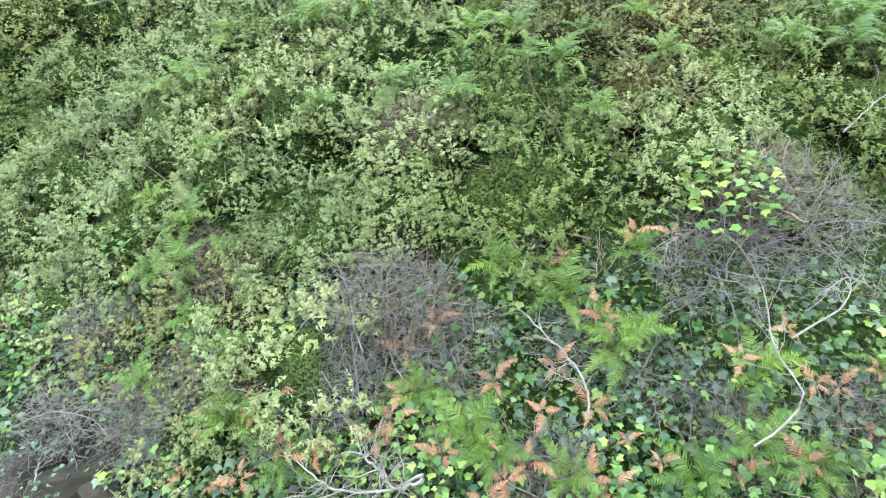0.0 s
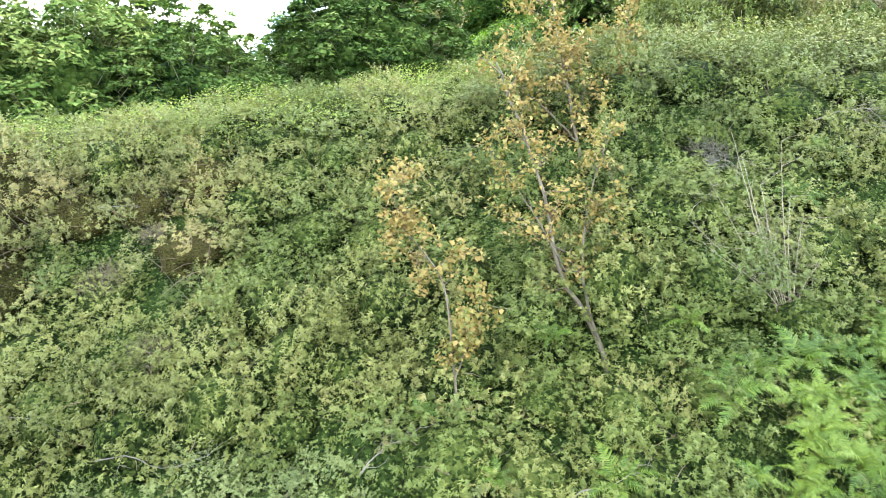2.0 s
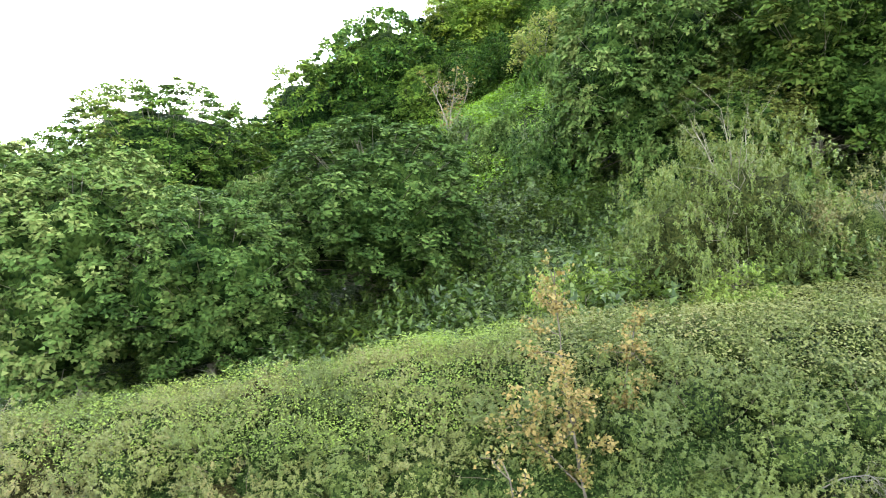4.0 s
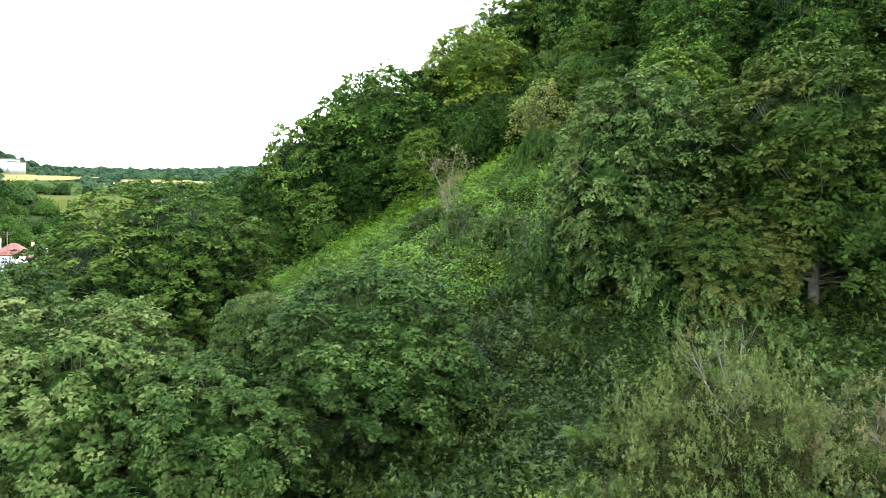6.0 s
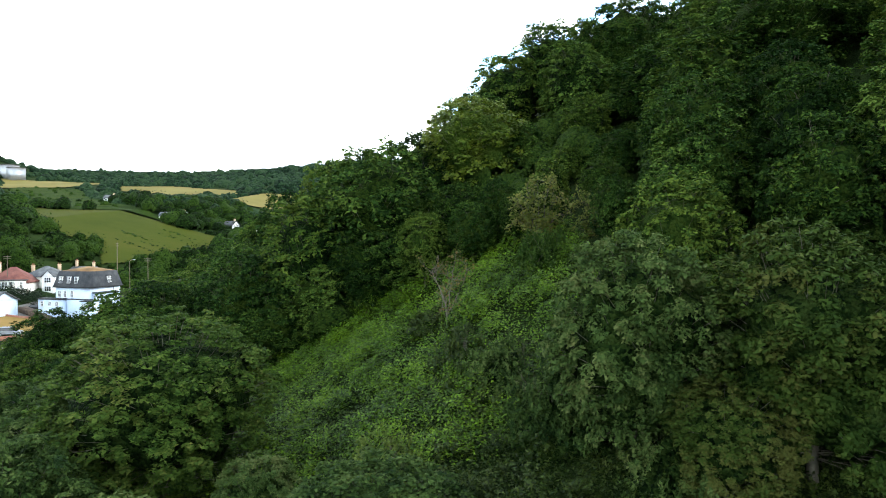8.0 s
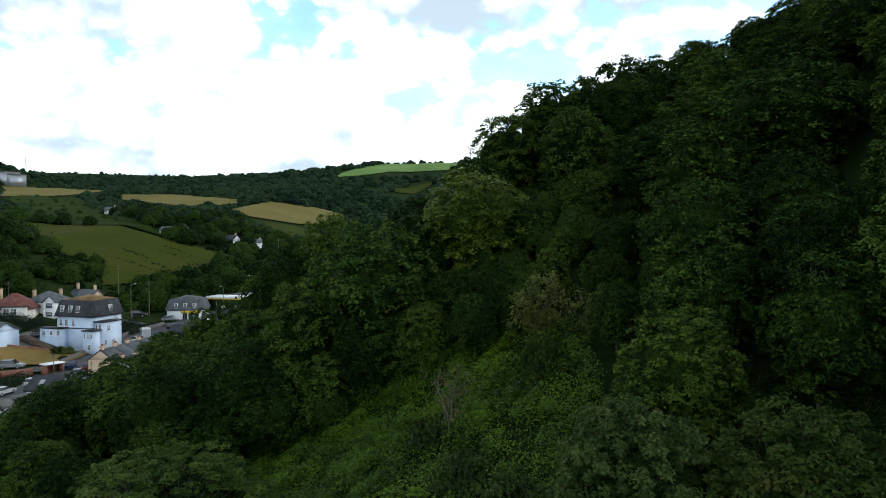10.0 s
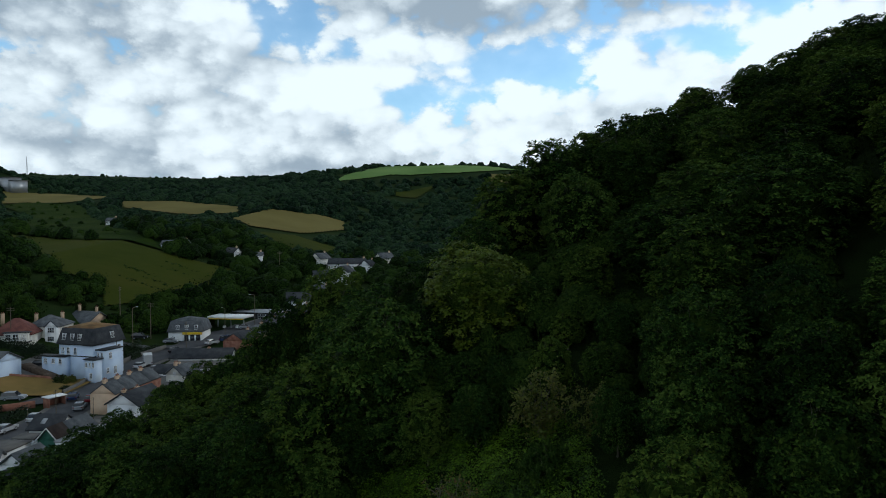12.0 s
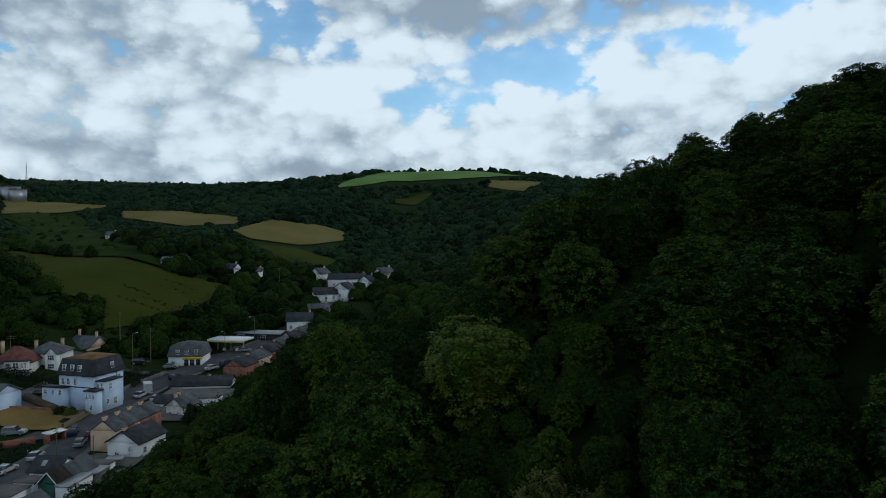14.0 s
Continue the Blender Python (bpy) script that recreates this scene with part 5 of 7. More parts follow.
def build_ferns():
    rng = np.random.default_rng(14)
    green = [(0.6, 2.95), (1.1, 2.85), (1.55, 2.8), (0.2, 3.1), (1.9, 2.95), (1.4, 3.0), (-0.5, 3.1), (0.85, 3.15), (2.9, 4.75), (3.3, 4.95), (3.6, 4.6), (2.6, 4.95), (3.1, 4.3), (2.4, 4.0), (3.8, 5.2), (2.0, 4.75), (3.4, 4.2), (-0.6, 4.05), (0.2, 4.0), (1.2, 4.45), (3.9, 5.9), (3.2, 6.2), (-1.2, 3.75), (-1.05, 3.85), (-1.25, 4.15), (-1.05, 4.3), (-0.95, 3.62), (-1.45, 3.7), (0.9, 3.6), (-0.3, 2.98), (1.0, 3.3), (-1.51, 3.95), (-1.31, 4.0), (-1.6, 4.15), (-1.3, 3.9), (0.96, 3.16), (2.15, 3.67), (1.85, 3.7), (2.35, 3.7), (0.38, 3.39), (-0.59, 3.25), (-0.96, 3.47), (-0.8, 3.4), (1.36, 2.86),
             (-0.02, 3.22), (0.65, 3.28), (0.29, 3.04), (2.24, 4.15), (2.25, 3.79), (1.62, 4.12), (1.87, 3.69), (-1.33, 4.68), (-0.36, 4.42), (-0.7, 4.5), (1.25, 3.75), (-1.56, 4.51),
             (3.01, 4.69), (-2.94, 4.57), (2.69, 4.42), (2.5, 4.6), (2.9, 4.2), (2.0, 4.4), (2.27, 5.71), (3.05, 5.78), (3.4, 5.2), (2.77, 6.29), (0.4, 4.6), (-0.1, 5.0), (0.9, 5.3), (3.6, 6.6), (1.9, 5.2)]
    green += [(2.25 + 0.15 * i + rng.normal() * 0.06, 3.85 + 0.15 * j + 0.03 * i + rng.normal() * 0.06) for i in range(12) for j in range(8)]
    green += [(-0.15 + 0.33 * i + rng.normal() * 0.06, 3.85 + 0.14 * j + rng.normal() * 0.08) for i in range(5) for j in range(2)]
    for i, (x, y) in enumerate(green):
        s = rng.uniform(0.34, 0.58) * (0.85 if y < 3.5 else 0.8 if y < 4.4 or i >= 61 else 1.2)
        stand(FERN_A if i % 2 else FERN_B, above(x, y, 0.28 if y > 3.5 else 0.2, rng.uniform(0, 360), 0.7), (s, s, s))
    for x, y in [(-0.78, 3.36), (-0.51, 3.27), (0.29, 2.99), (0.98, 2.98), (1.0, 2.6), (0.73, 3.27), (0.84, 2.94), (0.09, 3.12), (0.72, 3.35), (1.24, 2.8), (-0.37, 3.29), (1.75, 2.84), (-0.2, 3.25), (0.55, 3.0), (1.5, 2.95), (-0.9, 3.4)]:
        for k in range(3):
            s = rng.uniform(0.14, 0.28)
            stand(FERN_DEAD, above(x + rng.normal() * 0.2, y + rng.normal() * 0.07, 0.24, rng.uniform(0, 360), 0.8), (s, s, s))
    for x, y in [(6.5, 16), (8, 17.5), (10.5, 17), (11.5, 18.2), (9.2, 18.6), (3.3, 15.4), (2.2, 17), (12.6, 17.6), (7.2, 19), (1.5, 19)]:
        s = rng.uniform(1.4, 2.0)
        stand(FERN_A, above(x, y, 0.3, rng.uniform(0, 360), 0.3), (s, s, s))


build_ferns()


def build_ivy():
    rng = np.random.default_rng(15)
    # x, y, spread, leaves, lift, leaf
    for x, y, r, n, lift, leaf, mat in [(1.4, 3.32, 0.26, 144, 0.44, 0.053, "ivy"), (-2.46, 4.11, 0.33, 238, 0.3, 0.046, "ivy"), (-0.02, 3.16, 0.22, 187, 0.26, 0.043, "ivy"), (0.05, 3.02, 0.22, 153, 0.26, 0.043, "ivy"),
                                        (0.77, 2.85, 0.22, 136, 0.29, 0.05, "ivy"), (1.79, 2.75, 0.15, 76, 0.34, 0.053, "ivy"), (1.84, 2.68, 0.13, 68, 0.31, 0.053, "ivy"), (-0.64, 3.54, 0.22, 119, 0.29, 0.04, "ivy"),
                                        (-1.3, 3.41, 0.37, 442, 0.21, 0.025, "ivy_dark"), (0.34, 2.93, 0.26, 153, 0.24, 0.043, "ivy_dark"), (1.3, 2.82, 0.22, 102, 0.26, 0.043, "ivy"), (-2.1, 3.74, 0.33, 255, 0.22, 0.034, "ivy_dark"),
                                        (-0.3, 3.17, 0.26, 204, 0.24, 0.04, "ivy"), (1, 3.03, 0.22, 102, 0.24, 0.037, "ivy_dark"), (-1.15, 3.68, 0.24, 119, 0.26, 0.037, "ivy"), (2.1, 2.9, 0.22, 102, 0.3, 0.05, "ivy"),
                                        (-1.8, 4.1, 0.15, 68, 0.36, 0.04, "ivy"), (2.3, 3.35, 0.18, 76, 0.34, 0.043, "ivy")]:
        N0 = slope_normal(np.array([x]), np.array([y]))[0]
        c = np.array([x, y, drape(x, y)]) + N0 * lift
        side = unit(np.cross(N0, np.array([0, 0, 1.0])))
        up = np.cross(side, N0)
        rr = r * np.sqrt(rng.uniform(0, 1, n)) * rng.uniform(0.7, 1.25, n)
        an = rng.uniform(0, 2 * np.pi, n)
        C = side * (rr * np.cos(an))[:, None] + up * (rr * np.sin(an))[:, None] + N0 * (rng.uniform(-0.12, 0.05, n) - rr * rr / r * 0.3)[:, None]
        nor = unit(N0 * 0.7 + np.array([0, 0, 0.6]) + rng.normal(size=C.shape) * 0.4)
        V, F = lobed(C, nor, leaf * rng.uniform(0.6, 1.2, n), rng)
        t = thing("ivy_patch", "bright yellow-green ivy leaves over the bank" if mat == "ivy" else "small dark green ivy leaves at the bank foot", "ivy", "ivy on the bank", Matrix.Translation(c))
        tagged(part("foliage", mesh_of("foliage", V, F, M[mat]), t), kind="stuff")
        P = wander(rng, np.repeat(-N0[None] * lift * 0.8, 7, 0) + rng.normal(size=(7, 3)) * 0.04, rng.normal(size=(7, 3)) * 0.8 + N0, np.full(7, r * 1.1 + lift * 0.5), 6, 0.3)
        V, F = tubes(P, np.linspace(0.006, 0.003, 6)[None])
        part("stem", mesh_of("stem", V, F, M["twig_brown"]), t)


build_ivy()


def tangle(seed, n, wobble, mat, r0=0.0017):
    """A dense mound of fine dead twigs, about a metre across."""
    rng = np.random.default_rng(seed)
    d = rng.normal(size=(n, 3))
    d[:, 2] = d[:, 2] * 0.5 + 0.25
    c = unit(rng.normal(size=(n, 3))) * np.array([0.40, 0.40, 0.24]) * rng.uniform(0.5, 1.0, (n, 1))
    c[:, 2] = np.abs(c[:, 2])
    P = wander(rng, c, unit(d) + unit(c) * 0.6, rng.uniform(0.10, 0.30, n), 4, wobble)
    V, F = tubes(P, np.linspace(r0, r0 * 0.4, 4)[None] * rng.uniform(0.5, 1.7, (n, 1)))
    return mesh_of("twig_tangle", V, F, M[mat])


def make_stems(seed, mat):
    """The few thicker stems that carry a dead shrub's twigs."""
    rng = np.random.default_rng(seed)
    d = rng.normal(size=(7, 3)) * np.array([0.8, 0.8, 0.3]) + np.array([0, 0, 0.7])
    P = wander(rng, rng.normal(size=(7, 3)) * 0.05, d, rng.uniform(0.35, 0.6, 7), 8, 0.22)
    V, F = tubes(P, np.linspace(0.006, 0.0025, 8)[None], 5)
    return mesh_of("stem", V, F, M[mat])


STEMS = [make_stems(7, "twig"), make_stems(8, "twig_brown")]


def build_twigs():
    rng = np.random.default_rng(16)
    meshes = [tangle(1, 520, 0.45, "twig"), tangle(2, 460, 0.5, "twig"), tangle(3, 460, 0.42, "twig_brown")]
    # x, y, size, kind, lift
    for x, y, s, k, lift in [(-0.21, 3.45, 0.95, 0, 0.30), (-0.05, 3.4, 0.7, 2, 0.34), (1.35, 3.2, 0.8, 0, 0.34), (1.72, 3.22, 0.85, 1, 0.34), (1.58, 3.3, 0.8, 2, 0.34), (-0.33, 3.34, 0.55, 1, 0.36), (0.55, 2.98, 0.45, 0, 0.30),
                             (-1.89, 3.96, 0.62, 0, 0.34), (-1.13, 3.63, 0.6, 1, 0.34), (-1.51, 3.64, 0.68, 0, 0.34), (-2.04, 3.79, 0.6, 1, 0.34), (1.85, 2.9, 0.4, 1, 0.3), (1.25, 2.95, 0.4, 1, 0.3),
                             (-1.14, 3.85, 0.55, 2, 0.36), (-0.04, 3.79, 0.6, 2, 0.40), (0.14, 3.29, 0.6, 0, 0.34), (-2.31, 3.75, 0.7, 1, 0.25), (1.9, 2.68, 0.4, 0, 0.25), (-0.18, 3.02, 0.7, 0, 0.25),
                             (0.6, 2.78, 0.7, 1, 0.25), (-0.78, 3.12, 0.6, 1, 0.25), (-2.6, 5.9, 0.6, 2, 0.3), (-3.4, 6.6, 0.6, 2, 0.3), (-3.0, 6.9, 0.4, 2, 0.35), (2.6, 6.6, 0.6, 1, 0.3), (2.3, 3.0, 0.4, 0, 0.3)]:
        t = thing("dead_shrub", "leafless grey tangle of fine dead twigs" if k < 2 else "leafless brown tangle of fine dead twigs", "dead shrub", "dead shrubs on the bank", above(x, y, lift * 0.5, rng.uniform(0, 360), 0.85))
        t.scale = (s, s, s)
        tagged(part("twig_tangle", meshes[k], t), kind="stuff")
        part("stem", STEMS[k // 2], t)


build_twigs()


def build_fine_twigs():
    """Loose sprays of dead stems over the foot of the bank."""
    rng = np.random.default_rng(17)
    mesh = tangle(4, 150, 0.5, "twig_brown", 0.0016)
    grey = tangle(5, 150, 0.5, "twig", 0.0016)
    for i in range(34):
        x = rng.uniform(-1.6, 2.3)
        y = float(bank_point(rng.uniform(0.9, 2.3), x))
        t = thing("dead_shrub", "small leafless shrub of thin brown stems among the ivy", "dead shrub", "dead shrubs on the bank", above(x, y, 0.16, rng.uniform(0, 360), 0.8))
        s = rng.uniform(0.35, 0.6)
        t.scale = (s, s, s)
        tagged(part("twig_tangle", mesh if i % 2 else grey, t), kind="stuff")
        part("stem", STEMS[i % 2], t)


build_fine_twigs()


def spline(points, n):
    """n points of a smooth curve through the given ones."""
    p = np.array(points, float)
    t = np.arange(len(p))
    out = []
    for u in np.linspace(0, len(p) - 1, n):
        i = min(int(u), len(p) - 2)
        f = u - i
        a, b, c, d = p[max(i - 1, 0)], p[i], p[i + 1], p[min(i + 2, len(p) - 1)]
        out.append(0.5 * ((2 * b) + (-a + c) * f + (2 * a - 5 * b + 4 * c - d) * f * f + (-a + 3 * b - 3 * c + d) * f ** 3))
    return np.array(out)


def bough(label, points, r, seed, twigs=14, reach=0.35, mat="branch", name="dead_branch"):
    """A bare branch through the given points, with side twigs."""
    rng = np.random.default_rng(seed)
    foot = np.array(points[0], float)
    P = spline(points, 18) - foot + rng.normal(size=(18, 3)) * r * 0.5
    t = thing(name, label, "branch", "dead branches on the bank", Matrix.Translation(foot))
    V, F = tubes(P[None], np.linspace(r, r * 0.35, 18)[None], 6)
    part("stem", mesh_of("stem", V, F, M[mat]), t)
    k = rng.integers(3, 18, twigs)
    d = unit(np.gradient(P, axis=0)[k] + rng.normal(size=(twigs, 3)) * 0.02)
    W = wander(rng, P[k], d + rng.normal(size=(twigs, 3)) * 0.8, rng.uniform(0.4, 1.0, twigs) * reach, 7, 0.28)
    a = tubes(W, np.linspace(r * 0.38, r * 0.12, 7)[None], 4)
    j = rng.integers(2, 6, twigs * 2)
    S = W[np.repeat(np.arange(twigs), 2), j]
    W2 = wander(rng, S, rng.normal(size=S.shape) + np.repeat(d, 2, 0), rng.uniform(0.3, 0.8, len(S)) * reach * 0.6, 6, 0.3)
    b = tubes(W2, np.linspace(r * 0.2, r * 0.08, 6)[None], 3)
    V, F = join(a, b)
    tagged(part("twig_spray", mesh_of("twig_spray", V, F, M[mat]), t), kind="stuff")
    return t


PALE = "bare pale grey dead branch lying on the bank"
bough(PALE, [(1.25, 2.55, -0.79), (1.35, 2.56, -0.73), (1.47, 2.6, -0.6), (1.41, 2.7, -0.44), (1.42, 2.82, -0.22), (1.35, 2.93, 0.0), (1.22, 2.99, 0.07), (1.06, 2.99, 0.0)], 0.0052, 1, 22, 0.4)
bough(PALE, [(0.65, 2.71, -0.72), (0.65, 2.77, -0.62), (0.6, 2.84, -0.51), (0.49, 2.92, -0.4), (0.37, 3.01, -0.28)], 0.0058, 2, 16, 0.3)
bough(PALE, [(-0.05, 2.78, -0.98), (-0.19, 2.82, -1.06), (-0.42, 2.9, -1.1), (-0.53, 2.95, -1.05), (-0.7, 3.04, -0.97)], 0.0081, 3, 26, 0.4)
bough(PALE, [(-0.04, 2.77, -1.0), (-0.16, 2.81, -1.05), (-0.24, 2.86, -0.99), (-0.32, 2.9, -0.93)], 0.0104, 4, 20, 0.35)
bough(PALE, [(-0.73, 3.25, -0.5), (-0.62, 3.28, -0.37), (-0.5, 3.26, -0.32), (-0.48, 3.32, -0.2)], 0.0046, 5, 14, 0.3)
bough(PALE, [(-0.34, 3.1, -0.51), (-0.4, 3.2, -0.36), (-0.36, 3.24, -0.25), (-0.22, 3.23, -0.17)], 0.0046, 6, 14, 0.3)
bough(PALE, [(1.48, 2.71, -0.39), (1.72, 2.76, -0.26), (1.78, 2.81, -0.14), (1.66, 2.78, -0.21)], 0.0052, 7, 18, 0.35)
bough(PALE, [(1.34, 3.05, 0.25), (1.49, 3.07, 0.37), (1.6, 3.08, 0.45)], 0.0052, 8, 3, 0.2)
bough(PALE, [(1.57, 3.0, 0.25), (1.62, 3.03, 0.34)], 0.0040, 9, 2, 0.15)
bough(PALE, [(1.94, 3.12, 0.53), (2.08, 3.17, 0.64), (2.21, 3.21, 0.74)], 0.0058, 10, 6, 0.3)
bough(PALE, [(-2.35, 3.62, -1.03), (-2.09, 3.56, -0.92), (-1.83, 3.47, -0.93), (-1.67, 3.39, -1.02)], 0.0058, 11, 22, 0.4)
bough(PALE, [(-2.14, 3.49, -1.3), (-2.1, 3.51, -1.12), (-1.93, 3.49, -0.99)], 0.0040, 12, 14, 0.4)
bough(PALE, [(-1.07, 3.28, -0.71), (-0.91, 3.21, -0.73), (-0.79, 3.16, -0.74)], 0.0040, 13, 6, 0.2)
bough(PALE, [(-0.54, 3.13, -0.61), (-0.44, 3.04, -0.71), (-0.33, 2.99, -0.72)], 0.0034, 14, 8, 0.25)
bough(PALE, [(-2.73, 5.05, 1.82), (-2.44, 5.02, 1.87), (-2.13, 4.91, 1.82), (-1.78, 4.89, 1.92)], 0.0058, 15, 10, 0.35)
bough(PALE, [(-3.66, 6.88, 3.89), (-3.44, 6.86, 3.9), (-3.22, 6.84, 3.91)], 0.0058, 16, 5, 0.25)
bough(PALE, [(-0.59, 4.52, 1.91), (-0.42, 4.61, 2.07), (-0.18, 4.61, 2.17)], 0.0069, 17, 6, 0.3)
bough(PALE, [(0.69, 4.09, 1.8), (0.88, 4.17, 1.93), (1.06, 4.16, 1.96), (1.27, 4.23, 2.08)], 0.0058, 18, 8, 0.3)
bough(PALE, [(-3.78, 5.43, 2.05), (-3.47, 5.38, 2.07), (-3.11, 5.26, 1.99)], 0.0046, 19, 6, 0.3)
bough(PALE, [(3.68, 6.56, 4.73), (4.0, 6.62, 4.84), (4.26, 6.58, 4.85), (4.31, 6.41, 4.64)], 0.0069, 20, 20, 0.5)
bough(PALE, [(1.69, 6.57, 4.45), (1.87, 6.62, 4.53), (2.05, 6.67, 4.61)], 0.0058, 21, 3, 0.2)
bough(PALE, [(2.49, 6.27, 4.22), (2.7, 6.33, 4.32), (2.87, 6.16, 4.13)], 0.0052, 22, 8, 0.3)


def build_pit():
    """Earth and stones at the bank foot, near-black to paint in a hollow's shade."""
    rng = np.random.default_rng(19)
    for i in range(9):
        bm = bmesh.new()
        bmesh.ops.create_icosphere(bm, subdivisions=2, radius=1)
        for v in bm.verts:
            v.co *= 1 + 0.35 * noise.noise(v.co * 1.7 + Vector((i * 3.1, 0, 0)))
        me = bpy.data.meshes.new("stone")
        bm.to_mesh(me)
        bm.free()
        me.materials.append(M["shaded_rock"])
        x = -2.35 + 0.11 * i + rng.normal() * 0.03
        ob = new("stone", me)
        s = rng.uniform(0.08, 0.17)
        y = 3.62 - 0.12 * (x + 1.9) + rng.normal() * 0.04
        ob.matrix_basis = pose(x, y, -1.36 + rng.uniform(-0.08, 0.1), *rng.uniform(0, 360, 3))
        ob.scale = (s * 1.5, s, s * 0.7)
        tagged(ob, "grey-brown stone darkened for the shade of the earth hollow", "stone", "stones in the hollow")


build_pit()


def sapling(label, foot, stems, seed, leaf_mat, leaf, per_tip, r, name="sapling", keep=1.0, group="saplings", width=0.75, bark="sapling_bark"):
    """A small tree of several stems (lists of points) with twigs and loose leaves."""
    rng = np.random.default_rng(seed)
    f = np.array(foot, float)
    t = thing(name, label, "small tree", group, Matrix.Translation(f))
    tips = []
    for k, (pts, rr, n) in enumerate(stems):
        P = spline([np.array(p, float) - f for p in pts], 16) + rng.normal(size=(16, 3)) * rr * 0.4
        V, F = tubes(P[None], np.linspace(rr, rr * 0.25, 16)[None], 6)
        part("stem", mesh_of("stem", V, F, M[bark]), t)
        i = rng.integers(5, 16, n)
        W = wander(rng, P[i], np.array([0, 0, 0.45]) + rng.normal(size=(n, 3)) * 0.7, rng.uniform(0.25, 0.7, n) * r, 7, 0.16)
        a = tubes(W, np.linspace(rr * 0.3, rr * 0.1, 7)[None], 4)
        S = W[np.repeat(np.arange(n), 3), rng.integers(2, 7, n * 3)]
        W2 = wander(rng, S, np.array([0, 0, 0.25]) + rng.normal(size=S.shape), rng.uniform(0.12, 0.35, len(S)) * r, 5, 0.2)
        b = tubes(W2, np.linspace(rr * 0.14, rr * 0.06, 5)[None], 3)
        V, F = join(a, b)
        tagged(part("twig_spray", mesh_of("twig_spray", V, F, M[bark]), t), kind="stuff")
        tips += [W2[:, 2:].reshape(-1, 3), W[:, 4:].reshape(-1, 3)]
    if per_tip:
        T = np.concatenate(tips)
        T = T[rng.uniform(size=len(T)) < keep]
        C = np.repeat(T, per_tip, 0) + rng.normal(size=(len(T) * per_tip, 3)) * leaf * 0.7
        nor = unit(np.array([0, -0.2, 0.8]) + rng.normal(size=C.shape) * 0.6)
        V, F = leaves(C, nor, leaf * rng.uniform(0.5, 1.2, len(C)), rng, width, fold=0.16)
        part("foliage", mesh_of("foliage", V, F, M[leaf_mat]), t)
    return t


sapling("leaning young sycamore with orange-yellow leaves", (1.36, 5.1, 2.2),
        [([(1.36, 5.1, 2.2), (1.21, 5.28, 2.83), (0.96, 5.47, 3.32), (0.86, 5.6, 3.94), (0.66, 5.8, 4.6), (0.48, 6.05, 5.2)], 0.026, 16),
         ([(1.28, 5.2, 2.6), (1.15, 5.4, 3.2), (1.25, 5.6, 3.9), (1.42, 5.7, 4.4)], 0.016, 11),
         ([(1.0, 5.45, 3.3), (0.8, 5.5, 3.7), (0.45, 5.5, 4.2)], 0.012, 7)], 31, "yellow", 0.052, 7, 0.6, keep=0.75)
sapling("young sycamore with yellow-green and orange leaves", (1.5, 6.9, 3.9),
        [([(1.5, 6.9, 3.9), (1.4, 6.95, 4.6), (1.29, 7.0, 5.3), (1.25, 7.4, 6.0), (1.2, 7.7, 6.9)], 0.022, 22),
         ([(1.6, 6.9, 4.0), (1.9, 7.2, 4.9), (2.0, 7.5, 5.6), (2.15, 7.7, 6.1)], 0.016, 14),
         ([(1.4, 6.95, 4.6), (1.0, 6.95, 5.0), (0.7, 7.0, 5.3)], 0.012, 9)], 37, "yellow", 0.06, 7, 0.7, keep=0.9)
sapling("small yellowing sycamore sapling in the shrubs", (0.10, 4.85, 2.2),
        [([(0.10, 4.85, 2.2), (0.05, 4.95, 2.8), (-0.02, 5.06, 3.25), (-0.3, 5.2, 3.6), (-0.43, 5.3, 3.95)], 0.012, 12),
         ([(0.08, 4.85, 2.5), (0.2, 5.0, 2.8), (0.30, 5.17, 3.0)], 0.009, 8)], 32, "yellow", 0.05, 8, 0.5, keep=0.95)
sapling("leafless pale many-stemmed shrub on the bank", (2.72, 5.35, 2.7),
        [([(2.72 + 0.1 * k / 5, 5.33, 2.7), (2.72 + 0.018 * k, 5.32, 3.0), (2.74 + 0.6 * dx, 5.34, 3.1 + 0.5 * up), (2.74 + dx, 5.42, 3.1 + up)], 0.0062, 9)
         for k, (dx, up) in enumerate([(-0.72, 0.62), (-0.55, 0.95), (-0.36, 1.33), (-0.28, 1.15), (-0.12, 0.9), (0.05, 1.25), (0.12, 0.8), (0.24, 0.66), (0.42, 0.3), (-0.62, 0.45)])],
        33, "yellow", 0.05, 0, 0.5, name="bare_shrub", bark="bare_wood")
sapling("nearly bare young tree with a few orange leaves", (-0.1, 35.0, 12.0),
        [([(-0.1, 35, 12.0), (-0.1, 35, 13.2), (-0.5, 35, 14.4), (-0.9, 35, 15.4)], 0.07, 12), ([(-0.1, 35, 12.8), (0.1, 35, 14.0), (0.3, 35, 15.6)], 0.055, 12), ([(0, 35, 13), (0.5, 35, 14), (1.0, 35, 15.2)], 0.045, 10)],
        34, "yellow", 0.16, 2, 2.0, name="young_tree", keep=0.4, bark="bare_wood")
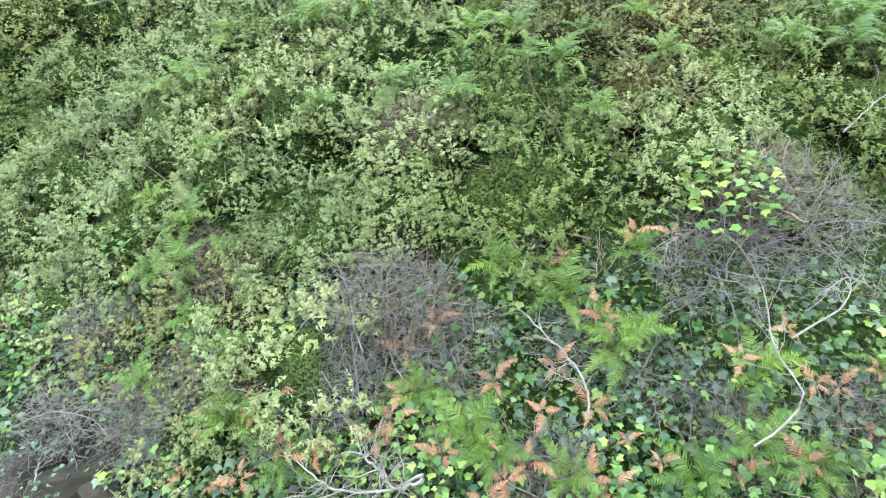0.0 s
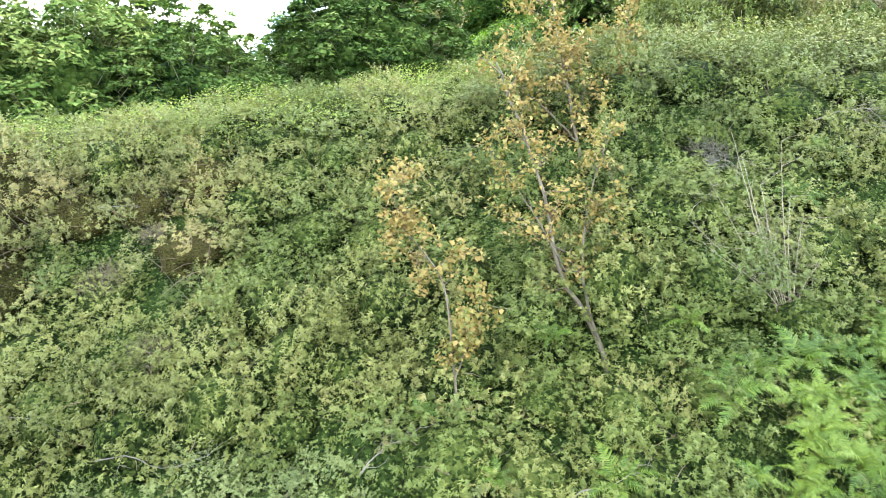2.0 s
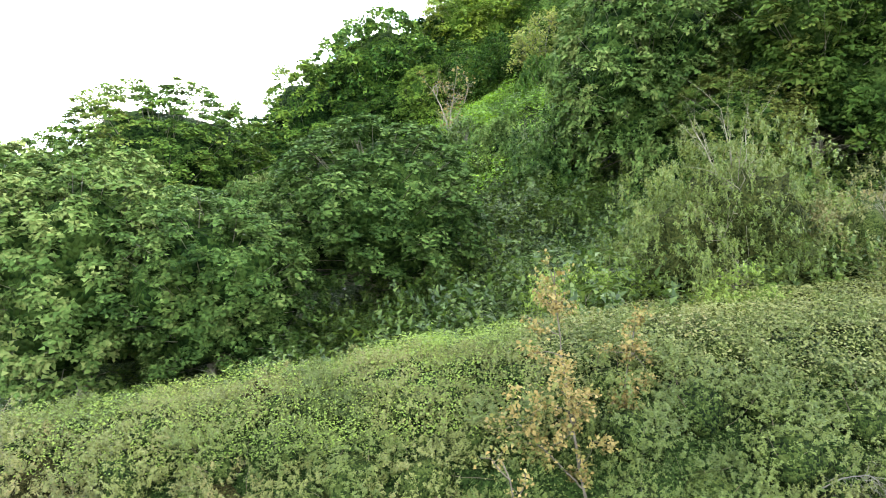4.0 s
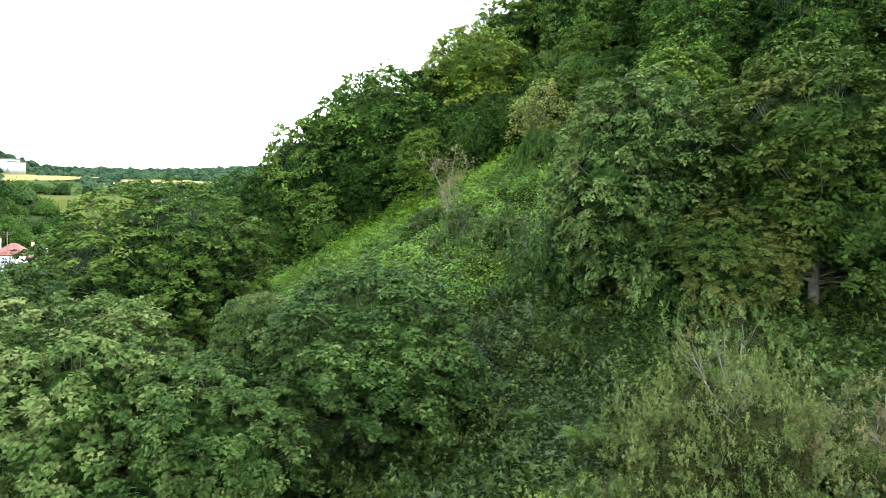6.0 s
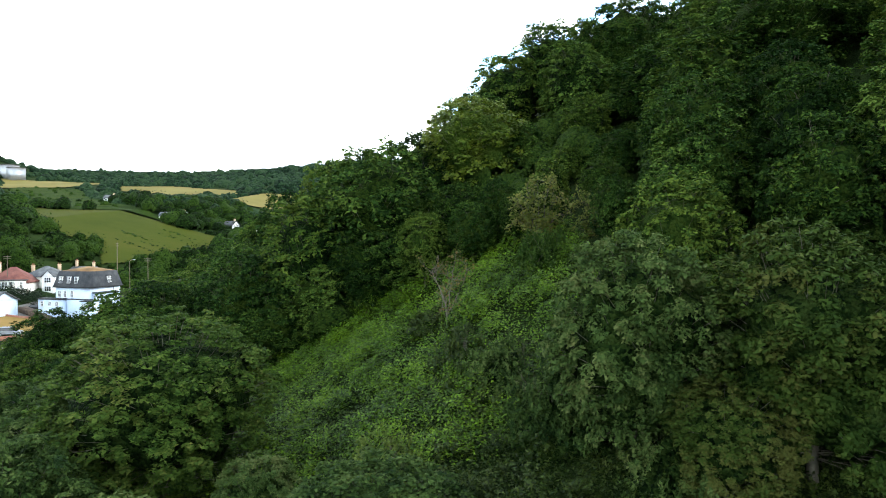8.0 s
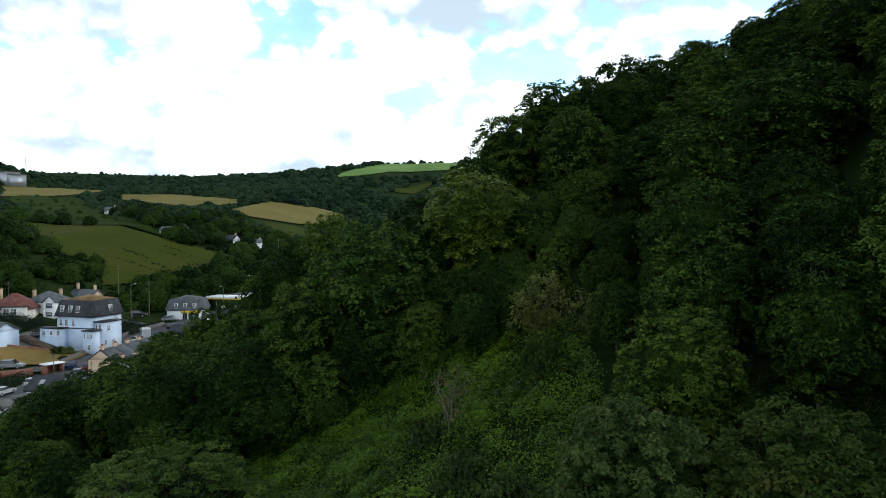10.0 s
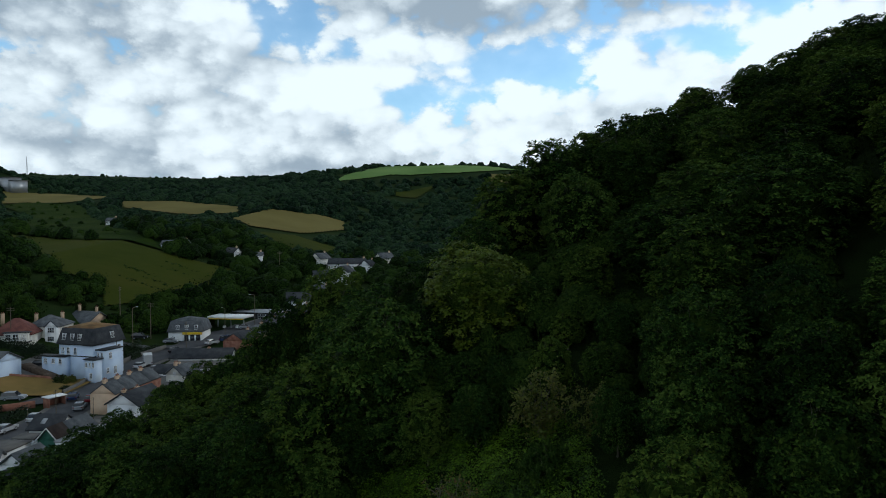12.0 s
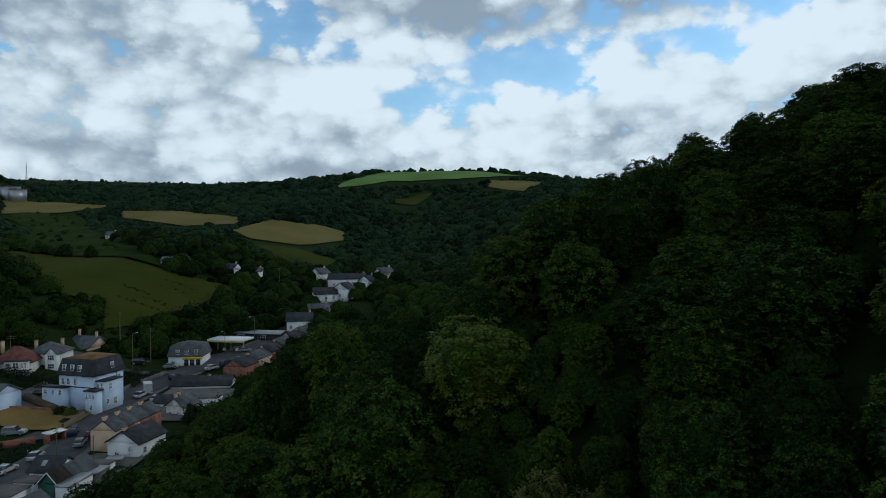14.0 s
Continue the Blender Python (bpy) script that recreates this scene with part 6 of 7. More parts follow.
sapling("thin young tree with sparse yellowing leaves", (5.6, 39.7, 15.4),
        [([(5.6, 39.7, 15.0), (5.6 + 0.1 * dx, 39.7, 16.6), (5.6 + 0.5 * dx, 39.7 + 0.5 * dy, 18.2 + 0.3 * (up - 18.2)), (5.6 + dx, 39.7 + dy, up)], 0.05, 15)
         for dx, dy, up in [(-0.2, 0, 20.7), (0.5, -0.5, 20.5), (-0.8, 0.4, 20.2), (1.1, 0.3, 19.6), (-1.4, -0.3, 19.1), (1.6, -0.2, 18.5), (-1.7, 0.2, 17.9)]],
        35, "sparse", 0.2, 3, 1.5, name="young_tree", keep=0.8, bark="branch")
sapling("thin pale young tree with sparse yellowing leaves", (8.4, 38.8, 17.5),
        [([(8.4, 38.8, 16.5), (8.5, 38.8, 17.8), (8.5, 38.8, 19.0)], 0.06, 16), ([(8.4, 38.8, 16.9), (9, 38.8, 18.2)], 0.05, 10)],
        36, "sparse", 0.14, 11, 2.4, name="young_tree", keep=0.75)


def big_bush(label, x, y, r, h, seed, mat, shoots, leaf):
    t = thing("bush", label, "bush", "bushes behind the bank", pose(x, y, drape(x, y) - 0.3))
    V, F = shrub_mesh(seed, shoots, 14, leaf * 0.62 / r, loose=1.0)
    rng = np.random.default_rng(seed)
    part("foliage", mesh_of("foliage", V * np.array([r, r, h]) / np.array([0.62, 0.62, 0.5]), F, M[mat]), t)
    # core colour darker than the bush's leaves, painting its inner shade
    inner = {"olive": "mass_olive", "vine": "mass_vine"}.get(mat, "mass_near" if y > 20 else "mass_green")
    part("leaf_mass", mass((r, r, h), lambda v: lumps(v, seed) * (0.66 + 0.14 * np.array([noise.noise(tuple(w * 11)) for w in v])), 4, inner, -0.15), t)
    (V, F), _ = branchwork(rng, (0, 0, 0), (0.1, 0, 1), h * 0.6, 0.07, 3, 9, 0.12, 0, 7, 5, 0.7, 0.7, 0.3)
    part("stem", mesh_of("stem", V, F, M["bark"]), t)


big_bush("large olive-green bush with upright leafy shoots", 5.3, 12.6, 2.6, 3.8, 151, "olive", 4200, 0.042)
big_bush("rounded rusty-green bush beside the olive bush", 8.0, 12.2, 1.8, 2.4, 152, "shrub_grey", 1900, 0.042)
big_bush("light green leafy bush behind the bank", 2.5, 12.0, 1.3, 1.5, 153, "vine", 700, 0.05)
big_bush("bright green vine-covered bush below the olive bush", 4.6, 10.6, 1.1, 1.1, 165, "vine", 600, 0.045)
big_bush("light green leafy bush on the bank top", -0.5, 9.8, 1.0, 0.8, 154, "vine", 400, 0.045)
big_bush("pale grey-green shrub at the edge of the clearing", 5.3, 36.6, 1.5, 2.6, 155, "syc_rust", 620, 0.12)
big_bush("low willow shrub in the clearing", 0.8, 31.0, 1.6, 2.0, 156, "bracken", 420, 0.11)
big_bush("low grey-green willow shrub in the clearing", -1.0, 35.5, 1.4, 1.5, 157, "bracken", 380, 0.11)
big_bush("light yellow-green vine-covered bush below the clearing", -2.4, 25.0, 1.7, 2.2, 160, "vine", 620, 0.1)
big_bush("green low bush in the clearing", 2.6, 28.5, 2.0, 2.4, 158, "syc_near", 600, 0.12)
big_bush("dark green thicket below the trees", 4.0, 25.0, 2.2, 3.0, 159, "syc_near", 700, 0.12)
big_bush("light green shrub on the bank crest", -4.6, 9.6, 1.2, 0.8, 160, "vine", 400, 0.045)
big_bush("dark green sycamore suckers below the tree", 8.6, 19.6, 2.0, 2.4, 162, "syc_near", 380, 0.10)
big_bush("dark green thicket below the trees", 7.3, 22.0, 2.0, 2.8, 164, "syc_near", 420, 0.12)

# ---------------------------------------------------------------- the village


def box(x0, x1, y0, y1, z0, z1):
    V = np.array([(x, y, z) for z in (z0, z1) for x, y in ((x0, y0), (x1, y0), (x1, y1), (x0, y1))], float)
    F = np.array([[0, 3, 2, 1], [4, 5, 6, 7], [0, 1, 5, 4], [1, 2, 6, 5], [2, 3, 7, 6], [3, 0, 4, 7]])
    return V, F


def boxes_mesh(name, mat, *bs):
    return mesh_of(name, *join(*[box(*b) for b in bs]), M[mat])


WINDOW = {}


def window(parent, w, h, m, bars=1):
    """A white framed window, its sill and pane, facing -y at the pose m."""
    key = (round(w, 2), round(h, 2), bars)
    if key not in WINDOW:
        f = 0.09
        bs = [(-w / 2, -w / 2 + f, -0.06, 0.08, 0, h), (w / 2 - f, w / 2, -0.06, 0.08, 0, h), (-w / 2 + f, w / 2 - f, -0.06, 0.08, 0, f), (-w / 2 + f, w / 2 - f, -0.06, 0.08, h - f, h),
              (-w / 2 + f, w / 2 - f, -0.05, 0.05, h * 0.5 - 0.03, h * 0.5 + 0.03)]
        bs += [(-w / 2 + w * k / (bars + 1) - 0.03, -w / 2 + w * k / (bars + 1) + 0.03, -0.045, 0.045, f, h - f) for k in range(1, bars + 1)]
        WINDOW[key] = (boxes_mesh("window", "frame", *bs), boxes_mesh("pane", "glass", (-w / 2 + f * 0.9, w / 2 - f * 0.9, 0.0, 0.02, f * 0.9, h - f * 0.9)), boxes_mesh("sill", "frame", (-w / 2 - 0.08, w / 2 + 0.08, -0.16, 0.02, -0.09, -0.003)))
    fr, pane, sill = WINDOW[key]
    ob = part("window", fr, parent)
    ob.matrix_basis = m
    part("pane", pane, ob)
    part("sill", sill, ob)
    return ob


def facing(w, d, side, u, z):
    """The pose of something on a wall of a w x d house: side f, b, l or r; u along it."""
    return {"f": pose(u, -d / 2, z), "b": pose(-u, d / 2, z, 0, 0, 180), "l": pose(-w / 2, -u, z, 0, 0, -90), "r": pose(w / 2, u, z, 0, 0, 90)}[side]


def roof_mesh(kind, w, d, z, h, mat, over=0.35, thick=0.22):
    """A roof over w x d with its eaves at z: gable (ridge along x), hip, or mansard."""
    a, b = w / 2 + over, d / 2 + over
    low = z - thick * 0.6
    if kind == "gable":
        V = [(-a, -b, low), (a, -b, low), (a, b, low), (-a, b, low), (-a, 0, z + h), (a, 0, z + h)]
        V += [(x, y, q + thick) for x, y, q in V]
        F4 = [[0, 1, 5, 4], [2, 3, 4, 5], [6, 10, 11, 7], [8, 11, 10, 9], [0, 6, 7, 1], [2, 8, 9, 3], [0, 4, 10, 6], [4, 3, 9, 10], [1, 7, 11, 5], [5, 11, 8, 2]]
        return mesh_of("roof", np.array(V), np.array(F4), M[mat])
    if kind == "hip":
        r = max(0.2, w / 2 - d / 2)
        V = [(-a, -b, low), (a, -b, low), (a, b, low), (-a, b, low), (-r, 0, z + h), (r, 0, z + h), (-a, -b, low + thick), (a, -b, low + thick), (a, b, low + thick), (-a, b, low + thick)]
        F4 = [[6, 7, 5, 4], [8, 9, 4, 5], [0, 1, 7, 6], [1, 2, 8, 7], [2, 3, 9, 8], [3, 0, 6, 9], [0, 3, 2, 1]]
        return mesh_of("roof", np.array(V), [np.array(F4), np.array([[7, 8, 5], [9, 6, 4]])], M[mat])
    k = 0.8 if kind == "mansard" else 1.0
    i, j = a - k, b - k
    V = [(-a, -b, low), (a, -b, low), (a, b, low), (-a, b, low), (-a, -b, low + thick), (a, -b, low + thick), (a, b, low + thick), (-a, b, low + thick), (-i, -j, z + h), (i, -j, z + h), (i, j, z + h), (-i, j, z + h)]
    F4 = [[0, 3, 2, 1], [0, 1, 5, 4], [1, 2, 6, 5], [2, 3, 7, 6], [3, 0, 4, 7], [4, 5, 9, 8], [5, 6, 10, 9], [6, 7, 11, 10], [7, 4, 8, 11], [8, 9, 10, 11]]
    return mesh_of("roof", np.array(V), np.array(F4), M[mat])


def walls_mesh(w, d, z, mat, gable=0.0, thick=0.3):
    """Four walls with thickness, with gable ends up to gable above z."""
    a, b = w / 2, d / 2
    ps = [box(-a, a, -b, -b + thick, -1.5, z), box(-a, a, b - thick, b, -1.5, z), box(-a, -a + thick, -b + thick, b - thick, -1.5, z), box(a - thick, a, -b + thick, b - thick, -1.5, z)]
    V, F = join(*ps)
    tri = np.zeros((0, 3), int)
    if gable:
        n = len(V)
        G = []
        for x0, x1 in ((-a, -a + thick), (a - thick, a)):
            G += [(x0, -b, z), (x0, b, z), (x0, 0, z + gable), (x1, -b, z), (x1, b, z), (x1, 0, z + gable)]
        V = np.concatenate([V, np.array(G)])
        q, tri = [], []
        for k in (n, n + 6):
            tri += [[k, k + 2, k + 1], [k + 3, k + 4, k + 5]]
            q += [[k, k + 3, k + 5, k + 2], [k + 2, k + 5, k + 4, k + 1], [k, k + 1, k + 4, k + 3]]
        F = np.concatenate([F, np.array(q)])
        tri = np.array(tri)
    return mesh_of("wall", V, [F, tri], M[mat])


def chimney(parent, x, y, z, h, mat="tan", w=0.36):
    c = part("chimney", boxes_mesh("chimney", mat, (x - w, x + w, y - w / 2, y + w / 2, z, z + h), (x - w - 0.07, x + w + 0.07, y - w / 2 - 0.07, y + w / 2 + 0.07, z + h, z + h + 0.14)), parent)
    for k in (-0.18, 0.18):
        V, F = tubes(np.array([[(x + k, y, z + h + 0.1), (x + k, y, z + h + 0.3), (x + k, y, z + h + 0.5)]]), np.array([0.1, 0.09, 0.08]), 8)
        part("chimney_pot", mesh_of("chimney_pot", V, F, M["brick"]), c)
    return c


def house(label, x, y, turn, w, d, base, eave, rise, kind, wall, roof, wins=(), chims=(), over=0.35, name="house", group="village houses"):
    """wins: (side, u, z, width, height, bars); chims: (x, y, z, height)."""
    t = thing(name, label, "house", group, pose(x, y, base, 0, 0, turn))
    part("wall", walls_mesh(w, d, eave, wall, rise if kind == "gable" else 0), t)
    part("roof", roof_mesh(kind, w, d, eave, rise, roof, over), t)
    for side, u, z, ww, hh, bars in wins:
        window(t, ww, hh, facing(w, d, side, u, z), bars)
    for cx, cy, cz, ch in chims:
        chimney(t, cx, cy, cz, ch)
    return t


def dormer(parent, m, w=1.2, h=1.5, depth=1.4, roof="slate_dark", wall="frame"):
    b = part("dormer", boxes_mesh("dormer", wall, (-w / 2, w / 2, 0, depth, -0.2, h)), parent)
    b.matrix_basis = m
    part("dormer_roof", boxes_mesh("dormer_roof", roof, (-w / 2 - 0.12, w / 2 + 0.12, -0.15, depth, h, h + 0.14)), b)
    window(parent, w - 0.2, h - 0.2, m @ pose(0, -0.02, 0.1), 1)
    return b


def row(side, us, z, w=0.9, h=1.3, bars=1):
    return [(side, u, z, w, h, bars) for u in us]


def flat_block(parent, name, x0, x1, y0, y1, z1, wall, roof, over=0.2):
    b = part(name, boxes_mesh(name, wall, (x0, x1, y0, y1, -1.5, z1)), parent)
    part("flat_roof", boxes_mesh("flat_roof", roof, (x0 - over, x1 + over, y0 - over, y1 + over, z1, z1 + 0.22)), b)
    return b


def build_big_house():
    w, d = 8.8, 8.2
    t = house("large pale blue-white house with a dark mansard roof", -76.7, 137.8, -15.6, w, d, -0.2, 7.4, 3.2, "mansard", "blue_white", "slate_dark",
              row("f", (-3.4, -2.0, -0.2), 5.2, 0.8, 1.4) + row("f", (-3.4, -2.2), 2.3, 0.8, 1.4) + row("r", (2.9,), 5.2) + row("l", (-2, 2), 5.2, 0.9, 1.4))
    part("string_course", boxes_mesh("string_course", "dark", (-w / 2 - 0.06, w / 2 + 0.06, -d / 2 - 0.06, d / 2 + 0.06, 4.75, 4.95)), t)
    part("gutter", boxes_mesh("gutter", "dark", (-w / 2 - 0.45, w / 2 + 0.45, -d / 2 - 0.45, -d / 2 - 0.33, 7.22, 7.4), (w / 2 + 0.33, w / 2 + 0.45, -d / 2 - 0.33, d / 2 + 0.4, 7.22, 7.4)), t)
    part("upper_roof", roof_mesh("hip", w - 1.3, d - 1.3, 10.5, 1.0, "rust", 0.1), t)
    for u in (-3.0, -0.9, 1.0):
        dormer(t, pose(u, -d / 2 - 0.05, 8.15), 1.0, 1.4)
    dormer(t, pose(w / 2 + 0.05, 1.0, 8.15, 0, 0, 90), 1.0, 1.4)
    dormer(t, pose(-w / 2 - 0.05, 0.6, 8.15, 0, 0, -90), 1.0, 1.4)
    a = flat_block(t, "annexe", w / 2 + 0.02, w / 2 + 2.2, -3.4, 1.5, 6.1, "blue_white", "slate_dark")
    for u in (w / 2 + 0.6, w / 2 + 1.5):
        window(a, 0.55, 1.1, pose(u, -3.4, 4.6), 0)
    window(a, 0.8, 1.3, pose(w / 2 + 2.2, -1.9, 4.3, 0, 0, 90), 1)
    window(a, 0.8, 1.5, pose(w / 2 + 2.2, -0.6, 1.0, 0, 0, 90), 1)
    window(a, 0.7, 1.1, pose(w / 2 + 2.2, -2.6, 1.4, 0, 0, 90), 1)
    b = flat_block(t, "lower_annexe", w / 2 - 0.3, w / 2 + 2.25, -6.0, -d / 2 - 0.02, 4.6, "blue_white", "slate_dark", 0.25)
    for u in (w / 2 + 0.1, w / 2 + 1.0, w / 2 + 1.8):
        window(b, 0.5, 1.0, pose(u, -6.0, 3.1), 0)
    window(b, 0.7, 1.2, pose(w / 2 + 1.2, -6.0, 0.8), 1)
    c = flat_block(t, "side_wing", -7.4, -1.6, -5.6, -d / 2 - 0.02, 4.8, "blue_white", "dark")
    for u in (-6.4, -4.4, -2.6):
        window(c, 0.8, 1.0, pose(u, -5.6, 3.4), 1)
    V, F = tubes(np.array([[(w / 2 + 0.08, 2.2, 0.1), (w / 2 + 0.08, 2.2, 4), (w / 2 + 0.08, 2.2, 7.4)]]), np.array([0.05, 0.05, 0.05]), 6)
    part("drainpipe", mesh_of("drainpipe", V, F, M["dark"]), t)


build_big_house()

t = house("cream house with a steep red tiled roof", -101.2, 150.5, 12, 8.6, 7.4, 3.3, 3.9, 3.4, "hip", "cream", "tile_red", row("f", (-3.4, -1.6), 1.0, 1.1, 1.4), [(-3.2, 0.4, 5.6, 2.6)])
bay = part("bay", boxes_mesh("bay", "cream", (-0.8, 4.1, -5.0, -3.5, -1.0, 4.4)), t)
part("bay_roof", boxes_mesh("bay_roof", "slate_dark", (-1.1, 4.4, -5.3, -3.5, 2.25, 2.45), (-1.1, 4.4, -5.2, -3.5, 4.4, 4.6)), bay)
for u in (0.1, 1.65, 3.2):
    window(t, 1.3, 1.4, pose(u, -5.0, 2.75), 1)
    window(t, 1.2, 1.3, pose(u, -5.0, 0.6), 1)
t = house("cream house with a grey hipped slate roof", -97.4, 157.0, 8, 7.6, 7.0, 4.0, 4.2, 2.4, "hip", "cream", "slate", row("f", (-2.6,), 2.9, 1.2, 1.2, 2), [(-3.2, 0, 4.9, 1.8), (2.0, 1.8, 5.0, 1.8)])
bay = part("gable_bay", walls_mesh(3.0, 2.6, 4.2, "white", 1.4), t)
bay.matrix_basis = pose(2.3, -3.6, 0, 0, 0, 90)
part("bay_roof", roof_mesh("gable", 3.0, 2.6, 4.2, 1.4, "slate", 0.2), bay)
window(t, 1.5, 1.3, pose(2.3, -5.12, 2.8), 2)
window(t, 1.5, 1.2, pose(2.3, -5.12, 0.8), 2)
house("grey slate roofed house with white gable boards", -96.0, 171.0, -20, 8.0, 7.5, 3.5, 3.6, 2.6, "gable", "tan", "slate", row("f", (-2, 2), 1.2, 1.2, 1.2, 1), [(-3.0, 0, 5.4, 2.4), (3.0, 0, 5.4, 2.0)])
t = house("low pale blue-white house with a grey slate roof", -93.2, 129.4, -15, 10.5, 6.0, 0.2, 4.6, 1.7, "gable", "blue_white", "slate", row("f", (-3, 0.5, 3.6), 2.6, 0.9, 1.2) + row("f", (-3, 3.6), 0.4, 0.9, 1.2))
flat_block(t, "front_wing", -2.0, 5.0, -5.2, -3.02, 3.6, "blue_white", "slate")

t = house("white shop with a grey slate mansard roof", -70.0, 173.5, 4, 8.6, 7.6, 1.2, 3.3, 2.7, "mansard", "white", "slate", row("f", (-3.0,), 0.6, 1.0, 1.5))
part("upper_roof", roof_mesh("hip", 7.2, 6.2, 5.9, 1.0, "slate", 0.1), t)
for u in (-1.9, 0.4, 2.8):
    dormer(t, pose(u, -3.85, 3.8), 1.0, 1.3, roof="slate")
part("sign_band", boxes_mesh("sign_band", "yellow_paint", (-0.6, 4.35, -4.12, -3.82, 2.5, 3.1)), t)
for u in (-0.4, 1.1, 2.6, 4.1):
    part("shop_pillar", boxes_mesh("shop_pillar", "frame", (u - 0.18, u + 0.18, -4.05, -3.82, 0, 2.5)), t)
part("shop_front", boxes_mesh("shop_front", "glass", (-0.2, 3.9, -3.86, -3.81, 0.4, 2.4)), t)

t = thing("petrol_canopy", "white flat petrol canopy with a yellow fascia", "canopy", "", pose(-63.2, 186.0, 2.6, 0, 0, -10))
part("canopy_roof", boxes_mesh("canopy_roof", "white", (-5.5, 5.5, -3.2, 3.2, 3.6, 4.2)), t)
part("fascia", boxes_mesh("fascia", "yellow_paint", (-5.56, 5.56, -3.3, -3.21, 3.4, 3.62)), t)
for u in (-4, 0, 4):
    part("post", boxes_mesh("post", "metal", (u - 0.12, u + 0.12, -0.12, 0.12, -0.8, 3.6)), t)
for u in (-2, 2):
    part("petrol_pump", boxes_mesh("petrol_pump", "frame", (u - 0.4, u + 0.4, -0.3, 0.3, -0.8, 1.1), (u - 0.3, u + 0.3, -0.2, 0.2, 1.1, 1.3)), t)
t = house("long low garage building with a grey metal roof", -60.5, 203.0, -12, 18, 6, 3.4, 2.6, 0.5, "gable", "dark", "metal", [("f", -4, 0.6, 2.6, 1.6, 2), ("f", 3, 0.6, 2.6, 1.6, 2)], name="garage")
house("long white cottage row with a black slate roof", -58.3, 152.6, 4, 13.6, 5.6, -1.2, 2.4, 1.7, "gable", "white", "slate_dark", row("f", (-5.0, -2.6, 3.4, 4.8), 0.6, 0.8, 1.1), [(1.2, 0, 3.2, 1.0)])
house("small white cottage with a dark slate roof", -60.2, 137.2, -6, 4.2, 3.8, -1.2, 2.0, 1.3, "gable", "white", "slate_dark", row("f", (-1.2, 1.1), 0.6, 0.8, 1.0), [(1.9, 0.9, 2.4, 1.2)])
house("small cream gabled cottage with a chimney", -55.0, 132.4, 70, 4.6, 4.4, -1.2, 2.6, 1.7, "gable", "cream", "slate", row("l", (-1.1, 1.0), 0.6, 0.7, 1.0) + row("l", (0,), 2.5, 0.6, 0.7), [(-2.0, 0, 3.9, 1.1)])
flat = thing("outbuilding", "white flat-roofed outbuilding behind the cottage", "outbuilding", "", pose(-52.9, 139.6, -1.2, 0, 0, 4))
flat_block(flat, "wall", -3.2, 3.0, -1.8, 2.0, 2.4, "white", "pave")
flat = thing("outbuilding", "low pale lean-to beside the small cottage", "outbuilding", "", pose(-51.4, 135.4, -1.0, 0, 0, 12))
flat_block(flat, "wall", -2.0, 2.2, -1.4, 1.3, 2.0, "cream", "metal")
# the terrace along the road: tan end gable, slate roof, one house after another
ax = math.degrees(math.atan2(13.4, 1.9))
for k in range(4):
    f = (k + 0.5) / 4
    house("tan rendered terraced house with a grey slate roof" if k == 0 else "terraced house with a lichened grey slate roof", -59.7 + 1.9 * f, 110.4 + 13.4 * f, ax, 3.4, 4.7, -1.6, 4.0 + 0.04 * k, 1.6, "gable", "tan" if k == 0 else "brick", "slate",
          row("b", (-0.8, 0.8), 0.7, 0.8, 1.1) + row("b", (-0.8, 0.8), 2.6, 0.8, 1.0), [(-1.3, 0.0, 5.2, 1.0), (0.3, 0.9, 4.7, 1.1)], over=0.05, group="terraced houses")
for k in range(6):
    x, y = -52.8 + 1.35 * k, 163 + 7.6 * k
    house("roadside terraced house with a grey slate roof", x, y, 78, 7.5, 5.6, drape(x, y) - 0.6, 2.7, 1.7, "gable", "tan" if k % 3 == 1 else "brick", "slate" if k % 2 else "slate_dark", row("b", (-1.6, 1.6), 0.6), [(3.2, 0, 3.9, 0.9)], over=0.06, group="terraced houses")
t = house("white gabled house with a dark slate roof", -53.9, 110.6, 78, 7.0, 6.0, -1.8, 3.1, 1.9, "gable", "white", "slate_dark", row("l", (1.4,), 1.6, 0.9, 1.1) + row("l", (-1.2,), 0.5, 0.9, 1.1) + row("f", (-2.0, 1.0), 1.2, 0.9, 1.1), [(-3.2, 0.0, 4.6, 0.8), (1.2, 0.9, 4.0, 1.0)])
t = house("white bungalow with a black slate roof and a skylight", -60.7, 98.0, -3, 4.4, 4.4, -1.6, 2.2, 1.6, "gable", "white", "slate_dark", row("f", (-1.4, 0.2), 0.8, 0.8, 1.0), [])
sky = part("skylight", boxes_mesh("skylight", "metal", (-0.35, 0.35, -0.5, 0.5, 0, 0.1)), t)
sky.matrix_basis = pose(-0.5, -1.2, 3.16, 36, 0, 0)
t = house("cottage with a green painted gable and a brown slate roof", -57.1, 92.7, 82, 2.8, 3.3, -1.7, 2.1, 1.7, "gable", "green_paint", "tile_brown", [], [])
part("bargeboard", mesh_of("bargeboard", *join(tubes(np.array([[(-1.75, -2.0, 1.8), (-1.75, -1.0, 2.85), (-1.75, 0, 3.9)]]), np.array([0.09, 0.09, 0.09]), 4), tubes(np.array([[(-1.75, 0, 3.9), (-1.75, 1.0, 2.85), (-1.75, 2.0, 1.8)]]), np.array([0.09, 0.09, 0.09]), 4)), M["frame"]), t)
t = house("cottage with a grey slate roof and roof windows", -56.5, 96.6, 82, 4.4, 3.4, -1.7, 2.1, 1.7, "gable", "white", "slate", [], [])
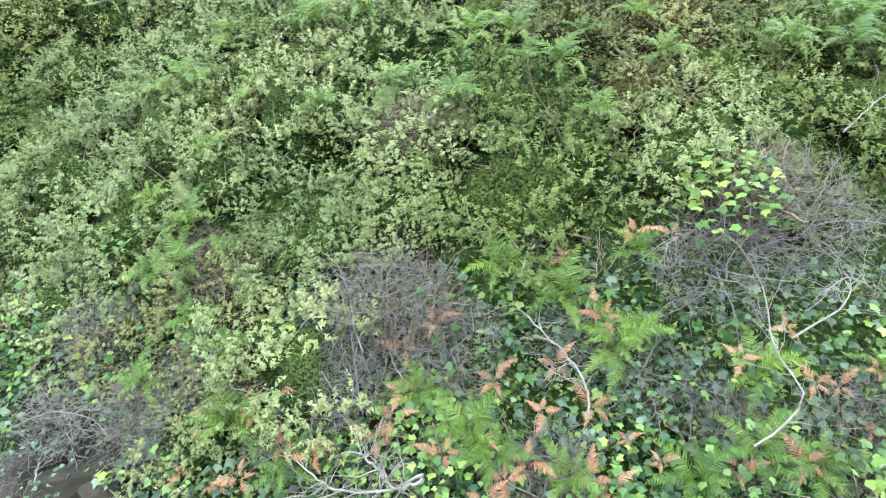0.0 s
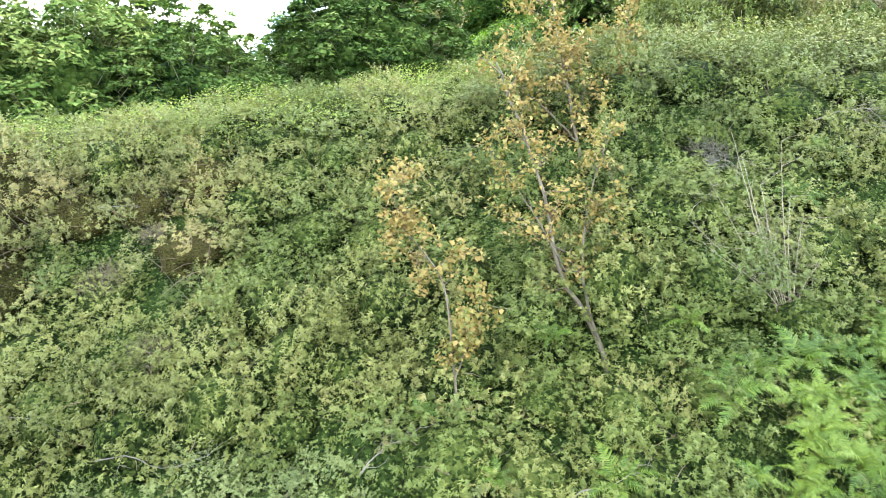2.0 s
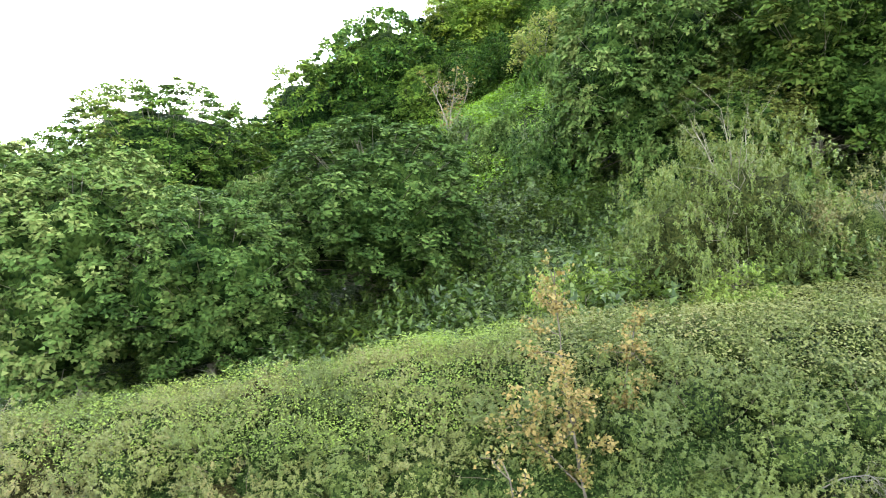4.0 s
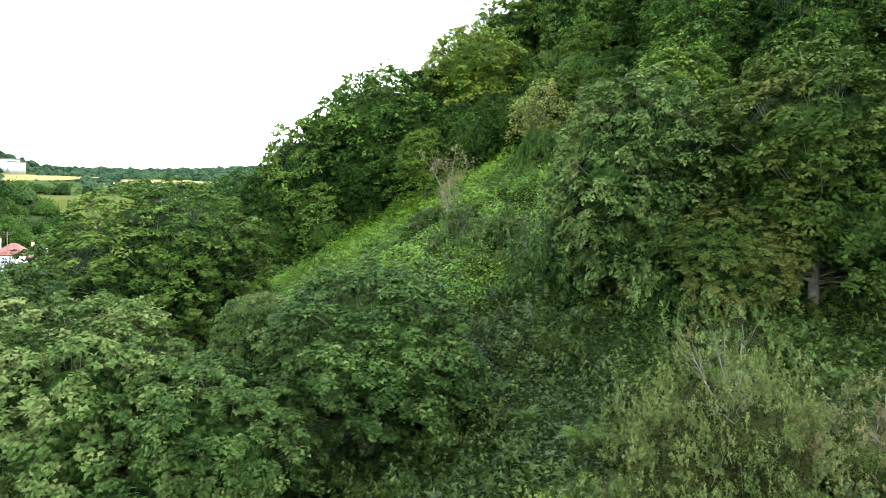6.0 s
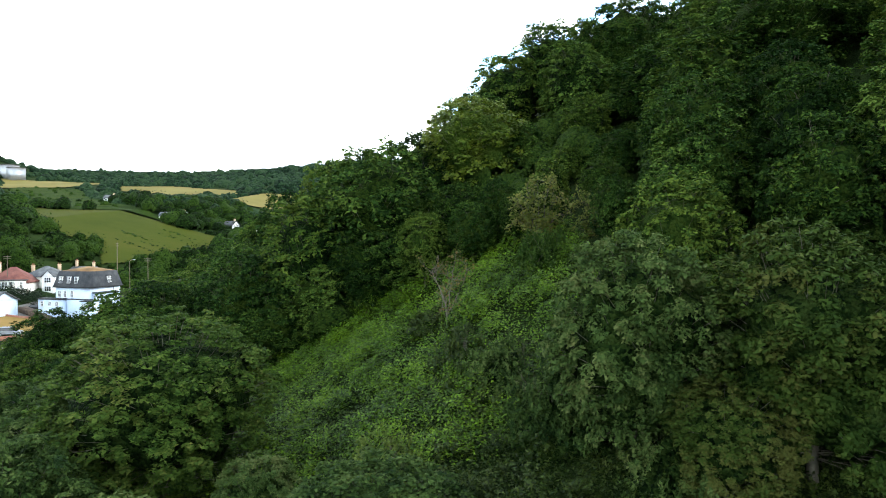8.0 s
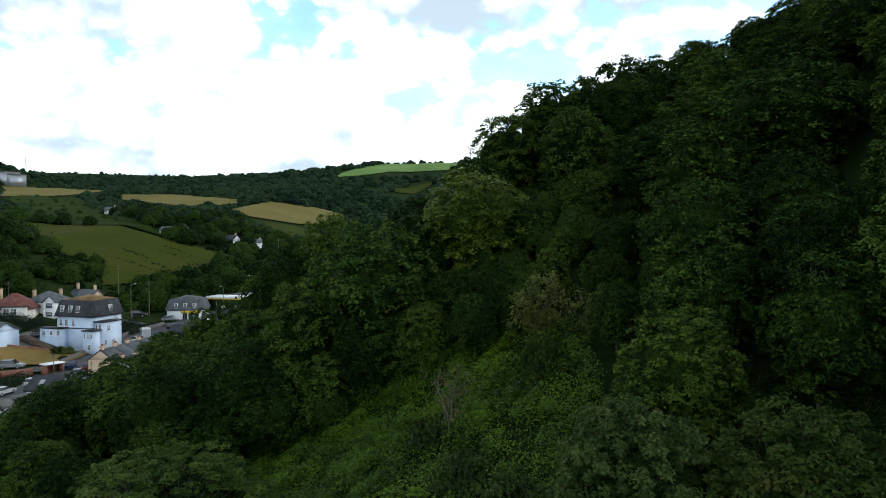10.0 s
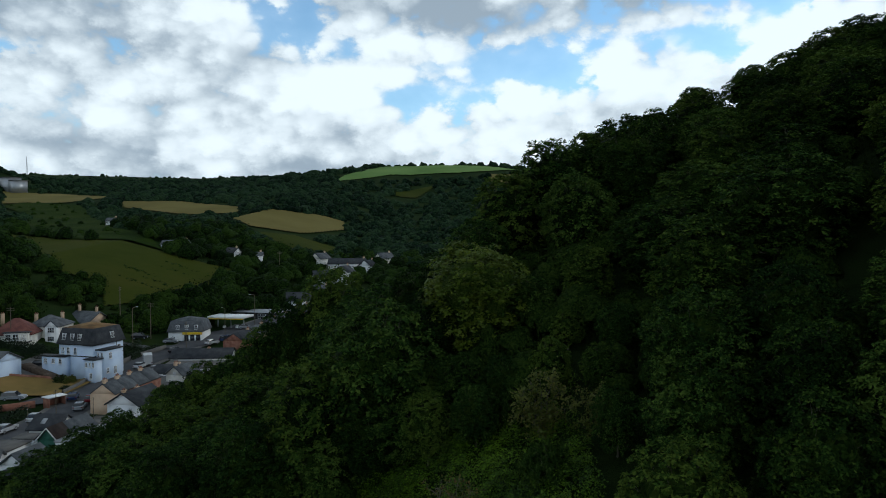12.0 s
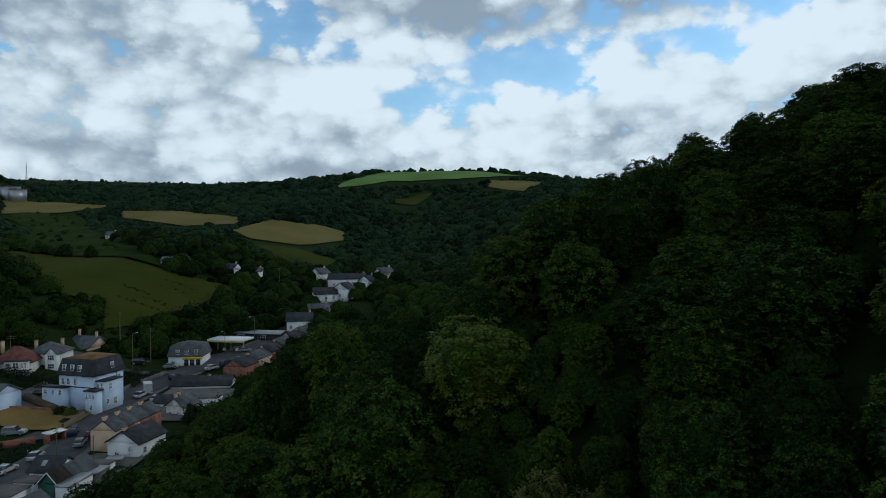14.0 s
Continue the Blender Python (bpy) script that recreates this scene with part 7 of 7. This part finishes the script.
for u in (-1.5, -0.3, 0.9):
    sky = part("skylight", boxes_mesh("skylight", "frame", (-0.28, 0.28, -0.42, 0.42, 0, 0.09), (-0.2, 0.2, -0.34, 0.34, 0.09, 0.11)), t)
    sky.matrix_basis = pose(u, -0.9, 3.03, 43, 0, 0)
t = house("low cottage with dark solar panels on its roof", -55.9, 84.4, 82, 4.2, 3.8, -2.0, 1.9, 1.5, "gable", "white", "slate", row("l", (0,), 0.7, 0.8, 1.0), [])
for u in (-1.2, -0.4, 0.4, 1.2):
    panel = part("solar_panel", boxes_mesh("solar_panel", "frame", (-0.37, 0.37, -0.72, 0.72, 0, 0.06), (-0.33, 0.33, -0.68, 0.68, 0.06, 0.08)), t)
    panel.data.materials.append(M["glass"])
    for p in panel.data.polygons[6:]:
        p.material_index = 1
    panel.matrix_basis = pose(u, 1.05, 2.75, -37, 0, 0)
house("white cottage with a dark roof below the hill", -53.5, 77.5, 60, 5.0, 4.4, -2.2, 1.8, 1.5, "gable", "white", "slate_dark", row("f", (-1.4, 1.4), 0.6), [])
house("low white house with a slate roof at the road", -62.0, 84.0, 20, 5.0, 4.4, -2.2, 1.8, 1.4, "gable", "white", "slate", row("f", (-1.4, 1.4), 0.5), [(0, 0, 2.9, 0.8)])
for label, x, y, turn, a, b, h, wall, roof in [
        ("low flat-roofed white outbuilding by the road", -61.8, 88.9, -4, 2.1, 2.2, 2.1, "white", "pave"), ("white flat-roofed porch before the bungalow", -61.2, 93.6, -4, 1.9, 1.2, 2.0, "white", "pave"),
        ("pale lean-to with a grey sheet roof", -54.3, 92.6, -6, 1.0, 2.6, 2.3, "white", "metal"), ("grey sheet-roofed shed behind the cottages", -53.9, 97.6, -6, 1.1, 1.6, 2.0, "pave", "metal"),
        ("white flat-roofed shed behind the cottages", -55.2, 101.0, -6, 1.9, 1.1, 1.9, "white", "pave"), ("small grey garden store in the yard", -54.0, 103.4, 10, 1.2, 0.9, 1.8, "pave", "metal")]:
    flat = thing("outbuilding", label, "outbuilding", "cottage outbuildings", pose(x, y, -1.8, 0, 0, turn))
    flat_block(flat, "wall", -a, a, -b, b, h, wall, roof, 0.12)
# a blue sheet over stacked goods in the yard
flat = thing("tarpaulin", "bright blue tarpaulin thrown over a stack in the yard", "tarpaulin", "", pose(-57.8, 104.2, drape(-57.8, 104.2), 0, 0, 20))
part("sheet", mass((1.0, 0.7, 1.0), lambda v: 1 + 0.16 * np.array([noise.noise(tuple(w * 2.5)) for w in v]), 3, "blue_sheet", -0.05), flat)
t = thing("bus_shelter", "brick shelter with a pale flat roof at the roadside", "shelter", "", pose(-71.0, 115.2, -1.1, 0, 0, 62) @ Matrix.Diagonal((0.68, 0.7, 0.85, 1)))
part("wall", boxes_mesh("wall", "brick", (-2.2, 2.2, 1.0, 1.25, 0, 2.3), (-2.2, -1.95, -1.2, 1.0, 0, 2.3), (1.95, 2.2, -1.2, 1.0, 0, 2.3)), t)
part("roof", boxes_mesh("roof", "white", (-2.5, 2.5, -1.6, 1.5, 2.3, 2.5)), t)

# far hamlet and lone houses
for label, x, y, turn, w, d, e, r, wall, roof in [
        ("white house with a dark slate roof in the valley", -49.5, 256, 20, 9, 6, 3.0, 2.4, "white", "slate_dark"), ("white gabled house in the valley", -42.5, 260, 75, 8, 6, 4.2, 2.4, "white", "slate_dark"),
        ("white terrace with a dark roof in the valley", -45.5, 287, 0, 16, 6, 4.0, 2.2, "white", "slate_dark"), ("white house with a grey roof in the valley", -58.0, 290, 60, 7, 6, 4.5, 2.4, "cream", "slate"),
        ("white gabled house in the valley", -35.5, 282, 70, 8, 6, 3.6, 2.4, "white", "slate_dark"), ("cream gabled house in the valley", -30.5, 300, 40, 7, 6, 4.5, 2.5, "cream", "slate"),
        ("white cottage with a slate roof in the valley", -46.0, 226, 20, 7, 6, 3.2, 2.2, "white", "slate"), ("white house with a slate roof in the valley", -49.0, 211, 10, 8, 6, 3.4, 2.4, "white", "slate_dark"),
        ("white house among trees above the meadow", -113.5, 268, 5, 10, 6, 2.6, 1.6, "white", "slate"), ("white house with a dark roof among trees", -93.5, 279, -30, 6, 6, 3.4, 2.6, "white", "slate_dark"),
        ("small white house among trees", -83.0, 278, 10, 5, 5, 4.6, 1.4, "white", "slate"), ("white farmhouse beside the upper field", -172, 330, 0, 5, 4, 2.4, 1.6, "white", "slate")]:
    house(label, x, y, turn, w, d, drape(x, y), e, r, "gable", wall, roof, row("f", (-w / 3, 0, w / 3), 1.0, 1.0, 1.2) + row("l", (0,), 1.2, 0.9, 1.2), [(w / 2 - 0.8, 0, e + r - 0.6, 1.3)], group="far houses")
t = thing("works_building", "pale grey works building on the far hillside", "building", "", pose(-407, 600, drape(-407, 600) + 6, 0, 0, -25))
part("wall", boxes_mesh("wall", "metal", (-10, 6, -6, 6, -9, 6), (6, 15, -6, 6, -9, 3)), t)
part("roof", boxes_mesh("roof", "pave", (-10.5, 6.5, -6.5, 6.5, 6, 6.5), (6.5, 15.5, -6.5, 6.5, 3, 3.5)), t)
t = thing("radio_mast", "thin lattice radio mast on the skyline", "mast", "", pose(-800, 1225, drape(-800, 1225)))
V, F = join(*[tubes(np.array([[(a, b, 0), (a * 0.5, b * 0.5, 17), (0, 0, 34)]]), np.array([0.35, 0.3, 0.25]), 4) for a, b in ((1.6, 0), (-0.8, 1.4), (-0.8, -1.4))])
part("mast_leg", mesh_of("mast_leg", V, F, M["metal"]), t)

# ---------------------------------------------------------------- roads, walls, poles, cars


def ribbon(name, pts, width, lift, mat, label, kind="structure", n=60):
    P = spline([(x, y, 0) for x, y in pts], n)
    T = unit(np.gradient(P, axis=0))
    S = np.stack([-T[:, 1], T[:, 0], 0 * T[:, 0]], -1)
    rows = []
    for k in (-0.5, -0.17, 0.17, 0.5):
        Q = P + S * width * k
        Q[:, 2] = height(P[:, 0], P[:, 1]) + lift
        rows.append(Q)
    V = np.stack(rows, 1).reshape(-1, 3)
    i = np.arange(n * 4).reshape(n, 4)
    F = np.stack([i[:-1, :-1], i[:-1, 1:], i[1:, 1:], i[1:, :-1]], -1).reshape(-1, 4)
    return tagged(new(name, mesh_of(name, V, F, M[mat])), label, name.replace("_", " "), kind=kind)


ROAD = [(-70, 84), (-67.8, 98), (-66.6, 106), (-66.8, 113), (-68.4, 124), (-71.5, 138), (-69.8, 152), (-66.5, 165), (-62.0, 178), (-56.0, 196), (-51.5, 215), (-50, 240), (-46, 275)]
ribbon("pavement", ROAD, 9.6, 0.10, "pave", "pale concrete pavement along the road")
ribbon("road", ROAD, 7.0, 0.20, "asphalt", "worn grey asphalt road through the village")
ribbon("side_road", [(-66.5, 163), (-74, 163), (-84, 161), (-96, 163)], 6.0, 0.16, "asphalt", "grey asphalt side road")
ribbon("forecourt", [(-69, 166), (-64, 176), (-59, 190)], 13.0, 0.13, "asphalt", "grey asphalt petrol forecourt")
ribbon("car_park", [(-84, 112), (-78, 117.5), (-72, 121)], 7.0, 0.12, "asphalt", "grey asphalt parking ground beside the lawn")


def patch(name, poly, lift, mat, label, cell=0.8):
    a = np.array(poly, float)
    X, Y = np.meshgrid(np.arange(a[:, 0].min(), a[:, 0].max(), cell), np.arange(a[:, 1].min(), a[:, 1].max(), cell))
    i = np.arange(X.size).reshape(X.shape)
    F = np.stack([i[:-1, :-1], i[:-1, 1:], i[1:, 1:], i[1:, :-1]], -1).reshape(-1, 4)
    keep = inside((X[:-1, :-1] + cell / 2).ravel(), (Y[:-1, :-1] + cell / 2).ravel(), poly)
    V = np.stack([X, Y, height(X, Y) + lift], -1).reshape(-1, 3)
    return tagged(new(name, mesh_of(name, V, F[keep], M[mat])), label, "ground", kind="structure")


patch("lawn", [(-72.5, 121.5), (-76, 120.6), (-82, 120.5), (-92, 121), (-92, 127), (-84, 131.5), (-77, 131.5), (-73, 136), (-72.8, 128)], 0.45, "lawn", "dry straw-coloured lawn below the large house")
patch("yard", [(-92, 131), (-84, 131.6), (-77, 133), (-82, 143), (-92, 146)], 0.09, "pave", "grey paved yard beside the large house")
patch("yard", [(-64, 84), (-50, 84), (-50, 106), (-56, 109), (-62.5, 108)], 0.3, "pave", "grey paved yards between the cottages")
patch("yard", [(-62, 126), (-48, 126), (-48, 149), (-64.5, 149), (-64.5, 134)], 0.3, "pave", "grey yards between the upper cottages")


def low_wall(label, pts, h, mat, thick=0.35):
    P = spline([(x, y, 0) for x, y in pts], 16)
    T = unit(np.gradient(P, axis=0))
    S = np.stack([-T[:, 1], T[:, 0], 0 * T[:, 0]], -1) * thick / 2
    z = height(P[:, 0], P[:, 1])[:, None] * np.array([[0, 0, 1.0]])
    up = np.array([0, 0, h])
    V = np.stack([P - S + z - up * 0.3, P + S + z - up * 0.3, P + S + z + up, P - S + z + up], 1).reshape(-1, 3)
    i = np.arange(64).reshape(16, 4)
    F = np.concatenate([np.stack([i[:-1, k], i[:-1, (k + 1) % 4], i[1:, (k + 1) % 4], i[1:, k]], -1) for k in range(4)] + [i[:1], i[-1:, ::-1]])
    tagged(new("garden_wall", mesh_of("garden_wall", V, F, M[mat])), label, "wall", "garden walls")


low_wall("low red brick garden wall", [(-94, 127), (-88, 128.5), (-83, 131.5), (-79, 132)], 0.8, "brick")
low_wall("rough stone terrace beside the large house", [(-89, 134.8), (-84, 133.4), (-79.5, 132.0)], 1.1, "rubble", 2.0)
low_wall("low stone wall along the road", [(-73.6, 122), (-74.0, 130), (-75.6, 139), (-74.5, 150)], 1.0, "pave")
low_wall("low stone wall behind the pavement", [(-73.5, 153), (-71, 161)], 1.1, "pave")
low_wall("dark wall beside the parking ground", [(-88, 108), (-80, 111), (-74, 114.5)], 1.2, "brick")


def hedge(label, pts, w, h, seed, mat="wood_far", n=2400, leaf=0.27):
    rng = np.random.default_rng(seed)
    P = spline([(x, y, 0) for x, y in pts], n)
    T = unit(np.gradient(P, axis=0))
    a = rng.uniform(-0.2, np.pi + 0.2, n)
    bump = 1 + 0.25 * np.sin(np.arange(n) * 0.11 + seed) * np.sin(np.arange(n) * 0.037)
    off = np.stack([-T[:, 1] * np.cos(a) * w / 2, T[:, 0] * np.cos(a) * w / 2, np.sin(a) * h * bump], -1) * rng.uniform(0.75, 1.05, (n, 1))
    C = P + off
    C[:, 2] += height(P[:, 0], P[:, 1])
    V, F = leaves(C, unit(off + rng.normal(size=off.shape) * 0.6), leaf * rng.uniform(0.6, 1.3, n), rng, 0.9)
    tagged(new("hedge", mesh_of("hedge", V, F, M[mat])), label, "hedge", "hedges")


hedge("dark green hedge above the yard", [(-96, 141), (-90, 143), (-85, 145)], 3, 2.6, 1)
hedge("dark green hedge beside the parking ground", [(-92, 104), (-84, 107), (-77, 110)], 3, 1.6, 2)
hedge("dark green hedge between the road and the parking ground", [(-75.5, 96), (-73.6, 103), (-73.0, 110.5)], 2.6, 1.6, 6)
hedge("green hedge along the side road", [(-75, 150), (-74, 156), (-72.5, 160)], 2.6, 1.4, 3)
hedge("dark hedge behind the large house", [(-88, 151), (-80, 154), (-76, 158)], 4, 3.0, 4, n=3000)
hedge("dark hedge in front of the red-roofed house", [(-104, 143), (-98, 144), (-92, 146)], 3, 1.8, 5)
for i, (x, y, r, h, mat, label) in enumerate([(-77.0, 130.4, 1.3, 1.6, "sparse", "rounded bush with pale blossom on the lawn"), (-79.0, 130.8, 1.4, 1.7, "bracken", "rounded green bush on the lawn"), (-75.2, 125.4, 0.9, 0.8, "wood_far", "low dark shrub on the lawn"),
                                              (-86.5, 147.5, 2.0, 3.0, "wood_far", "dark green garden shrub beside the yard"), (-50.8, 127.0, 1.8, 3.0, "wood_far", "dark garden shrub by the cottage"), (-47.5, 128.0, 2.4, 3.5, "wood_far", "dark garden shrub by the cottage")]):
    t = thing("garden_bush", label, "bush", "garden bushes", pose(x, y, drape(x, y)))
    V, F = shrub_mesh(200 + i, 120, 12, 0.16)
    tagged(part("foliage", mesh_of("foliage", V * np.array([r, r, h]) / 0.6, F, M[mat]), t), kind="stuff")


def make_pole(label, name, h, arms):
    t = thing(name, label, name.replace("_", " "), "roadside poles")
    mat = "pole"
    V, F = tubes(np.array([[(0, 0, -0.3), (0, 0, h * 0.5), (0, 0, h)]]), np.array([0.11, 0.09, 0.07]) * (0.8 if name == "street_lamp" else 1.0), 8)
    part("pole", mesh_of("pole", V, F, M[mat]), t)
    if name == "street_lamp":
        V, F = tubes(np.array([[(0, 0, h), (0.3, 0, h + 0.25), (0.7, 0, h + 0.3), (1.3, 0, h + 0.3)]]), np.array([0.06, 0.05, 0.05, 0.05]), 6)
        part("arm", mesh_of("arm", V, F, M[mat]), t)
        part("lamp_head", boxes_mesh("lamp_head", "metal", (1.1, 1.7, -0.1, 0.1, h + 0.24, h + 0.4)), t)
    else:
        for k in range(arms):
            part("crossarm", boxes_mesh("crossarm", "pole", (-0.9, 0.9, -0.06, 0.06, h - 0.4 - 0.5 * k, h - 0.28 - 0.5 * k)), t)
    return t


POLE = make_pole("wooden telegraph pole with crossarms", "telegraph_pole", 8.5, 2)
LAMP = make_pole("grey metal street lamp with a white head", "street_lamp", 8.0, 0)
for x, y, s in [(-63.6, 103.6, 0.72), (-58.9, 106.0, 0.5), (-88.0, 172.0, 1.2), (-64.5, 157.5, 0.9), (-78.0, 168.0, 1.1), (-101, 148.0, 0.9), (-69.8, 265, 1.1)]:
    stand(POLE, pose(x, y, drape(x, y), 0, 0, x * 7), (s, s, s))
for x, y, s in [(-78.8, 160.0, 1.2), (-57.5, 190, 1.1), (-64.2, 97.5, 0.55), (-60.0, 172, 1.0)]:
    stand(LAMP, pose(x, y, drape(x, y), 0, 0, y * 5), (s, s, s))


def car_paint(name, c, metallic=0.3):
    M[name] = material(name, [tuple(v * 0.8 for v in c), c], 1.0, 0.25, metallic=metallic, spec=0.5)


for nm, c in (("car_silver", (0.36, 0.38, 0.40)), ("car_blue", (0.012, 0.035, 0.11)), ("car_white", (0.62, 0.63, 0.64)), ("car_dark", (0.025, 0.027, 0.03)), ("car_red", (0.16, 0.012, 0.016))):
    car_paint(nm, c)
CARS = {}


def make_car(paint, kind, label):
    """A car along +x, its wheels on z = 0."""
    t = thing("car" if kind != "camper" else "motorhome", label, "car" if kind != "camper" else "motorhome", "parked cars")
    L, W = (4.3, 1.75) if kind == "car" else (4.6, 1.85) if kind == "suv" else (5.2, 2.0)
    top = 1.45 if kind == "car" else 1.75 if kind == "suv" else 2.8
    belt = 0.9 if kind != "camper" else 1.1
    prof = {"car": [(-0.5, 0.35), (-0.5, 0.8), (-0.44, 0.93), (-0.36, 1.0), (-0.24, 1.0), (0.1, 1.0), (0.24, 0.96), (0.44, 0.82), (0.5, 0.66), (0.5, 0.35)],
            "suv": [(-0.5, 0.4), (-0.5, 1.0), (-0.48, 1.05), (-0.3, 1.08), (0.0, 1.08), (0.18, 1.06), (0.28, 1.04), (0.45, 0.95), (0.5, 0.8), (0.5, 0.4)],
            "camper": [(-0.5, 0.4), (-0.5, 2.7), (-0.46, 2.8), (0.1, 2.85), (0.24, 2.8), (0.30, 2.2), (0.34, 1.9), (0.46, 1.2), (0.5, 0.9), (0.5, 0.4)]}[kind]
    n = len(prof)
    V = []
    for y, k in ((-W / 2, 0.96), (-W / 2 * 0.9, 1.0), (W / 2 * 0.9, 1.0), (W / 2, 0.96)):
        V += [(x * L * (k if abs(y) > W * 0.46 else 1.0), y, z * (0.99 if abs(y) > W * 0.46 else 1.0)) for x, z in prof]
    F = []
    for r in range(3):
        for i in range(n):
            F.append([r * n + i, r * n + (i + 1) % n, (r + 1) * n + (i + 1) % n, (r + 1) * n + i])
    me = bpy.data.meshes.new("body")
    me.from_pydata(V, [], F + [list(range(n))[::-1], list(range(3 * n, 4 * n))])
    me.materials.append(M[paint])
    part("body", me, t)
    if kind != "camper":
        z0 = prof[4][1] - 0.02
        q = [(-0.44, z0), (-0.36, top - 0.08), (-0.26, top), (0.06, top), (0.24, z0)] if kind == "car" else [(-0.49, z0), (-0.46, top - 0.06), (-0.38, top), (0.08, top), (0.24, z0)]
        m = len(q)
        V = [(x * L, s * (W / 2 - (0.06 if z < z0 + 0.1 else 0.2)), z) for s in (-1, 1) for x, z in q]
        F = [[i, i + 1, m + i + 1, m + i] for i in range(m - 1)] + [list(range(m))[::-1], list(range(m, 2 * m))]
        me = bpy.data.meshes.new("window_band")
        me.from_pydata(V, [], F)
        me.materials.append(M["glass"])
        part("window_band", me, t)
        x0, x1 = q[2][0] * L, q[3][0] * L
        part("roof_panel", boxes_mesh("roof_panel", paint, (x0 + 0.02, x1 - 0.02, -W / 2 + 0.18, W / 2 - 0.18, top - 0.03, top + 0.02)), t)
    else:
        part("windscreen", boxes_mesh("windscreen", "glass", (L * 0.30, L * 0.36, -0.95, 0.95, 1.45, 2.1)), t)
        for s in (-1, 1):
            part("side_window", boxes_mesh("side_window", "glass", (-1.6, -0.4, s * W / 2 * 0.985 - 0.02, s * W / 2 * 0.985 + 0.02, 1.5, 2.1)), t)
    for x in (-L * 0.31, L * 0.32):
        for s in (-1, 1):
            ang = np.linspace(0, 2 * np.pi, 13)[:-1]
            ring = lambda r, y: np.stack([x + r * np.cos(ang), 0 * ang + y, 0.33 + r * np.sin(ang)], -1)
            A = np.concatenate([ring(0.33, s * (W / 2 - 0.2)), ring(0.33, s * (W / 2 + 0.01))])
            i = np.arange(12)
            Q = np.stack([i, (i + 1) % 12, 12 + (i + 1) % 12, 12 + i], -1)
            me = bpy.data.meshes.new("wheel")
            me.from_pydata(A.tolist(), [], Q.tolist() + [list(range(12)), list(range(12, 24))])
            me.materials.append(M["tyre"])
            wh = part("wheel", me, t)
            B = ring(0.2, s * (W / 2 + 0.02))
            me = bpy.data.meshes.new("rim")
            me.from_pydata(B.tolist(), [], [list(range(12))])
            me.materials.append(M["metal"])
            part("rim", me, wh)
    for s in (-1, 1):
        part("headlight", boxes_mesh("headlight", "frame", (L / 2 - 0.12, L / 2 + 0.01, s * W * 0.36 - 0.18, s * W * 0.36 + 0.18, 0.58, 0.72)), t)
        part("tail_light", boxes_mesh("tail_light", "car_red", (-L / 2 - 0.01, -L / 2 + 0.1, s * W * 0.4 - 0.1, s * W * 0.4 + 0.1, 0.62, 0.86)), t)
    return t


for paint, kind, label, x, y, turn in [
        ("car_silver", "suv", "silver estate car parked beside the lawn", -80.3, 118.2, 12), ("car_blue", "car", "dark blue car on the road", -69.6, 118.6, 112), ("car_silver", "car", "silver hatchback parked at the kerb", -65.0, 112.8, 106),
        ("car_red", "car", "red car parked behind a hatchback", -65.6, 117.2, 108), ("car_white", "car", "white car parked by the hedge", -69.9, 100.8, 84), ("car_white", "car", "white car parked by the hedge", -68.8, 106.4, 100),
        ("car_white", "camper", "white motorhome parked on the road", -68.4, 145.5, 118), ("car_white", "car", "white car parked by the terrace", -68.6, 142.6, 85), ("car_dark", "car", "dark car parked ahead of a motorhome", -66.8, 156.6, 76),
        ("car_white", "car", "white car parked by the cottages", -63.8, 140.0, 84), ("car_silver", "car", "silver car in front of the shop", -72.2, 166.6, 10), ("car_blue", "suv", "blue van parked on the road", -58.2, 168.5, 60),
        ("car_dark", "car", "dark car parked on the road", -56.2, 174.0, 66), ("car_silver", "car", "silver car on the forecourt", -58.6, 184.0, 20), ("car_dark", "car", "dark car in the yard", -87.4, 137.4, 20),
        ("car_dark", "suv", "dark car beside the side road", -79.6, 165.6, 5), ("car_white", "car", "white car parked on the road", -61.0, 165.0, 60)]:
    key = (paint, kind)
    z = drape(x, y) + 0.24
    if key not in CARS:
        CARS[key] = make_car(paint, kind, label)
        CARS[key].matrix_basis = pose(x, y, z, 0, 0, turn)
        CARS[key].scale = (0.86, 0.9, 0.9)
    else:
        tagged(copy_thing(CARS[key], pose(x, y, z, 0, 0, turn)), label).scale = (0.86, 0.9, 0.9)
